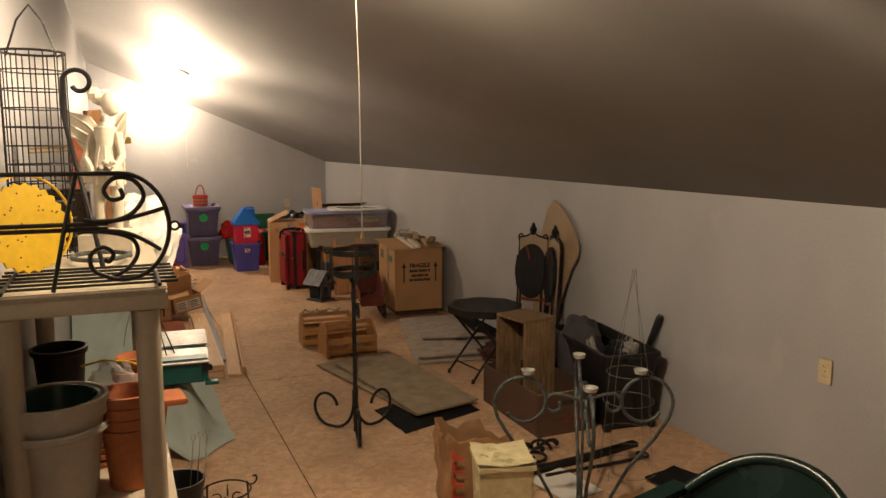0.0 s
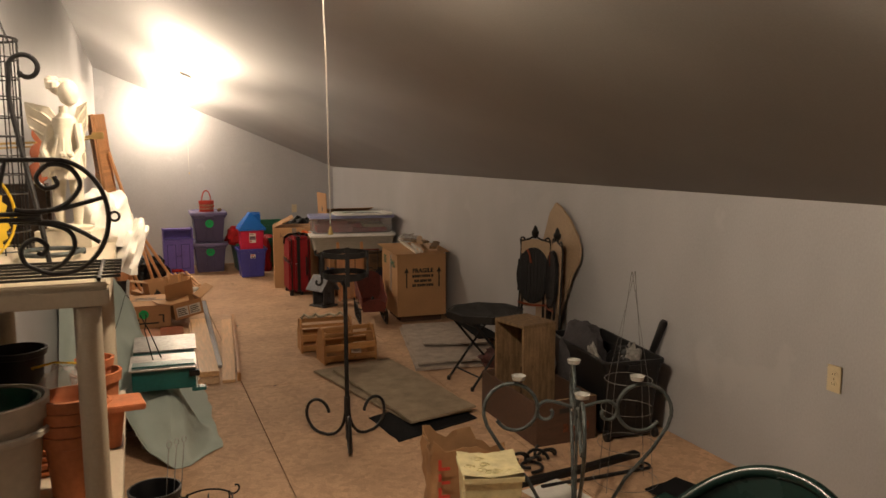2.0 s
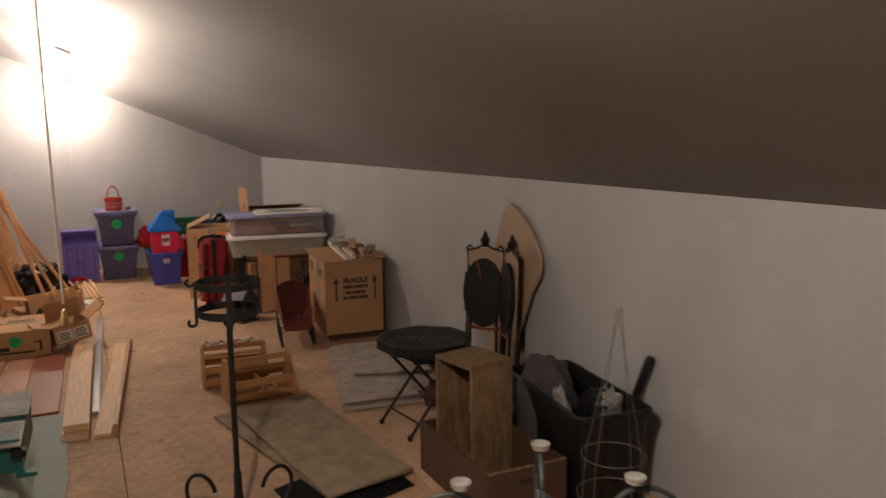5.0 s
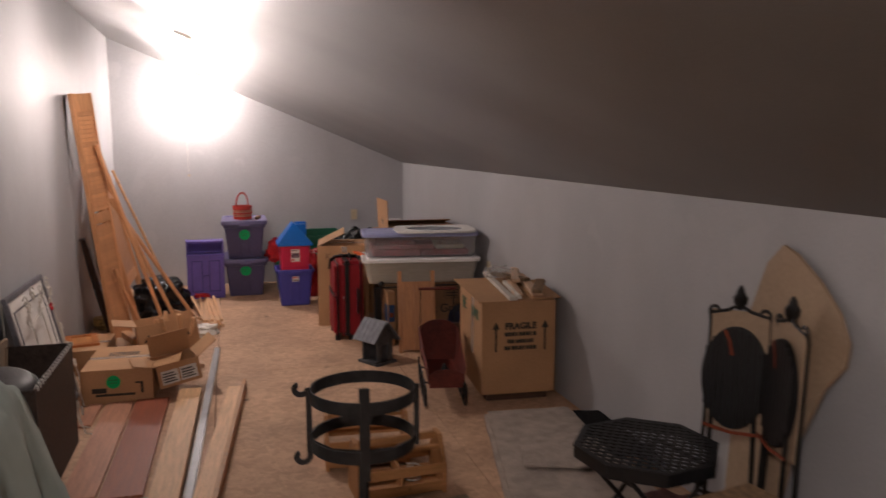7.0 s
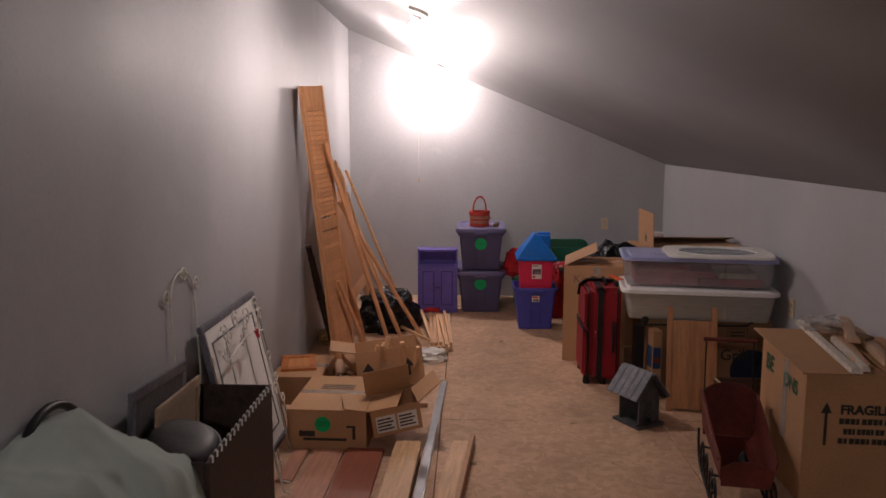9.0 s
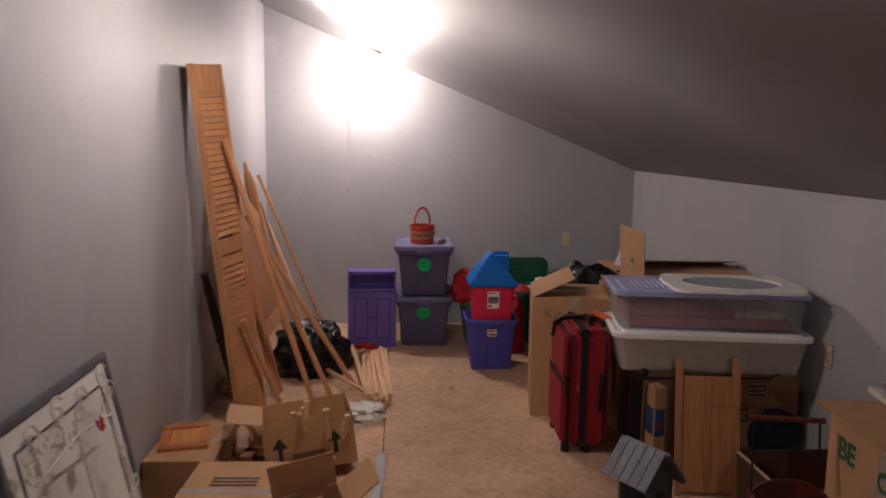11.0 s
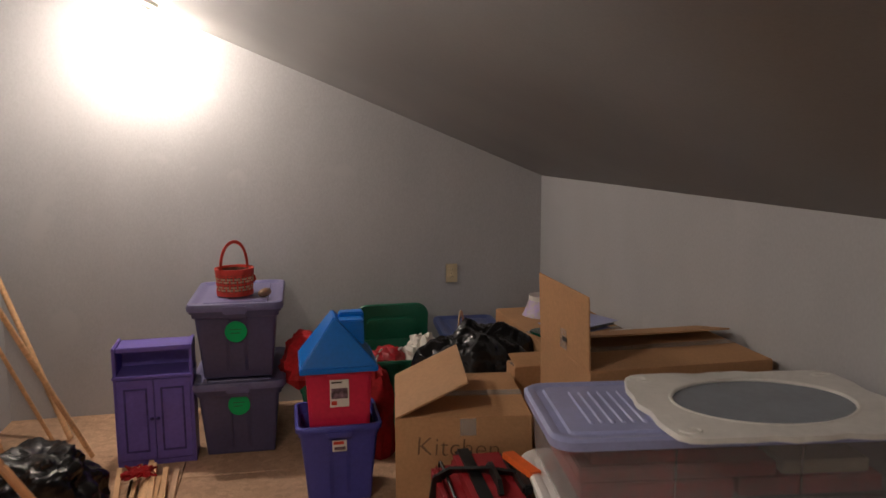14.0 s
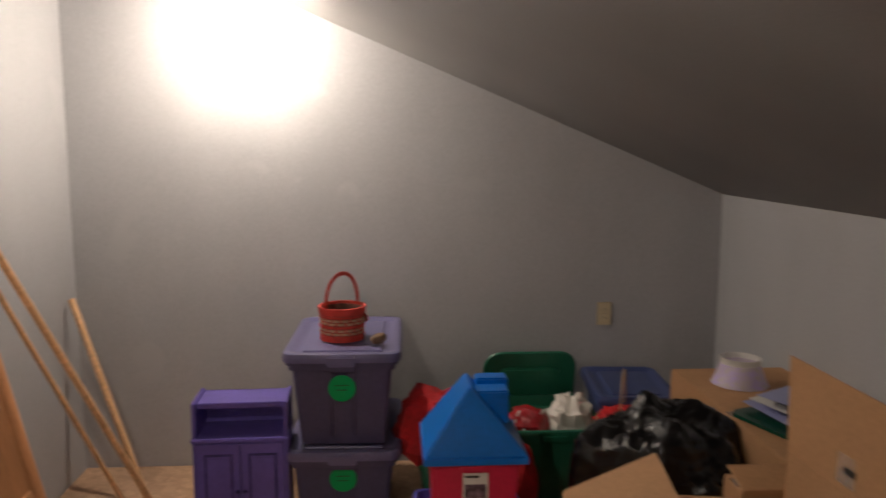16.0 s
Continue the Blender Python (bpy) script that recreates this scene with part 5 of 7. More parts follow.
folded_chair(pose(2.425, 4.985, 0.0, -3, 0, -48), "folded black iron chair with oval seat, leaning on wall")
folded_chair(pose(2.475, 4.80, 0.0, -2, 0, -104), "second folded black iron chair behind the first")

# crates and black tote
cr = thing("wooden_crate", "dark stained open wooden crate on the floor", "crate", pose(1.99, 4.14, 0.0, 0, 0, 0), "wooden crates")
w, d, h = 0.365, 0.66, 0.235
for y in (-d / 2, d / 2 - 0.018):
    part("end_board", G().box(-w / 2, y, 0, w / 2, y + 0.018, h), WOOD_DK, cr, bevel=0.003)
for x in (-w / 2, w / 2 - 0.014):
    part("side_board", G().box(x, -d / 2 + 0.0185, 0, x + 0.014, d / 2 - 0.0185, h), WOOD_DK, cr, bevel=0.003)
part("bottom_board", G().box(-w / 2 + 0.014, -d / 2 + 0.018, 0.004, w / 2 - 0.014, d / 2 - 0.018, 0.016), WOOD_DK, cr)
part("hand_hole", G().box(-0.045, -d / 2 - 0.0012, 0.165, 0.045, -d / 2 - 0.0004, 0.19), INK, cr, bevel=0.0)
for k in range(4):
    part("print", G().box(-0.02 + 0.042 * k, -d / 2 - 0.0012, 0.06, 0.01 + 0.042 * k, -d / 2 - 0.0004, 0.105), mat("faded_orange_print", (0.15, 0.045, 0.02), 0.7, vary=0.3, scale=40) if k == 0 else bpy.data.materials["faded_orange_print"], cr)
part("rim_wear", G().box(-w / 2, -d / 2 + 0.002, h, w / 2, -d / 2 + 0.016, h + 0.0012), WOOD_OLD, cr, "worn pale rim")
cu = thing("wooden_crate", "old weathered wooden crate standing on end in another", "crate", pose(1.925, 4.17, 0.020, 0, 0, 11), "wooden crates")
w, d, h, t = 0.235, 0.27, 0.515, 0.018
part("side_board", G().box(0, 0, 0, w, t, h), WOOD_OLD, cu, bevel=0.003)
part("side_board", G().box(0, d - t, 0, w, d, h), WOOD_OLD, cu, bevel=0.003)
part("end_board", G().box(0, t + 0.0005, 0, w, d - t - 0.0005, t), WOOD_OLD, cu, bevel=0.003)
part("end_board", G().box(-0.004, 0.0, h, w + 0.004, d, h + t), WOOD_OLD, cu, bevel=0.004)
part("back_board", G().box(w - 0.012, t + 0.0005, t + 0.0005, w, d - t - 0.0005, h - 0.0005), WOOD_OLD, cu)
tt = tote("large black plastic tote on wheels, full of odds and ends", 0.35, 0.75, 0.425, pose(2.375, 4.06, 0.012, 0, 0, -7), BLACK_PL, None, taper=0.03, hollow=True)
for x in (-0.14, 0.14):
    part("wheel", G().lathe([(0.026, -0.012), (0.030, -0.008), (0.030, 0.008), (0.026, 0.012)], 16, pose(x, -0.335, 0.018, 0, 90, 0)), BLACK_PL, tt)
ob = thing("grey_duffel", "grey canvas bag in the black tote", "bag", pose(2.33, 4.22, 0.16, 0, 0, 20))
part("fabric", lump(0.22, 0.32, 0.37, 9.0, 0.12, 26, 14), mat("charcoal_canvas", (0.06, 0.055, 0.06), 0.8, vary=0.15, scale=8, bump=0.2), ob)
for k, (x, y, yaw, tl) in enumerate(((2.40, 4.03, 30, 22), (2.46, 3.97, -20, 14), (2.33, 3.98, 60, -18))):
    ob = thing("folded_towel", "crumpled pale grey cloth in the black tote", "cloth", pose(x, y, 0.20, tl, 10, yaw), "pale cloths")
    part("fabric", lump(0.14, 0.07, 0.24, 11.0 + k, 0.25, 20, 12), mat("pale_grey_cloth", (0.36, 0.34, 0.32), 0.8, vary=0.25, scale=8) if k == 0 else bpy.data.materials["pale_grey_cloth"], ob)
ob = thing("dark_shoe", "black rounded item in the tote", "bag", pose(2.43, 3.98, 0.30))
part("body", lump(0.13, 0.16, 0.13, 15.0, 0.2, 20, 10), BLACK_PL, ob)
ob = thing("black_bat", "black tapered bat leaning on the knee wall", "bat", look((2.50, 3.95, 0.10), (2.583, 3.80, 0.60)) @ pose(0, 0, 0, 180, 0, 0))
part("barrel", G().lathe([(0.012, 0.0), (0.014, 0.15), (0.021, 0.42), (0.022, 0.52), (0.016, 0.535)], 16), BLACK_PL, ob)

# candle stand, urn, paper bag, tomato cage
cs = thing("candle_stand", "verdigris iron stand of scrolled legs with glass candle cups", "candle stand", pose(1.487, 2.92, 0.0))
CUP = mat("cup_glass", (0.55, 0.55, 0.52), 0.25, 0.3, vary=0.1)
for a in (-24, 62, 158, 242):
    m = pose(0, 0, 0, 0, 0, a)
    pts = [(0.13, 0, 0.005), (0.115, 0, 0.05), (0.12, 0, 0.13), (0.19, 0, 0.26), (0.29, 0, 0.38), (0.345, 0, 0.47)]
    pts += [(u, 0, w) for u, w in spiral(0.245, 0.535, 0.115, 0.075, -10, 325, 26)]
    part("leg", G().tube(pts, 0.0072, 10, m=m), IRON_GREEN, cs)
    inner = [(0.02, 0, 0.545), (0.08, 0, 0.565)] + [(u, 0, w) for u, w in spiral(0.115, 0.525, 0.045, 0.018, 85, -210, 16)]
    part("scroll", G().tube(inner, 0.007, 8, m=m), IRON_GREEN, cs)
    part("brace", G().tube([(0.0, 0, 0.085), (0.06, 0, 0.10), (0.125, 0, 0.06)], 0.008, 8, m=m), IRON_GREEN, cs)
    part("candle_cup", G().lathe([(0.010, 0.650), (0.024, 0.654), (0.028, 0.670), (0.025, 0.670), (0.021, 0.658), (0.002, 0.658)], 20, m @ pose(0.225, 0, 0.0), caps=False), CUP, cs, "small clear glass candle cup")
part("hub", G().box(-0.011, -0.011, 0.47, 0.011, 0.011, 0.62), IRON_GREEN, cs, bevel=0.003)
part("hub", G().box(-0.012, -0.012, 0.04, 0.012, 0.012, 0.12), IRON_GREEN, cs, bevel=0.003)
part("centre_rod", G().tube([(0, 0, 0.10), (0, 0, 0.48)], 0.006, 8), IRON_GREEN, cs)

u = thing("square_planter", "cream glazed square planter with raised leaf pattern", "planter", pose(1.075, 2.835, 0.0, 0, 0, -16))
part("pedestal", G().box(-0.085, -0.085, 0.0, 0.085, 0.085, 0.03).box(-0.10, -0.10, 0.03, 0.10, 0.10, 0.395, tx=0.016, ty=0.016), STONE_CREAM, u, bevel=0.006)
part("top_slab", G().grid(lambda a, b: (-0.106 + 0.212 * a, -0.106 + 0.212 * b, 0.412 + 0.014 * (abs(a - 0.5) * 2 * abs(b - 0.5) * 2) + 0.004 * noise.noise(Vector((a * 6, b * 6, 2)))), 12, 12).box(-0.106, -0.106, 0.392, 0.106, 0.106, 0.409), STONE_CREAM, u, "cream top with raised leaves")
random.seed(9)
for face in range(4):
    m = pose(0, 0, 0, 0, 0, 90 * face)
    for k in range(7):
        x, z = random.uniform(-0.065, 0.065), 0.10 + 0.04 * k
        part("leaf_relief", G().tube([(x + 0.022 * math.cos(t) * (1 - t / 9), -0.098 + (0.395 - z) * 0.04, z + 0.022 * math.sin(t) * (1 - t / 9)) for t in [j * 0.6 for j in range(11)]], 0.0035, 6, m=m), STONE_CREAM, u)
for k in range(9):
    x, y = random.uniform(-0.08, 0.08), random.uniform(-0.08, 0.08)
    part("leaf_relief", G().tube([(x + 0.02 * math.cos(t) * (1 - t / 9), y + 0.02 * math.sin(t) * (1 - t / 9), 0.416) for t in [j * 0.6 for j in range(11)]], 0.0035, 6), STONE_CREAM, u)
pb = thing("paper_bag", "open crumpled brown paper sack with red lettering marks", "bag", pose(1.135, 3.14, 0.0, 0, 0, -10))
def sack(u, v):
    a = 2 * math.pi * u
    sq = 1 / max(abs(math.cos(a)), abs(math.sin(a)), 0.75)
    k = 1 + 0.08 * noise.noise(Vector((math.cos(a) * 2.5, math.sin(a) * 2.5, v * 5))) + 0.05 * v + 0.16 * v * v * noise.noise(Vector((math.cos(a) * 4, math.sin(a) * 4, v * 7 + 3)))
    z = v * (0.40 + 0.07 * noise.noise(Vector((math.cos(a) * 4, math.sin(a) * 4, 7))) - 0.12 * max(0.0, math.cos(a)))
    return (0.165 * sq * math.cos(a) * k, 0.095 * sq * math.sin(a) * k, max(0.0, z))
part("sack", G().grid(sack, 44, 12, wrap=True), KRAFT, pb, solid=0.003)
part("bottom", G().box(-0.15, -0.08, 0.001, 0.15, 0.08, 0.006), KRAFT, pb)
for k in range(5):
    z = 0.10 + 0.055 * k
    part("print", G().box(-0.150 + (0.012 if k % 2 else 0.0), -0.116, z, -0.105, -0.1145, z + 0.012).box(-0.150, -0.116, z + 0.012, -0.138, -0.1145, z + 0.042), RED_INK, pb, "red printed letter marks")
tc = thing("tomato_cage", "thin galvanised wire tomato cage standing upright", "plant support", pose(1.975, 3.27, 0.0))
for r, z in ((0.105, 0.50), (0.118, 0.365), (0.13, 0.20), (0.145, 0.03)):
    part("hoop", G().tube(ring_pts(r, z, 36), 0.0012, 6, True), CAGE, tc)
for a in (20, 110, 200, 290):
    ca, sa = math.cos(radians(a)), math.sin(radians(a))
    tipx = 0.02 if a < 180 else 0.0
    part("stake", G().tube([(0.146 * ca, 0.146 * sa, 0.0), (0.105 * ca, 0.105 * sa, 0.50), (tipx, 0.004 * sa, 0.99)], 0.0012, 6), CAGE, tc)

# loose things on the floor by the candle stand
rd = thing("shepherd_hook", "black iron garden hooks lying on the floor", "garden hook", pose(0, 0, 0), "garden hooks")
part("rod", G().tube([(1.52, 3.44, 0.012), (1.85, 3.47, 0.012), (2.23, 3.53, 0.012)], 0, 4, flat=(0.012, 0.022)), IRON, rd)
part("hook", G().tube([(1.55 + u, 3.47 + w, 0.016) for u, w in spiral(0.10, 0.12, 0.075, 0.02, 250, 620, 26)], 0.008, 8), IRON, rd)
rd = thing("shepherd_hook", "thin black iron hook rod lying on the floor", "garden hook", pose(0, 0, 0), "garden hooks")
part("rod", G().tube([(1.60, 3.38, 0.010), (1.9, 3.37, 0.010), (2.15, 3.37, 0.010)], 0.009, 8), IRON, rd)
part("hook", G().tube([(2.15 + u, 3.405 + w, 0.011) for u, w in spiral(0.02, 0.0, 0.04, 0.012, 250, 620, 22)], 0.006, 8), IRON, rd)
rd = thing("iron_scrolls", "tangle of black iron scrolls on the floor", "iron scrap", pose(1.70, 3.62, 0.0))
for k, (x, y, a0) in enumerate(((0.0, 0.0, 0), (0.09, 0.04, 120), (-0.08, 0.03, 220))):
    part("scroll", G().tube([(x + u, y + w * 0.4, 0.018 + abs(w) * 0.8) for u, w in spiral(0, 0, 0.075, 0.02, a0, a0 + 400, 24)], 0.008, 8), IRON, rd)
pp = thing("paper_sheet", "white printed paper sheet on the floor", "paper", pose(1.63, 3.27, 0.002, 0, 0, 12))
part("sheet", G().grid(lambda a, b: (-0.11 + 0.22 * a, -0.14 + 0.28 * b, 0.002 + 0.006 * (0.5 + 0.5 * math.sin(a * 5 + b * 3))), 10, 10), PAPER, pp, solid=0.0008)
pl = thing("plywood_offcut", "small brown plywood offcut on the floor", "board", pose(1.72, 2.98, 0.0, 0, 0, 15))
part("board", G().box(-0.13, -0.06, 0, 0.13, 0.06, 0.015), WOOD_CAD, pl, bevel=0.002)
fl = thing("felt_scrap", "black felt scrap crumpled on the floor", "cloth", pose(0, 0, 0))
part("fabric", slab([(2.0, 3.16), (2.05, 2.92), (2.30, 2.98), (2.22, 3.22)], 0.0, 0.006, 0.03, seed=3.0), RUBBER, fl)

# green resin chair
gc = thing("patio_chair", "dark green resin patio chair with slotted back", "chair", pose(1.235, 1.84, 0.0, 0, 0, -74))
def back_shell(u, v):
    a = (u - 0.5) * 2
    z = 0.34 + v * (0.330 - 0.13 * abs(a) ** 2.2)
    bow = 0.13 * a * a
    return (0.285 * a * (1 - 0.12 * v * abs(a)), 0.19 - bow + 0.10 * v, z)
g = G()
nu, nv = 26, 12
full = G().grid(back_shell, nu, nv)
keep = []
for j in range(nv):
    for i in range(nu):
        slot = 2 <= j <= nv - 6 and i % 4 in (1, 2) and 3 < i < nu - 4
        if not slot:
            keep.append(full.f[j * nu + i])
g.v, g.f = full.v, keep
part("backrest", g, CHAIR_GREEN, gc, solid=0.006)
rim = [back_shell(i / 40, 1.0) for i in range(41)]
part("top_rail", G().tube([(x, y + 0.004, z) for x, y, z in rim], 0.017, 12), CHAIR_GREEN, gc, "rounded glossy top edge")
part("seat", G().box(-0.24, -0.24, 0.325, 0.24, 0.20, 0.345), CHAIR_GREEN, gc, bevel=0.012)
for s in (-1, 1):
    part("armrest", G().tube([(s * 0.275, 0.17, 0.54), (s * 0.29, 0.0, 0.53), (s * 0.285, -0.20, 0.52), (s * 0.275, -0.245, 0.48)], 0, 6, flat=(0.012, 0.028)), CHAIR_GREEN, gc)
    for y, x2 in ((-0.23, 0.27), (0.20, 0.26)):
        part("leg", G().tube([(s * x2, y * 1.08, 0.0), (s * 0.26, y, 0.34), (s * 0.275, y, 0.52)], [0.018, 0.024, 0.02], 8), CHAIR_GREEN, gc)

# copper garden stake and wire stands by the knee wall
ck = thing("garden_stake", "copper pipe garden stake with two nested rings", "garden stake", pose(2.325, 2.05, 0.0))
part("base", G().lathe([(0.07, 0), (0.07, 0.008), (0.012, 0.014)], 20), COPPER, ck)
part("pipe", G().tube([(0, 0, 0.008), (0, 0, 0.40), (0, 0, 0.71)], 0.0075, 10), COPPER, ck)
part("coupling", G().lathe([(0.009, 0.675), (0.011, 0.68), (0.011, 0.70), (0.009, 0.71)], 12), BRASS, ck)
def vring(r, cz, yaw, rad, nm, squash=1.0):
    part(nm, G().tube([(r * math.cos(t) * squash, 0, cz + r * math.sin(t)) for t in [2 * math.pi * i / 48 for i in range(48)]], rad, 10, True, m=pose(0, 0, 0, 0, 0, yaw)), COPPER, ck)
vring(0.135, 0.845, 77, 0.0065, "outer_ring")
vring(0.092, 0.830, 49, 0.0055, "inner_ring")
for k in range(7):
    a = radians(90 + 51.4 * k)
    part("petal", G().tube([(0.012 * math.cos(a), 0, 0.83 + 0.012 * math.sin(a)), (0.05 * math.cos(a + 0.25), 0, 0.83 + 0.05 * math.sin(a + 0.25)), (0.072 * math.cos(a), 0, 0.83 + 0.072 * math.sin(a)), (0.05 * math.cos(a - 0.25), 0, 0.83 + 0.05 * math.sin(a - 0.25)), (0.012 * math.cos(a), 0, 0.83 + 0.012 * math.sin(a))], 0.0022, 6, m=pose(0, 0, 0, 0, 0, 49)), COPPER, ck)


def wire_stand(m, label, material, r, h):
    ob = thing("wire_plant_stand", label, "plant stand", m, "wire plant stands")
    part("hoop", G().tube(ring_pts(r, h, 40), 0.006, 8, True), material, ob)
    part("hoop", G().tube(ring_pts(r * 0.93, h - 0.075, 40), 0.006, 8, True), material, ob)
    part("hoop", G().tube(ring_pts(r * 0.9, h - 0.115, 40), 0.005, 8, True), material, ob)
    zig = [((r if i % 2 else r * 0.94) * math.cos(2 * math.pi * i / 44), (r if i % 2 else r * 0.94) * math.sin(2 * math.pi * i / 44), h - (0.0 if i % 2 else 0.072)) for i in range(44)]
    part("zigzag_wire", G().tube(zig, 0.0016, 6, True), material, ob)
    for k in range(4):
        a = 45 + 90 * k
        part("leg", G().tube([(r * 0.92, 0, h - 0.07), (r * 1.08, 0, h - 0.16), (r * 0.98, 0, h - 0.30), (r * 0.8, 0, h * 0.25), (r * 0.95, 0, 0.006)], 0.006, 8, m=pose(0, 0, 0, 0, 0, a)), material, ob)
    return ob


wire_stand(pose(2.372, 1.735, 0.0, 0, 0, 10), "rust red wire plant stand with zigzag basket rim", RUST, 0.160, 0.605)
wire_stand(pose(2.40, 1.38, 0.0, 0, 0, 30), "white coated wire plant stand beside the rust one", WHITE_WIRE, 0.15, 0.50)


# ---- plastic shelf by the tall wall ----
SX0, SX1, SY0, SY1 = -0.458, -0.103, 2.175, 3.10
sh = thing("plastic_shelf_unit", "beige moulded plastic shelf unit, crowded with pots", "shelf", pose(0, 0, 0))
for z in (0.10, 0.755, 1.255):
    tray = part("shelf_board", G().box(SX0, SY0, z - 0.012, SX1, SY1, z), BEIGE_PL, sh, bevel=0.004)
    lip = G().box(SX0, SY0, z - 0.050, SX1, SY0 + 0.012, z - 0.0125).box(SX0, SY1 - 0.012, z - 0.050, SX1, SY1, z - 0.0125)
    lip.box(SX1 - 0.012, SY0 + 0.0125, z - 0.050, SX1, SY1 - 0.0125, z - 0.0125).box(SX0, SY0 + 0.0125, z - 0.050, SX0 + 0.012, SY1 - 0.0125, z - 0.0125)
    part("lip", lip, BEIGE_PL, tray, bevel=0.004)
for x in (SX0 + 0.036, SX1 - 0.044):
    for y in (SY0 + 0.042, SY1 - 0.042):
        part("post", G().tube([(x, y, 0.0), (x, y, 0.62), (x, y, 1.20)], [0.025, 0.026, 0.027], 14), BEIGE_PL, sh)


def pot(name, label, m, r, h, material, rim=0.03, group=""):
    ob = thing(name, label, "plant pot", m, group)
    b = r * 0.68
    part("body", G().lathe([(0.002, 0.0), (b, 0.0), (b + 0.003, 0.003), (r - 0.008, h - rim), (r - 0.001, h - rim + 0.003), (r + 0.002, h), (r - 0.006, h + 0.001), (r - 0.013, h - rim), (b - 0.005, 0.010), (0.002, 0.010)], 36, caps=False), material, ob)
    return ob


pl = pot("planter", "large cream plastic planter with dark green pot inside", pose(-0.350, 2.292, 0.7555) @ Matrix.Diagonal((1.17, 1.17, 1.0, 1)), 0.096, 0.245, POT_WHITE, 0.045)
part("band", G().lathe([(0.094, 0.168), (0.099, 0.172), (0.099, 0.182), (0.094, 0.186)], 36, caps=False), POT_WHITE, pl)
part("inner_pot", G().lathe([(0.002, 0.12), (0.06, 0.12), (0.079, 0.234), (0.0845, 0.243), (0.078, 0.243), (0.072, 0.230), (0.055, 0.14), (0.002, 0.14)], 32, caps=False), GREEN_DK, pl, "glossy dark green inner pot")
for k in range(4):
    pot("flower_pot", "terracotta flower pot nested in a stack", pose(-0.198, 2.320, 0.7555 + 0.027 * k), 0.065 + 0.0012 * k, 0.150, TERRA, 0.028, "stacked terracotta pots")
for k in range(6):
    sc = thing("saucer", "terracotta saucer in a stack", "saucer", pose(-0.285 + 0.004 * (k % 2), 2.49, 0.7555 + 0.0175 * k), "terracotta saucers")
    part("dish", G().lathe([(0.002, 0), (0.048, 0), (0.060, 0.016), (0.056, 0.0172), (0.046, 0.005), (0.002, 0.005)], 32, caps=False), TERRA, sc)
pot("flower_pot", "black plastic nursery pot on the shelf", pose(-0.376, 2.90, 0.7555), 0.078, 0.21, BLACK_PL, 0.02)
pot("flower_pot", "terracotta pot behind the shelf post", pose(-0.19, 2.62, 0.7555), 0.062, 0.12, TERRA, 0.03)
pot("flower_pot", "wide terracotta pot behind the shelf post", pose(-0.170, 2.80, 0.7555), 0.066, 0.15, TERRA, 0.03)
pot("flower_pot", "small terracotta pot standing in a wider one", pose(-0.172, 2.795, 0.835), 0.050, 0.11, TERRA, 0.025)
tr = thing("clay_tray", "flat square terracotta tray reaching over the shelf edge", "tray", pose(-0.125, 2.60, 0.8565, 0, 2, 8))
part("tray", G().box(-0.05, -0.05, 0.0, 0.075, 0.06, 0.016), TERRA, tr, bevel=0.003)
part("support_pot", G().lathe([(0.002, -0.10), (0.030, -0.10), (0.040, -0.001), (0.002, -0.001)], 20, pose(-0.01, 0, 0), caps=False), TERRA, tr)
zb = thing("zip_bag", "clear zip bag with a yellow seal on the pots", "bag", pose(-0.235, 2.60, 0.845))
part("film", lump(0.13, 0.08, 0.13, 21.0, 0.25, 20, 10), FILM, zb)
part("seal", G().tube([(-0.07, 0.0, 0.135), (-0.02, 0.005, 0.145), (0.04, 0.0, 0.138), (0.075, 0.01, 0.120)], 0.003, 6), YELLOW, zb, "yellow zip seal")
sp = thing("wire_spring", "coiled dark wire on the shelf", "wire", pose(-0.275, 2.70, 0.80))
part("support", G().box(-0.03, -0.03, -0.044, 0.06, 0.03, -0.004), IRON, sp, bevel=0.004)
part("coil", G().tube([(-0.03 + 0.0011 * i, 0.008 * math.cos(i * 0.9), 0.008 + 0.008 * math.sin(i * 0.9)) for i in range(90)], 0.0013, 5), WIRE, sp)

# on the shelf's top board
rk = thing("iron_scroll_rack", "black iron scrollwork rack lying on the shelf", "rack", pose(0, 0, 1.2565))
arc = [(-0.187 + 0.092 * math.cos(radians(d)), 2.16, 0.133 + 0.112 * math.sin(radians(d))) for d in range(90, -118, -8)]
part("rail", G().tube([(-0.445, 2.16, 0.245), (-0.30, 2.16, 0.245)] + arc, 0.0048, 8), IRON, rk)
part("scroll", G().tube([arc[-1]] + flow([arc[-1], (-0.247, 2.16, 0.045), (-0.252, 2.16, 0.075), (-0.228, 2.16, 0.092), (-0.208, 2.16, 0.078), (-0.216, 2.16, 0.062), (-0.226, 2.16, 0.066)], 5)[1:], 0.0048, 8), IRON, rk)
for dz in (0.0, 0.011):
    part("rail", G().tube([(-0.445, 2.164, 0.130 + dz), (-0.30, 2.164, 0.130 + dz), (-0.215, 2.164, 0.130 + dz)], 0.0048, 8), IRON, rk)
part("rail", G().tube(flow([(-0.25, 2.16, 0.146), (-0.19, 2.16, 0.148), (-0.14, 2.16, 0.160), (-0.098, 2.16, 0.172)]), 0.0046, 8), IRON, rk)
part("rail", G().tube(flow([(-0.25, 2.168, 0.127), (-0.19, 2.168, 0.122), (-0.15, 2.168, 0.105), (-0.113, 2.168, 0.080)]), 0.0046, 8), IRON, rk)
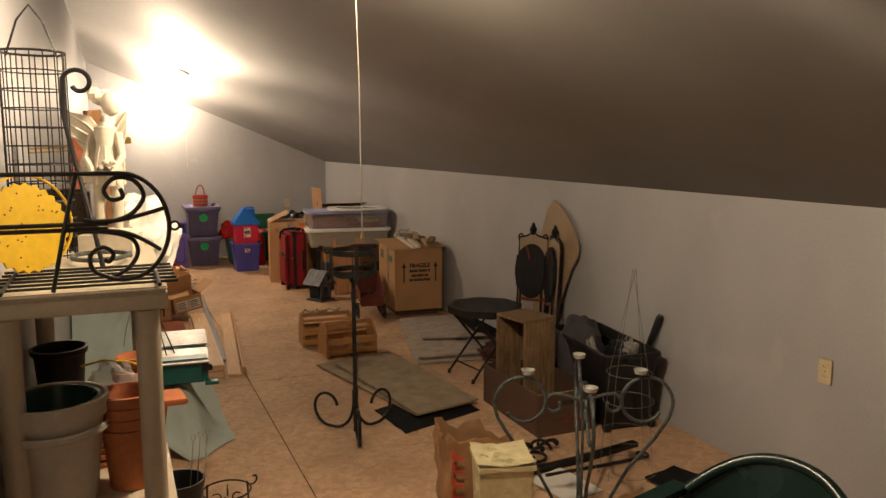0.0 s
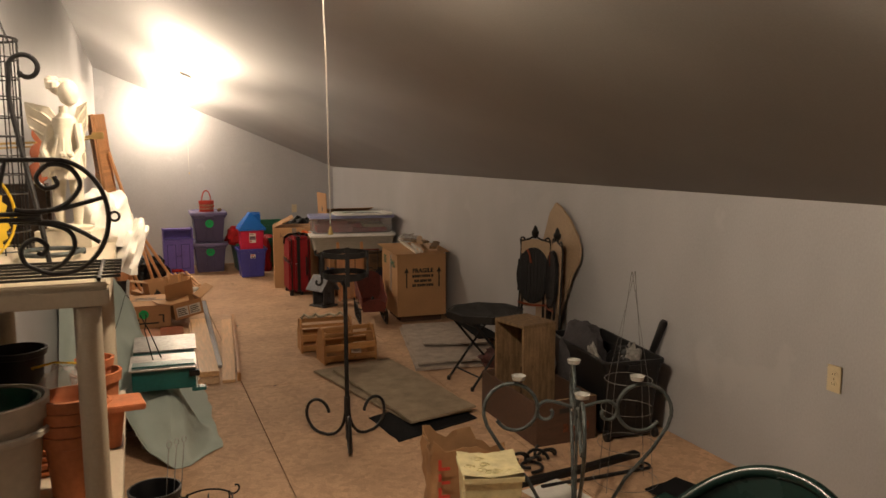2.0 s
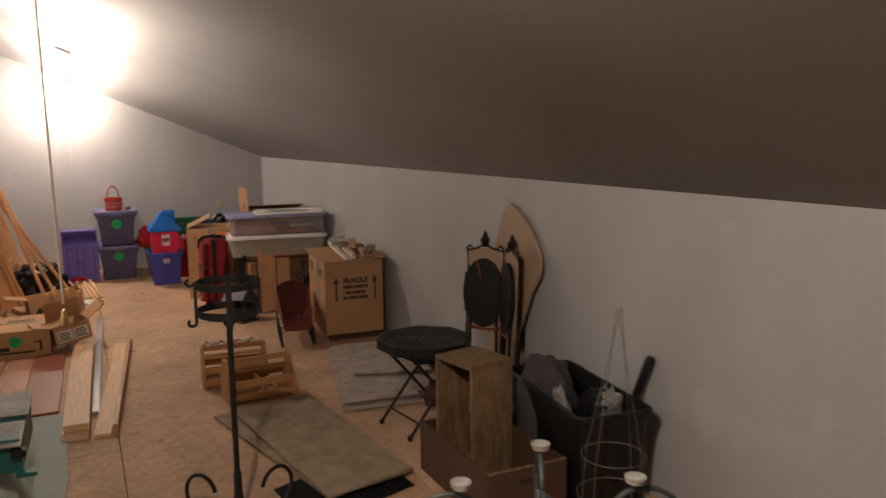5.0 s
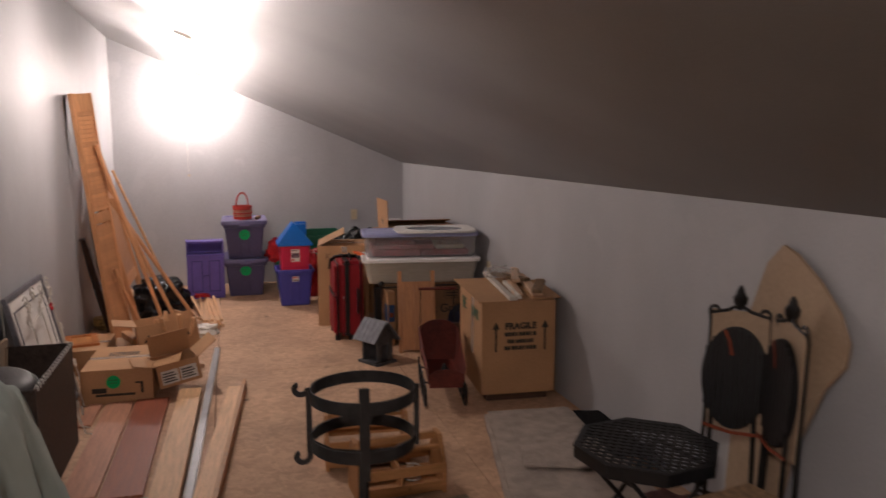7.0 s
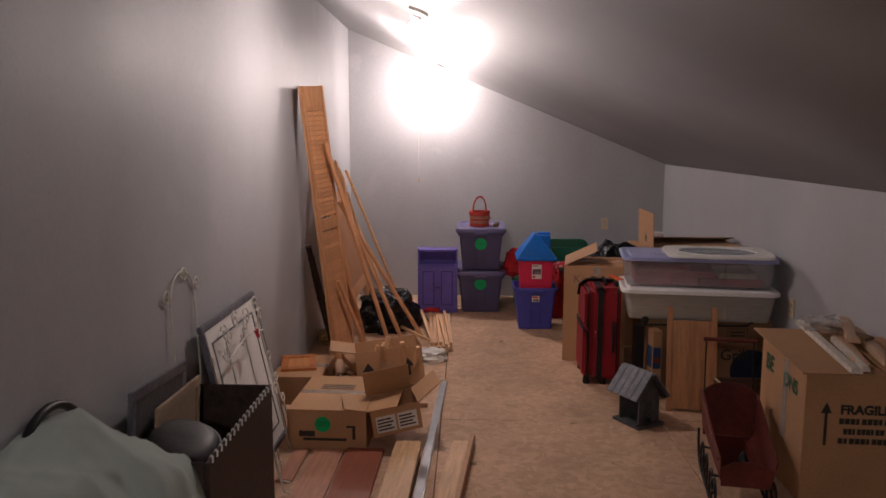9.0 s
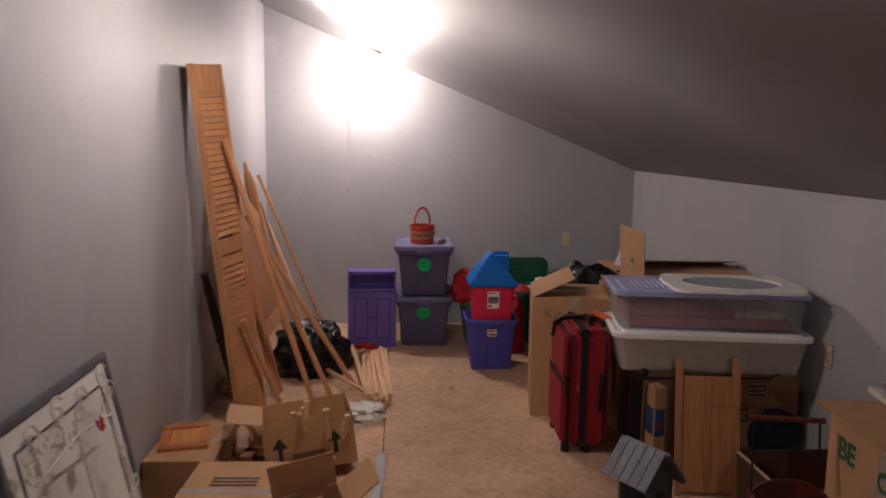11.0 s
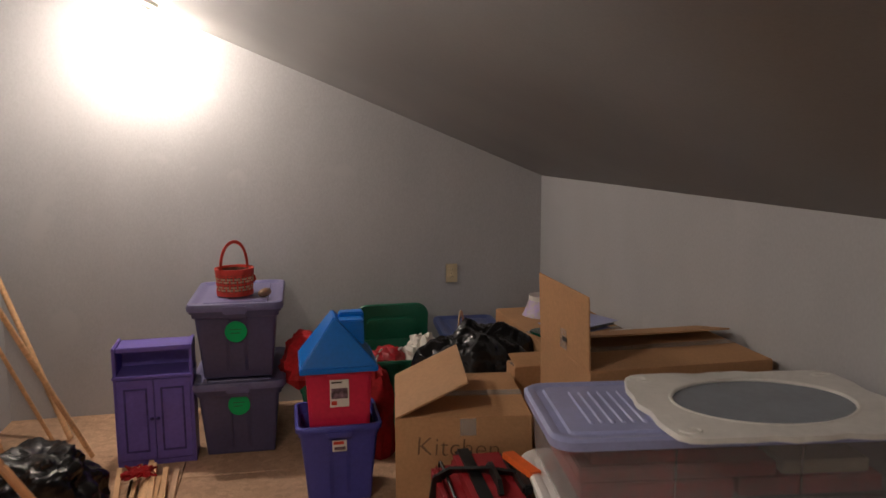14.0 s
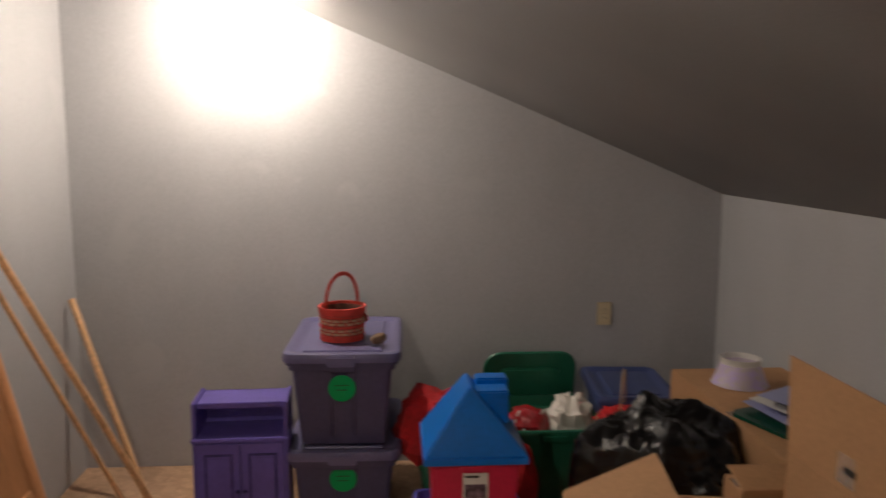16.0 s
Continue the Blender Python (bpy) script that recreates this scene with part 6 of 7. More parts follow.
part("scroll", G().tube(flow([(-0.26, 2.16, 0.150), (-0.22, 2.16, 0.144), (-0.172, 2.16, 0.158), (-0.143, 2.16, 0.195), (-0.160, 2.16, 0.229), (-0.196, 2.16, 0.236), (-0.219, 2.16, 0.212), (-0.206, 2.16, 0.191), (-0.184, 2.16, 0.196), (-0.188, 2.16, 0.214)], 5), 0.0048, 8), IRON, rk)
part("scroll", G().tube(flow([(-0.27, 2.17, 0.126), (-0.215, 2.17, 0.122), (-0.170, 2.17, 0.106), (-0.160, 2.17, 0.075), (-0.182, 2.17, 0.042), (-0.222, 2.17, 0.022)], 5), 0.0046, 8), IRON, rk)
part("eye", G().tube([(-0.084 + 0.009 * math.cos(t), 2.16, 0.132 + 0.009 * math.sin(t)) for t in [i * 0.45 for i in range(14)]], 0.003, 6, True), IRON, rk)
part("upright", G().tube([(-0.325, 2.16, 0.004), (-0.30, 2.16, 0.12), (-0.27, 2.16, 0.245)], 0.0046, 8), IRON, rk)
for k in range(6):
    y = 2.20 + 0.05 * k
    part("floor_bar", G().tube([(-0.445, y, 0.006), (-0.080, y, 0.006)], 0.0032, 8), IRON, rk)
part("floor_bar", G().tube([(-0.42, 2.16, 0.006), (-0.42, 2.46, 0.006)], 0.0045, 8), IRON, rk)
part("floor_bar", G().tube([(-0.12, 2.16, 0.006), (-0.12, 2.46, 0.006)], 0.0045, 8), IRON, rk)
part("tall_scroll", G().tube(flow([(-0.235, 2.46, 0.006), (-0.255, 2.50, 0.12), (-0.285, 2.55, 0.26), (-0.305, 2.56, 0.38), (-0.304, 2.56, 0.44)], 4) + [(x, 2.56, z) for x, z in spiral(-0.268, 0.455, 0.036, 0.016, 165, -150, 20)], 0.006, 8), IRON, rk)
part("coil_base", G().tube([(-0.24 + 0.07 * math.cos(t), 2.60 + 0.09 * math.sin(t), 0.012 + 0.001 * t) for t in [i * 0.35 for i in range(19)]], 0.006, 8), IRON_GREEN, rk)
cg = thing("wire_basket", "tall round black wire basket on the shelf", "basket", pose(-0.378, 2.72, 1.2565))
for i in range(12):
    part("hoop", G().tube(ring_pts(0.078, 0.012 + 0.048 * i, 30), 0.002 if i < 11 else 0.0035, 6, True), IRON, cg)
for i in range(16):
    a = 2 * math.pi * i / 16
    part("upright", G().tube([(0.078 * math.cos(a), 0.078 * math.sin(a), 0.004), (0.078 * math.cos(a), 0.078 * math.sin(a), 0.54)], 0.0018, 6), IRON, cg)
part("handle", G().tube([(-0.06, 0, 0.53), (-0.03, 0.0, 0.62), (0.0, 0.0, 0.66), (0.03, 0.0, 0.62), (0.06, 0, 0.53)], 0.003, 6), IRON, cg)
yd = thing("yellow_tray", "yellow punched metal tray with scalloped edge, leaning", "tray", pose(-0.385, 2.36, 1.375, -8, 0, 38))
edge = [((0.098 + 0.004 * math.cos(26 * t)) * math.cos(t), (0.098 + 0.004 * math.cos(26 * t)) * math.sin(t)) for t in [2 * math.pi * i / 104 for i in range(104)]]
part("disc", G().prism(edge, -0.004, 0.004, UPRIGHT), YELLOW, yd)
random.seed(12)
for k in range(26):
    a, r0 = random.uniform(0, 6.28), 0.088 * math.sqrt(random.random())
    part("hole", G().prism([(r0 * math.cos(a) + 0.0022 * math.cos(t), r0 * math.sin(a) + 0.0022 * math.sin(t)) for t in [i * 1.047 for i in range(6)]], -0.0050, -0.0042, UPRIGHT), INK, yd)
part("hoop", G().tube([(0.02 + 0.108 * math.cos(t), 0.02, 0.012 + 0.108 * math.sin(t)) for t in [2 * math.pi * i / 40 for i in range(40)]], 0.003, 6, True), YELLOW, yd)

# garden fairy figure: one plain mesh
g = G()
g.box(-0.075, -0.055, 0.0, 0.075, 0.055, 0.045)
g.lathe([(0.055, 0.045), (0.06, 0.055), (0.02, 0.062)], 16)
for s in (-1, 1):
    g.tube([(s * 0.022, 0, 0.05), (s * 0.026, -0.005, 0.11), (s * 0.022, 0, 0.20)], [0.010, 0.015, 0.020], 10)
g.lathe([(0.040, 0.185), (0.043, 0.20), (0.037, 0.25), (0.024, 0.295), (0.031, 0.335), (0.030, 0.352), (0.012, 0.366), (0.011, 0.385)], 18)
for k in range(9):
    a = 0.7 * k
    g.tube([(0.022 * math.cos(a), 0.022 * math.sin(a), 0.30), (0.036 * math.cos(a), 0.036 * math.sin(a), 0.24), (0.044 * math.cos(a + 0.1), 0.044 * math.sin(a + 0.1), 0.188)], [0.003, 0.005, 0.006], 6)
g.lathe([(0.004, 0.385), (0.020, 0.395), (0.027, 0.415), (0.025, 0.435), (0.012, 0.452), (0.002, 0.455)], 16, pose(0.012, 0, 0, 6, 3, 0))
for k in range(14):
    a = 2.4 * k
    g.lathe([(0.002, -0.016), (0.014, -0.008), (0.015, 0.006), (0.002, 0.015)], 8, pose(-0.012 + 0.024 * math.cos(a) * (0.5 + 0.5 * (k % 3) / 2), 0.024 * math.sin(a), 0.428 + 0.006 * (k % 5)))
for s, pts in ((1, [(0.034, 0, 0.335), (0.05, -0.02, 0.27), (0.03, -0.05, 0.225)]), (-1, [(-0.034, 0, 0.335), (-0.055, -0.01, 0.265), (-0.02, -0.05, 0.215)])):
    g.tube(pts, [0.013, 0.011, 0.009], 8)
for k in range(9):
    g.lathe([(0.002, -0.009), (0.009, -0.003), (0.009, 0.003), (0.002, 0.009)], 8, pose(0.022 * math.cos(k * 1.7) + 0.012, -0.045, 0.238 + 0.018 * math.sin(k * 2.1)))
for s, tip, low in ((-1, 0.12, 0.085), (1, 0.05, 0.035)):
    wing = [(0.0, 0.31), (s * tip * 0.45, 0.385), (s * tip, 0.40), (s * tip * 0.95, 0.34), (s * tip * 0.62, 0.285), (s * tip * 0.75, 0.25), (s * low, 0.19), (s * low * 0.4, 0.20), (0.0, 0.26)]
    g.prism(wing, 0.035, 0.043, UPRIGHT)
    for q in range(3):
        g.tube([(0, 0.039, 0.29), (s * tip * 0.5, 0.033, 0.30 + 0.03 * q), (s * tip * 0.92, 0.037, 0.33 + 0.03 * q)], 0.004, 6)
fy = part("garden_statue", g, STATUE_W, None, "", bevel=0.0)
fy.matrix_basis = pose(-0.215, 2.86, 1.2565, 0, 0, -18)
tagged(fy, "chipped cream resin winged garden statue on the shelf", "statue")
wb = thing("plastic_bag", "white plastic bag slumped over the shelf end", "bag", pose(-0.155, 3.00, 1.2565, 0, 14, 0))
part("film", lump(0.15, 0.20, 0.15, 31.0, 0.16, 40, 22, 2.6), BAG_WHITE, wb)
part("hanging_end", lump(0.075, 0.13, 0.15, 33.0, 0.2, 30, 18, 2.6), BAG_WHITE, wb, at=pose(0.085, -0.01, -0.075, 0, 8, 0))
bx = thing("leather_case", "dark brown leather case at the back of the shelf", "case", pose(-0.35, 3.0, 1.2565))
part("case", G().box(-0.08, -0.05, 0, 0.08, 0.05, 0.17), mat("brown_leather", (0.045, 0.025, 0.016), 0.5, vary=0.2, scale=12, bump=0.2), bx, bevel=0.01)
gt = thing("red_brown_fan", "red-brown curved wooden ornament behind the statue", "ornament", pose(-0.30, 3.02, 1.45))
part("stem", G().box(-0.01, -0.01, -0.20, 0.01, 0.01, 0.0), WOOD_RED, gt)
for k in range(3):
    part("lobe", G().lathe([(0.002, -0.010), (0.030, -0.006), (0.030, 0.006), (0.002, 0.010)], 18, pose(0.008 * k, 0, 0.01 + 0.055 * k, 90)), WOOD_RED, gt)
rod = thing("wall_bracket", "thin bronze bracket arm with clip fixed to the wall", "bracket", pose(0, 0, 0))
part("arm", G().tube([(XL, 3.45, 1.545), (-0.30, 3.45, 1.552), (-0.16, 3.45, 1.575)], 0.004, 8), BRASS, rod)
part("arm", G().tube([(XL, 3.45, 1.530), (-0.30, 3.45, 1.540), (-0.16, 3.45, 1.568)], 0.003, 8), BRASS, rod)
part("clip", G().box(-0.175, 3.44, 1.562, -0.135, 3.46, 1.586), BRASS, rod, bevel=0.003)

# ---- along the tall wall, on the floor ----
bp = pot("flower_pot", "dark glazed pot on the floor holding garden pins", pose(-0.03, 3.42, 0.0), 0.095, 0.27, BLACK_PL, 0.03)
for k in range(3):
    pn = thing("garden_pin", "thin wire plant pin with looped top in the pot", "plant pin", pose(-0.01 + 0.028 * k, 3.44 + 0.02 * k, 0.012, 6, 5, 0), "garden pins")
    part("stem", G().tube([(0, 0, 0), (0, 0, 0.42)], 0.0018, 6), WIRE, pn)
    part("loop", G().tube([(0.008 * math.cos(t), 0, 0.432 + 0.013 * math.sin(t)) for t in [i * 0.45 for i in range(14)]], 0.0016, 6, True), WIRE, pn)
ws = thing("scroll_stand", "low black wire stand with scrolled ends on the floor", "plant stand", pose(0.17, 3.62, 0.0))
part("hoop", G().tube(ring_pts(0.10, 0.10, 30), 0.004, 8, True), IRON, ws)
for k in range(3):
    a = 20 + 120 * k
    part("leg", G().tube([(u, 0, w) for u, w in spiral(0.125, 0.115, 0.010, 0.030, 460, 190, 18)] + [(0.098, 0, 0.08), (0.10, 0, 0.003)], 0.004, 8, m=pose(0, 0, 0, 0, 0, a)), IRON, ws)
    part("scroll", G().tube([(u, 0, w) for u, w in spiral(0.05, 0.07, 0.030, 0.008, 60, 420, 18)], 0.003, 6, m=pose(0, 0, 0, 0, 0, a + 60)), IRON, ws)

# draped cloth
dr = thing("drop_cloth", "pale green drop cloth draped over stored things", "cloth", pose(0, 0, 0))
def drape(u, v):
    x = -0.455 + 0.765 * u
    lift = min(1.0, max(0.0, (0.07 - x) / 0.26))
    hem = 4.19 + 0.22 * max(0.0, (x - 0.139) / 0.17) + 0.05 * math.sin(9 * x) + 0.30 * lift
    y = hem + (6.05 - hem) * v
    ridge = 0.30 + 0.47 * min(1.0, max(0.0, (y - 4.62) / 0.60)) ** 1.2
    if y > 5.75:
        ridge -= (y - 5.75) * 0.75
    reach = 0.20 - 0.24 * min(1, max(0, (y - 4.7) / 0.6))
    fall = min(1.0, max(0.0, (x - reach + 0.16) / (0.26 - 0.06 * min(1, max(0, y - 4.8)))))
    drop = (1 - fall * fall * (3 - 2 * fall))
    front = min(1.0, max(0.0, (y - hem) / 0.30))
    front = front * front * (3 - 2 * front)
    front += (1 - front) * 0.85 * lift
    z = ridge * drop * front
    z += 0.15 * math.exp(-((x + 0.46) ** 2 / 0.03 + (y - 5.12) ** 2 / 0.035)) * front
    z += 0.06 * math.exp(-(((x + 0.36) ** 2 + (y - 5.74) ** 2) ** 0.5) / 0.10)
    if y > 5.45:
        tent = 0.86 - 0.95 * (x + 0.40) - 0.4 * abs(y - 5.74)
        k = min(1.0, (y - 5.45) / 0.2)
        z = z * (1 - k) + min(z, tent) * k
    warp = noise.noise(Vector((x * 2.5, y * 2.5, 1)))
    s1 = abs(math.sin(6.5 * y + 4.0 * x + 2.2 * warp))
    s2 = abs(math.sin(8.0 * x - 6.0 * y + 2.5 * noise.noise(Vector((x * 3, y * 3, 7)))))
    fold = 0.055 * (0.45 - s1) * (0.4 + 0.6 * fall) + 0.040 * (0.4 - s2 ** 0.7)
    fold += 0.05 * (0.22 - abs(noise.noise(Vector((x * 6 + y * 3, y * 4 - x * 4, 9))))) + 0.014 * (0.2 - abs(noise.noise(Vector((x * 17, y * 15, 3)))))
    amp = 0.45 + 0.55 * min(1, 4 * drop * (1 - drop) + 0.3)
    z += 0.085 * (0.6 - abs(math.sin(17 * x + 4 * y + 2.5 * warp))) * 4 * front * (1 - front) * (1 - fall)
    side = 0.035 * math.sin(17 * y + 3 * warp) * fall
    return (x + side * min(1.0, z * 8) + 0.022 * noise.noise(Vector((y * 5, 2, 0))) * u, y, max(0.006, z + fold * amp * min(1, z * 6) + 0.008))
part("fabric", G().grid(drape, 70, 150), DRAPE, dr, solid=0.003)
wf = thing("wire_hoop", "thin dark bent wire lying on the drop cloth", "wire", pose(0, 0, 0))
bend = []
def on_cloth(x, y):
    u = (x + 0.455) / 0.765
    hem = 4.19 + 0.22 * max(0.0, (x - 0.139) / 0.17) + 0.05 * math.sin(9 * x) + 0.30 * min(1.0, max(0.0, (0.07 - x) / 0.26))
    return drape(u, (y - hem) / (6.05 - hem))
for (xa, ya), (xb, yb) in (((-0.20, 4.86), (-0.12, 5.19)), ((-0.12, 5.19), (-0.06, 5.29)), ((-0.06, 5.29), (0.09, 4.86))):
    bend += [(p[0], p[1], p[2] + 0.008) for p in (on_cloth(xa + (xb - xa) * i / 10, ya + (yb - ya) * i / 10) for i in range(11))]
part("wire", G().tube(bend, 0.0016, 6), IRON, wf)
bx = thing("storage_box", "box hidden under the drop cloth, plain wood", "box", pose(-0.45, 5.0, 0.0))
part("body", G().box(0, 0, 0, 0.18, 0.8, 0.30), WOOD_OLD, bx, bevel=0.004)
bx = thing("low_bench", "dark wooden bench under the drop cloth hem", "bench", pose(-0.44, 4.56, 0.0))
part("top", G().box(0.0, 0.0, 0.20, 0.40, 0.42, 0.225), WOOD_DK, bx, bevel=0.003)
for x in (0.0, 0.365):
    for y in (0.0, 0.385):
        part("leg", G().box(x, y, 0.0, x + 0.035, y + 0.035, 0.1995), WOOD_DK, bx, bevel=0.002)
part("stretcher", G().box(0.0355, 0.008, 0.07, 0.3645, 0.026, 0.105), WOOD_DK, bx, bevel=0.002)
bl = thing("chair_back", "dark rounded chair back showing over the cloth", "chair", pose(-0.437, 5.72, 0.0, 0, 0, 90))
part("backrest", G().tube([(-0.20, 0, 0.0), (-0.19, 0, 0.62)] + [(0.19 * math.cos(math.pi * (1 - i / 14)), 0, 0.62 + 0.205 * math.sin(math.pi * i / 14)) for i in range(1, 15)] + [(0.19, 0, 0.0)], 0.013, 10), BLACK_PL, bl)
te = thing("bird_feeder", "teal metal feeder box with two tin lids, on the cloth", "bird feeder", pose(0.055, 4.62, 0.345, 4, 0, -3))
part("body", G().box(-0.15, -0.17, 0.0, 0.15, 0.20, 0.13), TEAL, te, bevel=0.004)
part("lid", G().box(-0.16, -0.19, 0.132, 0.155, 0.0, 0.138, pose(0, 0, 0, 5)), TIN, te, "dull tin lid")
part("lid", G().box(-0.15, 0.05, 0.132, 0.16, 0.24, 0.138, pose(0, 0, 0, 7)), TIN, te, "dull tin lid")
part("bracket", G().box(0.12, -0.20, 0.07, 0.17, -0.168, 0.10), IRON, te, bevel=0.003)
part("bracket", G().box(0.13, -0.21, -0.005, 0.20, -0.168, 0.012), TEAL, te, bevel=0.003)
part("wire_legs", G().tube([(-0.05, -0.10, 0.14), (-0.08, -0.12, 0.30), (-0.07, -0.10, 0.38)], 0.003, 6).tube([(-0.01, -0.08, 0.14), (-0.06, -0.12, 0.30), (-0.10, -0.10, 0.38)], 0.003, 6), IRON, te)

# hamper
hp = thing("hamper", "dark brown open hamper with white lacing along its rim", "hamper", pose(0, 0, 0))
hx0, hx1, hy0, hy1, hh = -0.455, -0.122, 6.04, 6.82, 0.53
part("side", G().box(hx1 - 0.012, hy0, 0, hx1, hy1, hh), HAMPER, hp, bevel=0.003)
part("side", G().box(hx0, hy0, 0, hx0 + 0.012, hy1, hh), HAMPER, hp, bevel=0.003)
part("end", G().box(hx0 + 0.0125, hy0, 0, hx1 - 0.0125, hy0 + 0.012, hh), HAMPER, hp, bevel=0.003)
part("end", G().box(hx0 + 0.0125, hy1 - 0.012, 0, hx1 - 0.0125, hy1, hh), HAMPER, hp, bevel=0.003)
part("bottom", G().box(hx0 + 0.0125, hy0 + 0.0125, 0.004, hx1 - 0.0125, hy1 - 0.0125, 0.014), HAMPER, hp)
for k in range(17):
    y = hy0 + 0.03 + 0.0455 * k
    part("lace", G().tube([(hx1 + 0.003, y, hh - 0.012), (hx1 + 0.002, y + 0.008, hh + 0.004), (hx1 - 0.008, y + 0.018, hh + 0.005), (hx1 - 0.015, y + 0.026, hh - 0.010)], 0.0038, 6), PAPER, hp)
dm = thing("round_tin", "grey round tin lid lying in the hamper", "tin", pose(-0.285, 6.235, 0.505, 14, 12, 0))
part("disc", G().lathe([(0.002, 0.03), (0.09, 0.035), (0.12, 0.02), (0.13, 0.0), (0.125, -0.05), (0.002, -0.05)], 32, caps=False), mat("grey_enamel", (0.06, 0.055, 0.055), 0.45, vary=0.2, scale=10), dm)
part("edge", G().tube(ring_pts(0.131, 0.0, 36), 0.007, 8, True), BLACK_PL, dm)
for k, (x, y, lean, yaw, wm) in enumerate(((-0.440, 6.22, 0, 0, SILVER), (-0.415, 6.36, 0, 3, MDF))):
    fr = thing("picture_frame", "wooden picture frame standing in the hamper" if k else "grey picture frame standing in the hamper", "picture frame", pose(x, y, 0.02 if k else 0.055, -4, 3, yaw), "frames in the hamper")
    ft = 0.56 if k else 0.63
    part("frame", G().box(0, -0.15, ft, 0.015, 0.34, ft + 0.04).box(0, 0.30, 0.0, 0.015, 0.34, ft - 0.0005).box(0, -0.15, 0.0, 0.015, -0.11, ft - 0.0005), wm, fr, bevel=0.003)
    part("picture", G().box(0.004, -0.11, 0.0, 0.009, 0.30, ft), MDF if k else mat("grey_print", (0.10, 0.095, 0.10), 0.5, vary=0.3, scale=6), fr)

# framed panel with wire flowers, on the wall behind the hamper
fp = thing("framed_panel", "white framed panel with silver edge leaning on the wall", "framed panel", pose(-0.272, 6.835, 0.0, 0, -12, 0))
W, H = 0.78, 0.78
part("panel", G().box(0, 0.03, 0.03, 0.012, W - 0.03, H - 0.03), WHITE_PT, fp)
part("frame", G().box(-0.004, 0, 0, 0.020, W, 0.03).box(-0.004, 0, H - 0.03, 0.020, W, H).box(-0.004, 0, 0.0302, 0.020, 0.03, H - 0.0302).box(-0.004, W - 0.03, 0.0302, 0.020, W, H - 0.0302), SILVER, fp, "silver grey frame", bevel=0.004)
part("inner_moulding", G().box(0.012, 0.09, 0.09, 0.016, W - 0.09, 0.097).box(0.012, 0.09, H - 0.097, 0.016, W - 0.09, H - 0.09).box(0.012, 0.09, 0.0972, 0.016, 0.097, H - 0.0972).box(0.012, W - 0.097, 0.0972, 0.016, W - 0.09, H - 0.0972), SILVER, fp)
fw = thing("wire_flower_rack", "white wire rack with scrolls and a small red flower", "wire rack", pose(-0.217, 6.84, 0.0, 0, -12, 0))
for k in range(4):
    part("scroll", G().tube([(0.034, 0.06 + 0.16 * k + (u if k % 2 else -u), w) for u, w in spiral(0.0, 0.735 + 0.02 * (k % 2), 0.045, 0.008, 30, 500, 22)], 0.004, 6), WHITE_WIRE, fw)
    part("scroll", G().tube([(0.034, 0.52 + 0.03 * k, w - 0.12 * k) for w in (0.60, 0.52)] + [(0.036, 0.52 + 0.03 * k + u, w) for u, w in spiral(0.03, 0.50 - 0.12 * k, 0.030, 0.006, 180, 560, 18)], 0.004, 6), WHITE_WIRE, fw)
for y in (0.06, 0.30, 0.54):
    part("upright", G().tube([(0.03, y, 0.0), (0.03, y, 0.70)], 0.0035, 6), WHITE_WIRE, fw)
    part("scroll", G().tube([(0.032, y + u, w) for u, w in spiral(0.04, 0.70, 0.035, 0.008, 0, 420, 20)], 0.0035, 6), WHITE_WIRE, fw)
    part("scroll", G().tube([(0.032, y - u, w) for u, w in spiral(0.04, 0.66, 0.035, 0.008, 0, -420, 20)], 0.0035, 6), WHITE_WIRE, fw)
    part("scroll", G().tube([(0.032, y + u, w) for u, w in spiral(0.0, 0.32, 0.04, 0.008, 0, 420, 20)], 0.0035, 6), WHITE_WIRE, fw)
part("cross_wire", G().tube([(0.03, 0.02, 0.62), (0.04, 0.3, 0.66), (0.03, 0.58, 0.62)], 0.0035, 6), WHITE_WIRE, fw)
part("cross_wire", G().tube([(0.03, 0.02, 0.32), (0.03, 0.58, 0.32)], 0.0035, 6), WHITE_WIRE, fw)
for k in range(8):
    part("flower", G().lathe([(0.002, 0), (0.010, 0.004), (0.002, 0.009)], 8, pose(0.05 + 0.004 * (k % 3), 0.40 + 0.016 * math.cos(k * 0.8), 0.64 + 0.016 * math.sin(k * 0.8), 0, 60, 0)), CLOTH_RED, fw, "dark red flower")
w2 = thing("wire_arch", "pale wire trellis with curled top against the wall", "trellis", pose(-0.425, 6.62, 0.10, 0, -2, 0))
for y in (0.0, 0.26):
    part("upright", G().tube([(0, y, 0.0), (0, y, 0.80)], 0.0042, 6), WHITE_WIRE, w2)
part("arch", G().tube([(0, 0.13 - 0.13 * math.cos(t), 0.80 + 0.12 * math.sin(t)) for t in [math.pi * i / 16 for i in range(17)]], 0.0042, 6), WHITE_WIRE, w2)
for y, s in ((0.0, -1), (0.26, 1), (0.13, 1)):
    part("scroll", G().tube([(0, y + s * u, w) for u, w in spiral(0.03, 0.84 + (0.06 if y == 0.13 else 0), 0.035, 0.008, 180, -240, 18)], 0.0042, 6), WHITE_WIRE, w2)

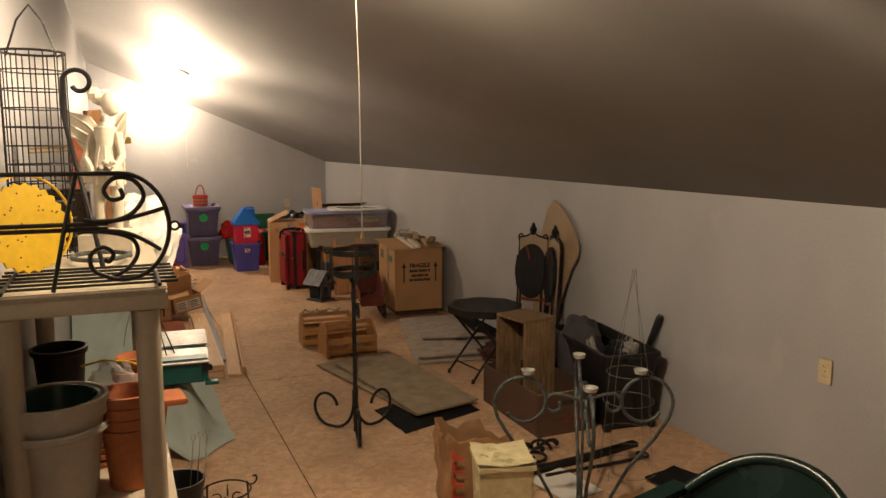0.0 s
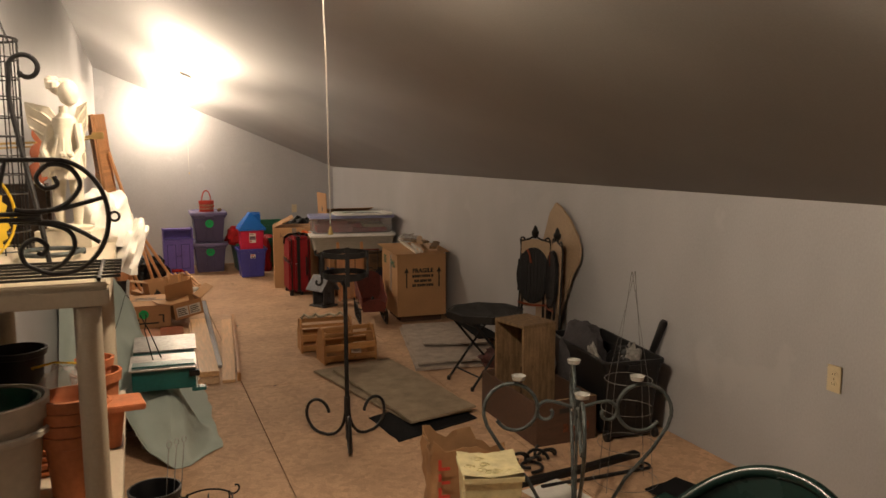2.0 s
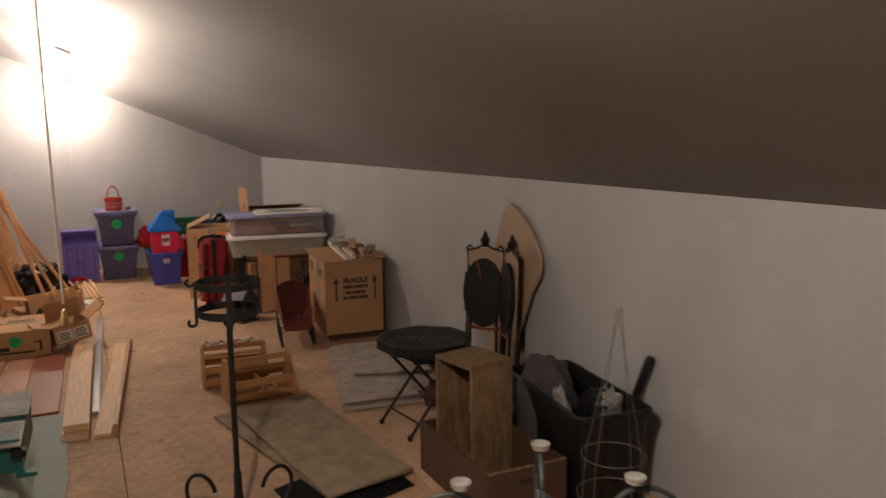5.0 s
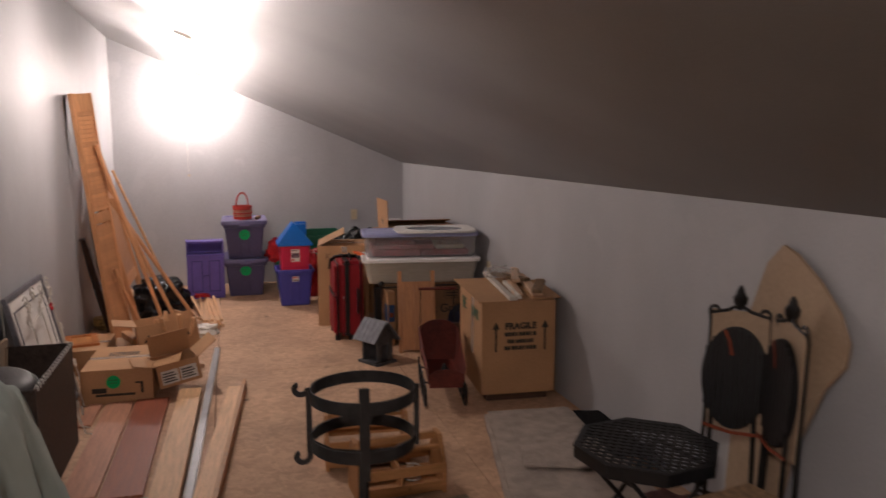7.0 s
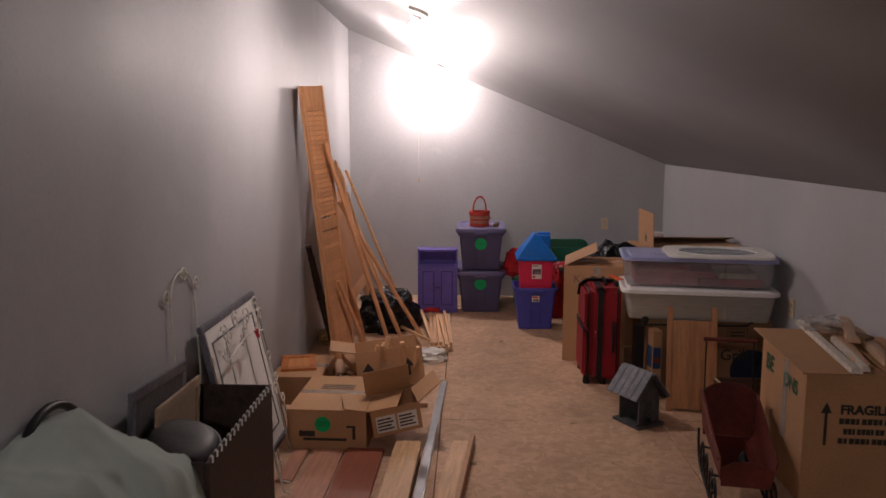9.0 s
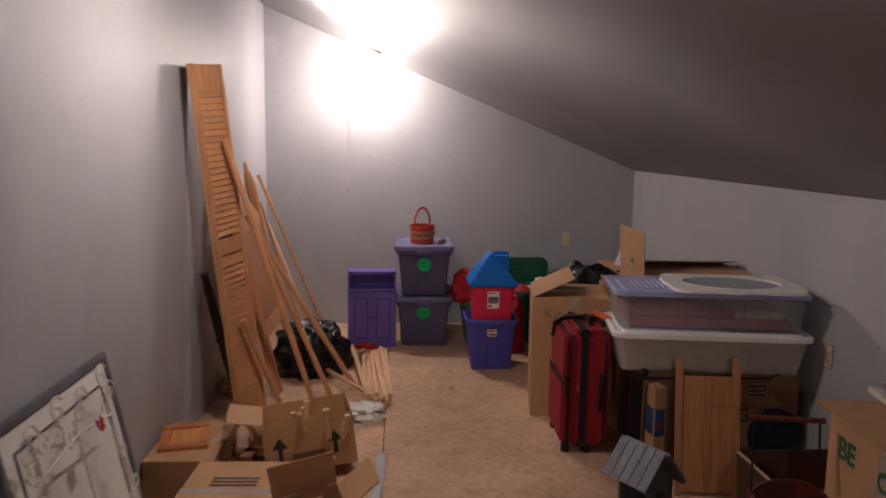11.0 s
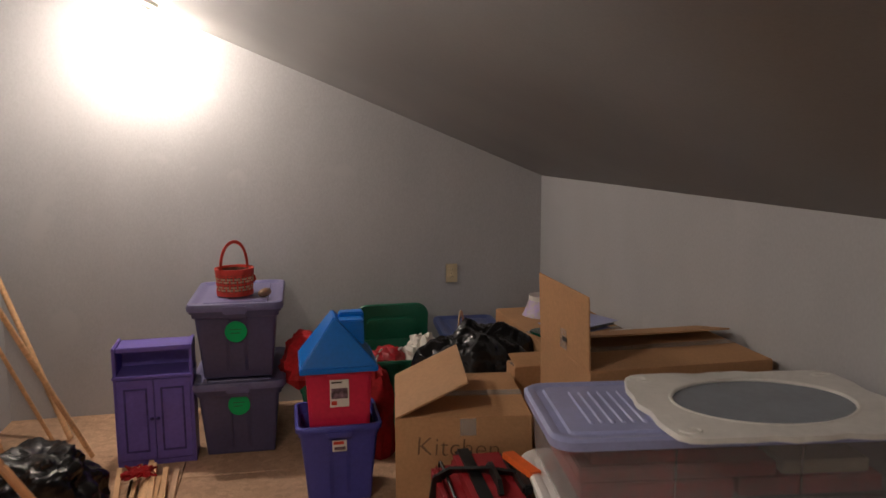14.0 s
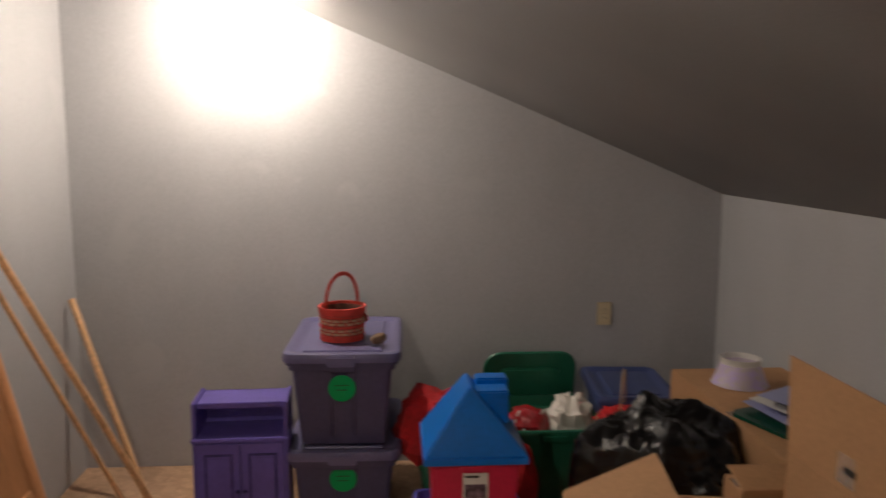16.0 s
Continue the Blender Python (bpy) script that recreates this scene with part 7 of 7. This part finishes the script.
we = thing("wire_easel", "small white wire easel with curled feet beside the panel", "easel", pose(-0.135, 6.93, 0.0, 0, 0, 20))
for y in (-0.05, 0.07):
    part("leg", G().tube([(0.06, y, 0.004), (0.02, y, 0.02), (0.0, y * 0.8, 0.10), (-0.03, y * 0.5, 0.26)], 0.0035, 6), WHITE_WIRE, we)
    part("scroll", G().tube([(0.01, y + u, w) for u, w in spiral(0.0, 0.14, 0.032, 0.006, 0, 420, 18)], 0.003, 6), WHITE_WIRE, we)
part("cross_wire", G().tube([(0.0, -0.05, 0.09), (0.0, 0.07, 0.09)], 0.003, 6), WHITE_WIRE, we)

# cartons and offcuts
dc = carton("brown carton with a green dot, on the floor", 0.40, 0.55, 0.205, pose(-0.205, 7.40, 0.0, 0, 0, -2), [("r", 0.16, 168)], closed=True)
sticker(dc, 0.040, 0.18, -0.0005, 0.135, GREEN_DOT)
part("print", G().box(0.06, -0.0012, 0.07, 0.14, -0.0002, 0.10).box(0.08, -0.0012, 0.05, 0.30, -0.0002, 0.064).box(0.33, -0.0012, 0.06, 0.345, -0.0002, 0.13).box(0.30, -0.0012, 0.12, 0.33, -0.0002, 0.13), INK, dc)
for k in range(3):
    part("print", G().box(0.10, 0.32 + 0.03 * k, 0.2095, 0.28, 0.335 + 0.03 * k, 0.2102), INK, dc)
sb = carton("small open carton with white shipping labels, tipped", 0.25, 0.22, 0.14, pose(0.235, 7.40, 0.062, 0, -9, 14), [("b", 0.16, 70), ("r", 0.15, 150), ("l", 0.13, 160)], closed=False)
for x0 in (0.02, 0.13):
    lb = part("paper_label", G().box(x0, -0.0014, 0.02, x0 + 0.10, -0.0003, 0.105), PAPER, sb, "white shipping label")
    for k in range(4):
        part("print", G().box(x0 + 0.008, -0.0022, 0.032 + 0.017 * k, x0 + 0.088 - 0.012 * (k % 2), -0.0016, 0.040 + 0.017 * k), INK, lb)
ab = carton("open carton with printed arrows, full of wood offcuts", 0.40, 0.32, 0.235, pose(0.055, 8.12, 0.055, -4, -6, 10), [("l", 0.15, 165)], closed=False)
for x in (0.07, 0.31):
    part("arrow", G().box(x - 0.010, -0.0014, 0.06, x + 0.010, -0.0003, 0.12).prism([(x - 0.035, 0.115), (x + 0.035, 0.115), (x, 0.165)], -0.0014, -0.0003, UPRIGHT), INK, ab, "black printed arrow")
part("print", G().box(0.12, -0.0014, 0.06, 0.26, -0.0003, 0.085), PEN, ab)
under = thing("wood_block", "flat wood scraps under the tipped cartons", "wood scrap", pose(0.30, 8.05, 0.0, 0, 0, 10))
part("block", G().box(-0.24, -0.06, 0.0, 0.16, 0.40, 0.030), WOOD_PALE, under, bevel=0.003)
random.seed(21)
for k in range(7):
    st = thing("wood_offcut", "short pale wood offcut in the carton", "wood scrap", pose(0.12 + 0.04 * k, 8.26 + random.uniform(-0.06, 0.08), 0.10, random.uniform(-18, 18), random.uniform(-24, 24), random.uniform(0, 90)), "wood offcuts")
    part("stick", G().box(-0.014, -0.010, 0, 0.014, 0.010, random.uniform(0.20, 0.29)), WOOD_LT, st, bevel=0.002)
lw = carton("low brown carton under a cabinet door", 0.30, 0.46, 0.165, pose(-0.455, 8.04, 0.0))
cd = thing("cabinet_door", "small orange maple cabinet door lying on a carton", "cabinet door", pose(-0.34, 8.28, 0.172, 3, 0, 12))
part("rail", G().box(-0.105, -0.13, 0, 0.105, -0.085, 0.02), WOOD_MAPLE, cd, bevel=0.003)
part("rail", G().box(-0.105, 0.085, 0, 0.105, 0.13, 0.02), WOOD_MAPLE, cd, bevel=0.003)
part("stile", G().box(-0.105, -0.0845, 0, -0.062, 0.0845, 0.02), WOOD_MAPLE, cd, bevel=0.003)
part("stile", G().box(0.062, -0.0845, 0, 0.105, 0.0845, 0.02), WOOD_MAPLE, cd, bevel=0.003)
part("panel", G().box(-0.0615, -0.0845, 0.002, 0.0615, 0.0845, 0.014), wood_mat("pale_maple", (0.55, 0.24, 0.07), 0.35, (10, 1, 10), knots=False), cd, bevel=0.004)
for k in range(9):
    st = thing("wood_offcut", "thick square wood offcut in a loose pile", "wood scrap", pose(-0.12 + 0.07 * (k % 3), 8.40 + 0.05 * (k // 3), 0.0 + 0.05 * (k % 2) + 0.055 * (k // 6), 0, 0, -20 + 14 * (k % 4)), "wood offcuts")
    part("block", G().box(-0.03, -0.15, 0, 0.03, 0.15, 0.045), WOOD_CAD if k % 2 else WOOD_PALE, st, bevel=0.003)


def plank(label, x0, y0, x1, y1, wd, th, z, material, tilt=0.0):
    ln = math.hypot(x1 - x0, y1 - y0)
    yaw = math.degrees(math.atan2(-(x1 - x0), y1 - y0))
    ob = thing("plank", label, "plank", pose(x0, y0, z, tilt, 0, yaw), "planks on the floor")
    part("board", G().box(-wd / 2, 0, 0, wd / 2, ln, th), material, ob, bevel=0.003)
    return ob


plank("pale pine plank with knots, topmost of a stack", 0.355, 5.62, 0.41, 7.35, 0.125, 0.035, 0.040, WOOD_LT)
plank("pale pine plank under another", 0.345, 5.58, 0.40, 7.40, 0.130, 0.038, 0.0, WOOD_PALE)
plank("wide red stained plank on the floor", 0.170, 6.05, 0.192, 7.38, 0.185, 0.022, 0.0, WOOD_RED)
plank("pale pinkish plank on the floor", -0.010, 6.10, 0.012, 7.38, 0.15, 0.016, 0.0, WOOD_PINK)
plank("pinkish plank beside the hamper", -0.135, 7.02, -0.125, 7.38, 0.075, 0.016, 0.0, WOOD_PINK)
tb2 = plank("angled moulding board standing along the planks", 0.475, 5.57, 0.665, 7.50, 0.085, 0.018, 0.0, WOOD_LT)
tb3 = plank("brown moulding board edgewise by the planks", 0.540, 5.575, 0.725, 7.50, 0.022, 0.060, 0.0, WOOD_CAD)
gut = thing("plastic_strip", "grey clear-wrapped metal strip on the floor", "strip", pose(0.452, 5.95, 0.0, 0, 0, -2.2))
part("strip", G().box(-0.018, 0, 0, 0.018, 2.5, 0.02), SILVER, gut, bevel=0.003)
part("wrap", G().box(-0.024, -0.01, 0, 0.024, 2.51, 0.028), FILM, gut, bevel=0.006)
pg = thing("plastic_bag", "crumpled clear plastic bag on the floor", "bag", pose(0.43, 9.0, 0.0))
part("film", lump(0.22, 0.22, 0.075, 41.0, 0.35, 24, 9, 4.0), BAG_WHITE, pg)

# louvred shutter, headboard and spindles leaning in the corner
def leaf_frame(foot, head, across):
    """A leaning leaf's own axes: y across its face, z up along it."""
    zc = (head - foot).normalized()
    yc = (across - zc * zc.dot(across)).normalized()
    xc = yc.cross(zc)
    return Matrix(((xc[0], yc[0], zc[0], foot[0]), (xc[1], yc[1], zc[1], foot[1]), (xc[2], yc[2], zc[2], foot[2]), (0, 0, 0, 1)))


hinge0, hinge1 = Vector((-0.218, 8.862, 0.0)), Vector((-0.402, 8.772, 1.885))
Wd, Lh = 0.25, (hinge1 - hinge0).length
ls = thing("louvred_door", "tall pine two-leaf louvred door leaning on the wall, half folded", "door", leaf_frame(hinge0, hinge1, Vector((0.40, 0.917, 0))))
sm = mesh_of("slat", G().box(-0.0285, 0.029, -0.003, 0.0285, Wd - 0.029, 0.003, pose(0, 0, 0, 0, 70, 0)), WOOD_OR)
for across in (Vector((0.40, 0.917, 0)), Vector((-0.19, 0.982, 0))):
    rel = ls.matrix_basis.inverted() @ leaf_frame(hinge0, hinge1, across)
    for y in (0.001, Wd - 0.028):
        part("stile", G().box(-0.013, y, 0, 0.013, y + 0.027, Lh), WOOD_OR, ls, bevel=0.003, at=rel)
    for z0, z1 in ((0.0, 0.10), (0.93, 1.01), (Lh - 0.135, Lh - 0.002)):
        part("rail", G().box(-0.011, 0.0285, z0, 0.011, Wd - 0.0285, z1), WOOD_OR, ls, bevel=0.002, at=rel)
    z = 0.125
    while z < Lh - 0.135:
        if not 0.91 < z < 1.03:
            o = new("slat", sm)
            o.parent, o.matrix_basis = ls, rel @ pose(0, 0, z)
        z += 0.032


def leaning(label, name, category, a, b, r, material, group="", turned=False, notched=False):
    a, b = Vector(a), Vector(b)
    ob = thing(name, label, category, look(a, b) @ pose(0, 0, 0, 180), group)
    ln = (b - a).length
    prof = [(r * 0.7, 0.0), (r, 0.003)]
    if notched:
        z = 0.12
        while z < ln - 0.08:
            prof += [(r, z - 0.012), (r * 0.66, z - 0.003), (r * 0.62, z), (r * 0.98, z + 0.002)]
            z += 0.195
    elif turned:
        for i in range(61):
            t = i / 60
            k = 0.72 + 0.28 * math.sin(math.pi * min(1, max(0, t * 1.02))) + 0.22 * math.exp(-((t - 0.12) / 0.012) ** 2) + 0.22 * math.exp(-((t - 0.5) / 0.010) ** 2) + 0.22 * math.exp(-((t - 0.88) / 0.012) ** 2)
            prof.append((r * k, 0.004 + t * (ln - 0.008)))
    prof += [(r, ln - 0.003), (r * 0.6, ln)]
    part("shaft", G().lathe(prof, 8 if notched else 12), material, ob)
    return ob


leaning("notched pine bed rail leaning on the louvred door", "bed_rail", "bed rail", (0.129, 9.235, 0.012), (-0.268, 8.900, 1.523), 0.017, WOOD_OR, "pine bed rails", notched=True)
leaning("notched pine bed rail leaning by the headboard", "bed_rail", "bed rail", (0.228, 9.306, 0.012), (-0.215, 9.235, 1.10), 0.017, WOOD_OR, "pine bed rails", notched=True)
leaning("notched pine bed rail with its foot by the sticks", "bed_rail", "bed rail", (0.352, 9.525, 0.012), (-0.270, 9.42, 1.085), 0.017, WOOD_OR, "pine bed rails", notched=True)
leaning("short notched pine rail propped on the louvred door", "bed_rail", "bed rail", (-0.020, 9.085, 0.012), (-0.190, 8.885, 0.585), 0.016, WOOD_OR, "pine bed rails", notched=True)
leaning("long plain pine pole leaning on the wall", "pole", "pole", (0.104, 10.60, 0.012), (-0.345, 10.235, 1.285), 0.013, WOOD_LT, "pine poles")
leaning("thin plain pine pole leaning on the wall", "pole", "pole", (-0.10, 10.76, 0.012), (-0.345, 10.27, 1.10), 0.010, WOOD_LT, "pine poles")
leaning("short pine batten leaning in the corner", "pole", "pole", (-0.06, 10.86, 0.012), (-0.435, 11.12, 0.85), 0.015, WOOD_LT, "pine poles")
leaning("dark turned table leg leaning on the wall", "table_leg", "table leg", (-0.300, 9.25, 0.012), (-0.430, 9.05, 0.80), 0.028, WOOD_TURN, "", True)
hb = thing("headboard", "pine bed headboard with shaped top rail, leaning", "headboard", pose(-0.105, 9.80, 0.0, 0, -13, 0))
for y in (-0.36, 0.36):
    part("post", G().lathe([(0.02, 0), (0.030, 0.01), (0.030, 1.05), (0.022, 1.10), (0.036, 1.16), (0.040, 1.24), (0.028, 1.32), (0.012, 1.36), (0.016, 1.38), (0.004, 1.41)], 16, pose(0, y, 0)), WOOD_OR, hb, "turned post with carved finial")
curve = [(-0.33, 0.98)] + [(-0.33 + 0.66 * i / 16, 1.06 + 0.11 * math.sin(math.pi * i / 16)) for i in range(17)] + [(0.33, 0.98)]
SIDEWAYS = Matrix(((0, 0, 1, 0), (1, 0, 0, 0), (0, 1, 0, 0), (0, 0, 0, 1)))
part("top_rail", G().prism(curve, -0.014, 0.014, SIDEWAYS), WOOD_OR, hb, bevel=0.004)
part("panel", G().box(-0.008, -0.33, 0.42, 0.008, 0.33, 0.979), WOOD_PANEL, hb)
part("lower_rail", G().box(-0.014, -0.33, 0.33, 0.014, 0.33, 0.419), WOOD_OR, hb, bevel=0.003)
bag = thing("trash_bag", "shiny black trash bag slumped by the bed rails", "bag", pose(0.05, 9.93, 0.0, 0, 0, 40), "black trash bags")
part("film", lump(0.50, 0.44, 0.31, 51.0, 0.15, 70, 36, 3.4), BAG_BLACK, bag)
random.seed(33)
for k in range(16):
    y0, ln = 9.17 + random.uniform(0, 0.07), random.uniform(0.95, 1.2)
    x0 = 0.415 + 0.0115 * k + random.uniform(-0.01, 0.01)
    st = thing("wood_stick", "light square pine stick in a loose pile", "stick", pose(x0, y0, 0.022 * (k % 3), 0, 0, random.uniform(2.5, 8) + (24 if k == 5 else 0)), "pine sticks")
    part("stick", G().box(-0.011, 0, 0, 0.011, ln, 0.021), WOOD_LT if k % 3 else WOOD_PALE, st, bevel=0.0015)
rc = thing("red_netting", "red net bag tangled on the sticks", "net", pose(0.40, 10.18, 0.066))
part("net", G().tube([(0.10 * math.cos(i * 1.9) * (0.4 + 0.6 * ((i * 7) % 10) / 10), 0.05 * math.sin(i * 2.3), 0.012 + 0.03 * ((i * 3) % 7) / 7) for i in range(60)], 0.005, 6), CLOTH_RED, rc)
sm2 = thing("wicker_scrap", "golden woven basket lying behind the shutter", "basket", pose(-0.355, 9.40, 0.0))
part("bowl", G().lathe([(0.06, 0.0), (0.10, 0.05), (0.09, 0.10), (0.02, 0.11)], 24), mat("gold_wicker", (0.34, 0.22, 0.07), 0.55, vary=0.4, scale=40, bump=0.5, fine=60), sm2)

# wall stains and small marks keep to the paint; last, the floor sheets
XS = (XL, 0.552, 1.77, XR)
for i in range(3):
    ys = [YF + 0.002, 0.48, 2.92, 5.36, 7.84, 10.28, YB - 0.002] if i != 1 else [YF + 0.002, 0.48, 2.95, 5.40, 7.84, 10.28, YB - 0.002]
    if i == 2:
        ys = [YF + 0.002, 1.70, 4.14, 6.58, 7.86, 10.30, YB - 0.002]
    for a, b in zip(ys, ys[1:]):
        x0, x1 = XS[i] + 0.0022, XS[i + 1] - 0.0022
        p = new("floor_sheet", mesh_of("floor_sheet", G().box(x0, a + 0.0022, -0.02, x1, b - 0.0022, 0.0), OSB, bevel=0.0015, smooth=False, segs=1))
        p.parent = floor
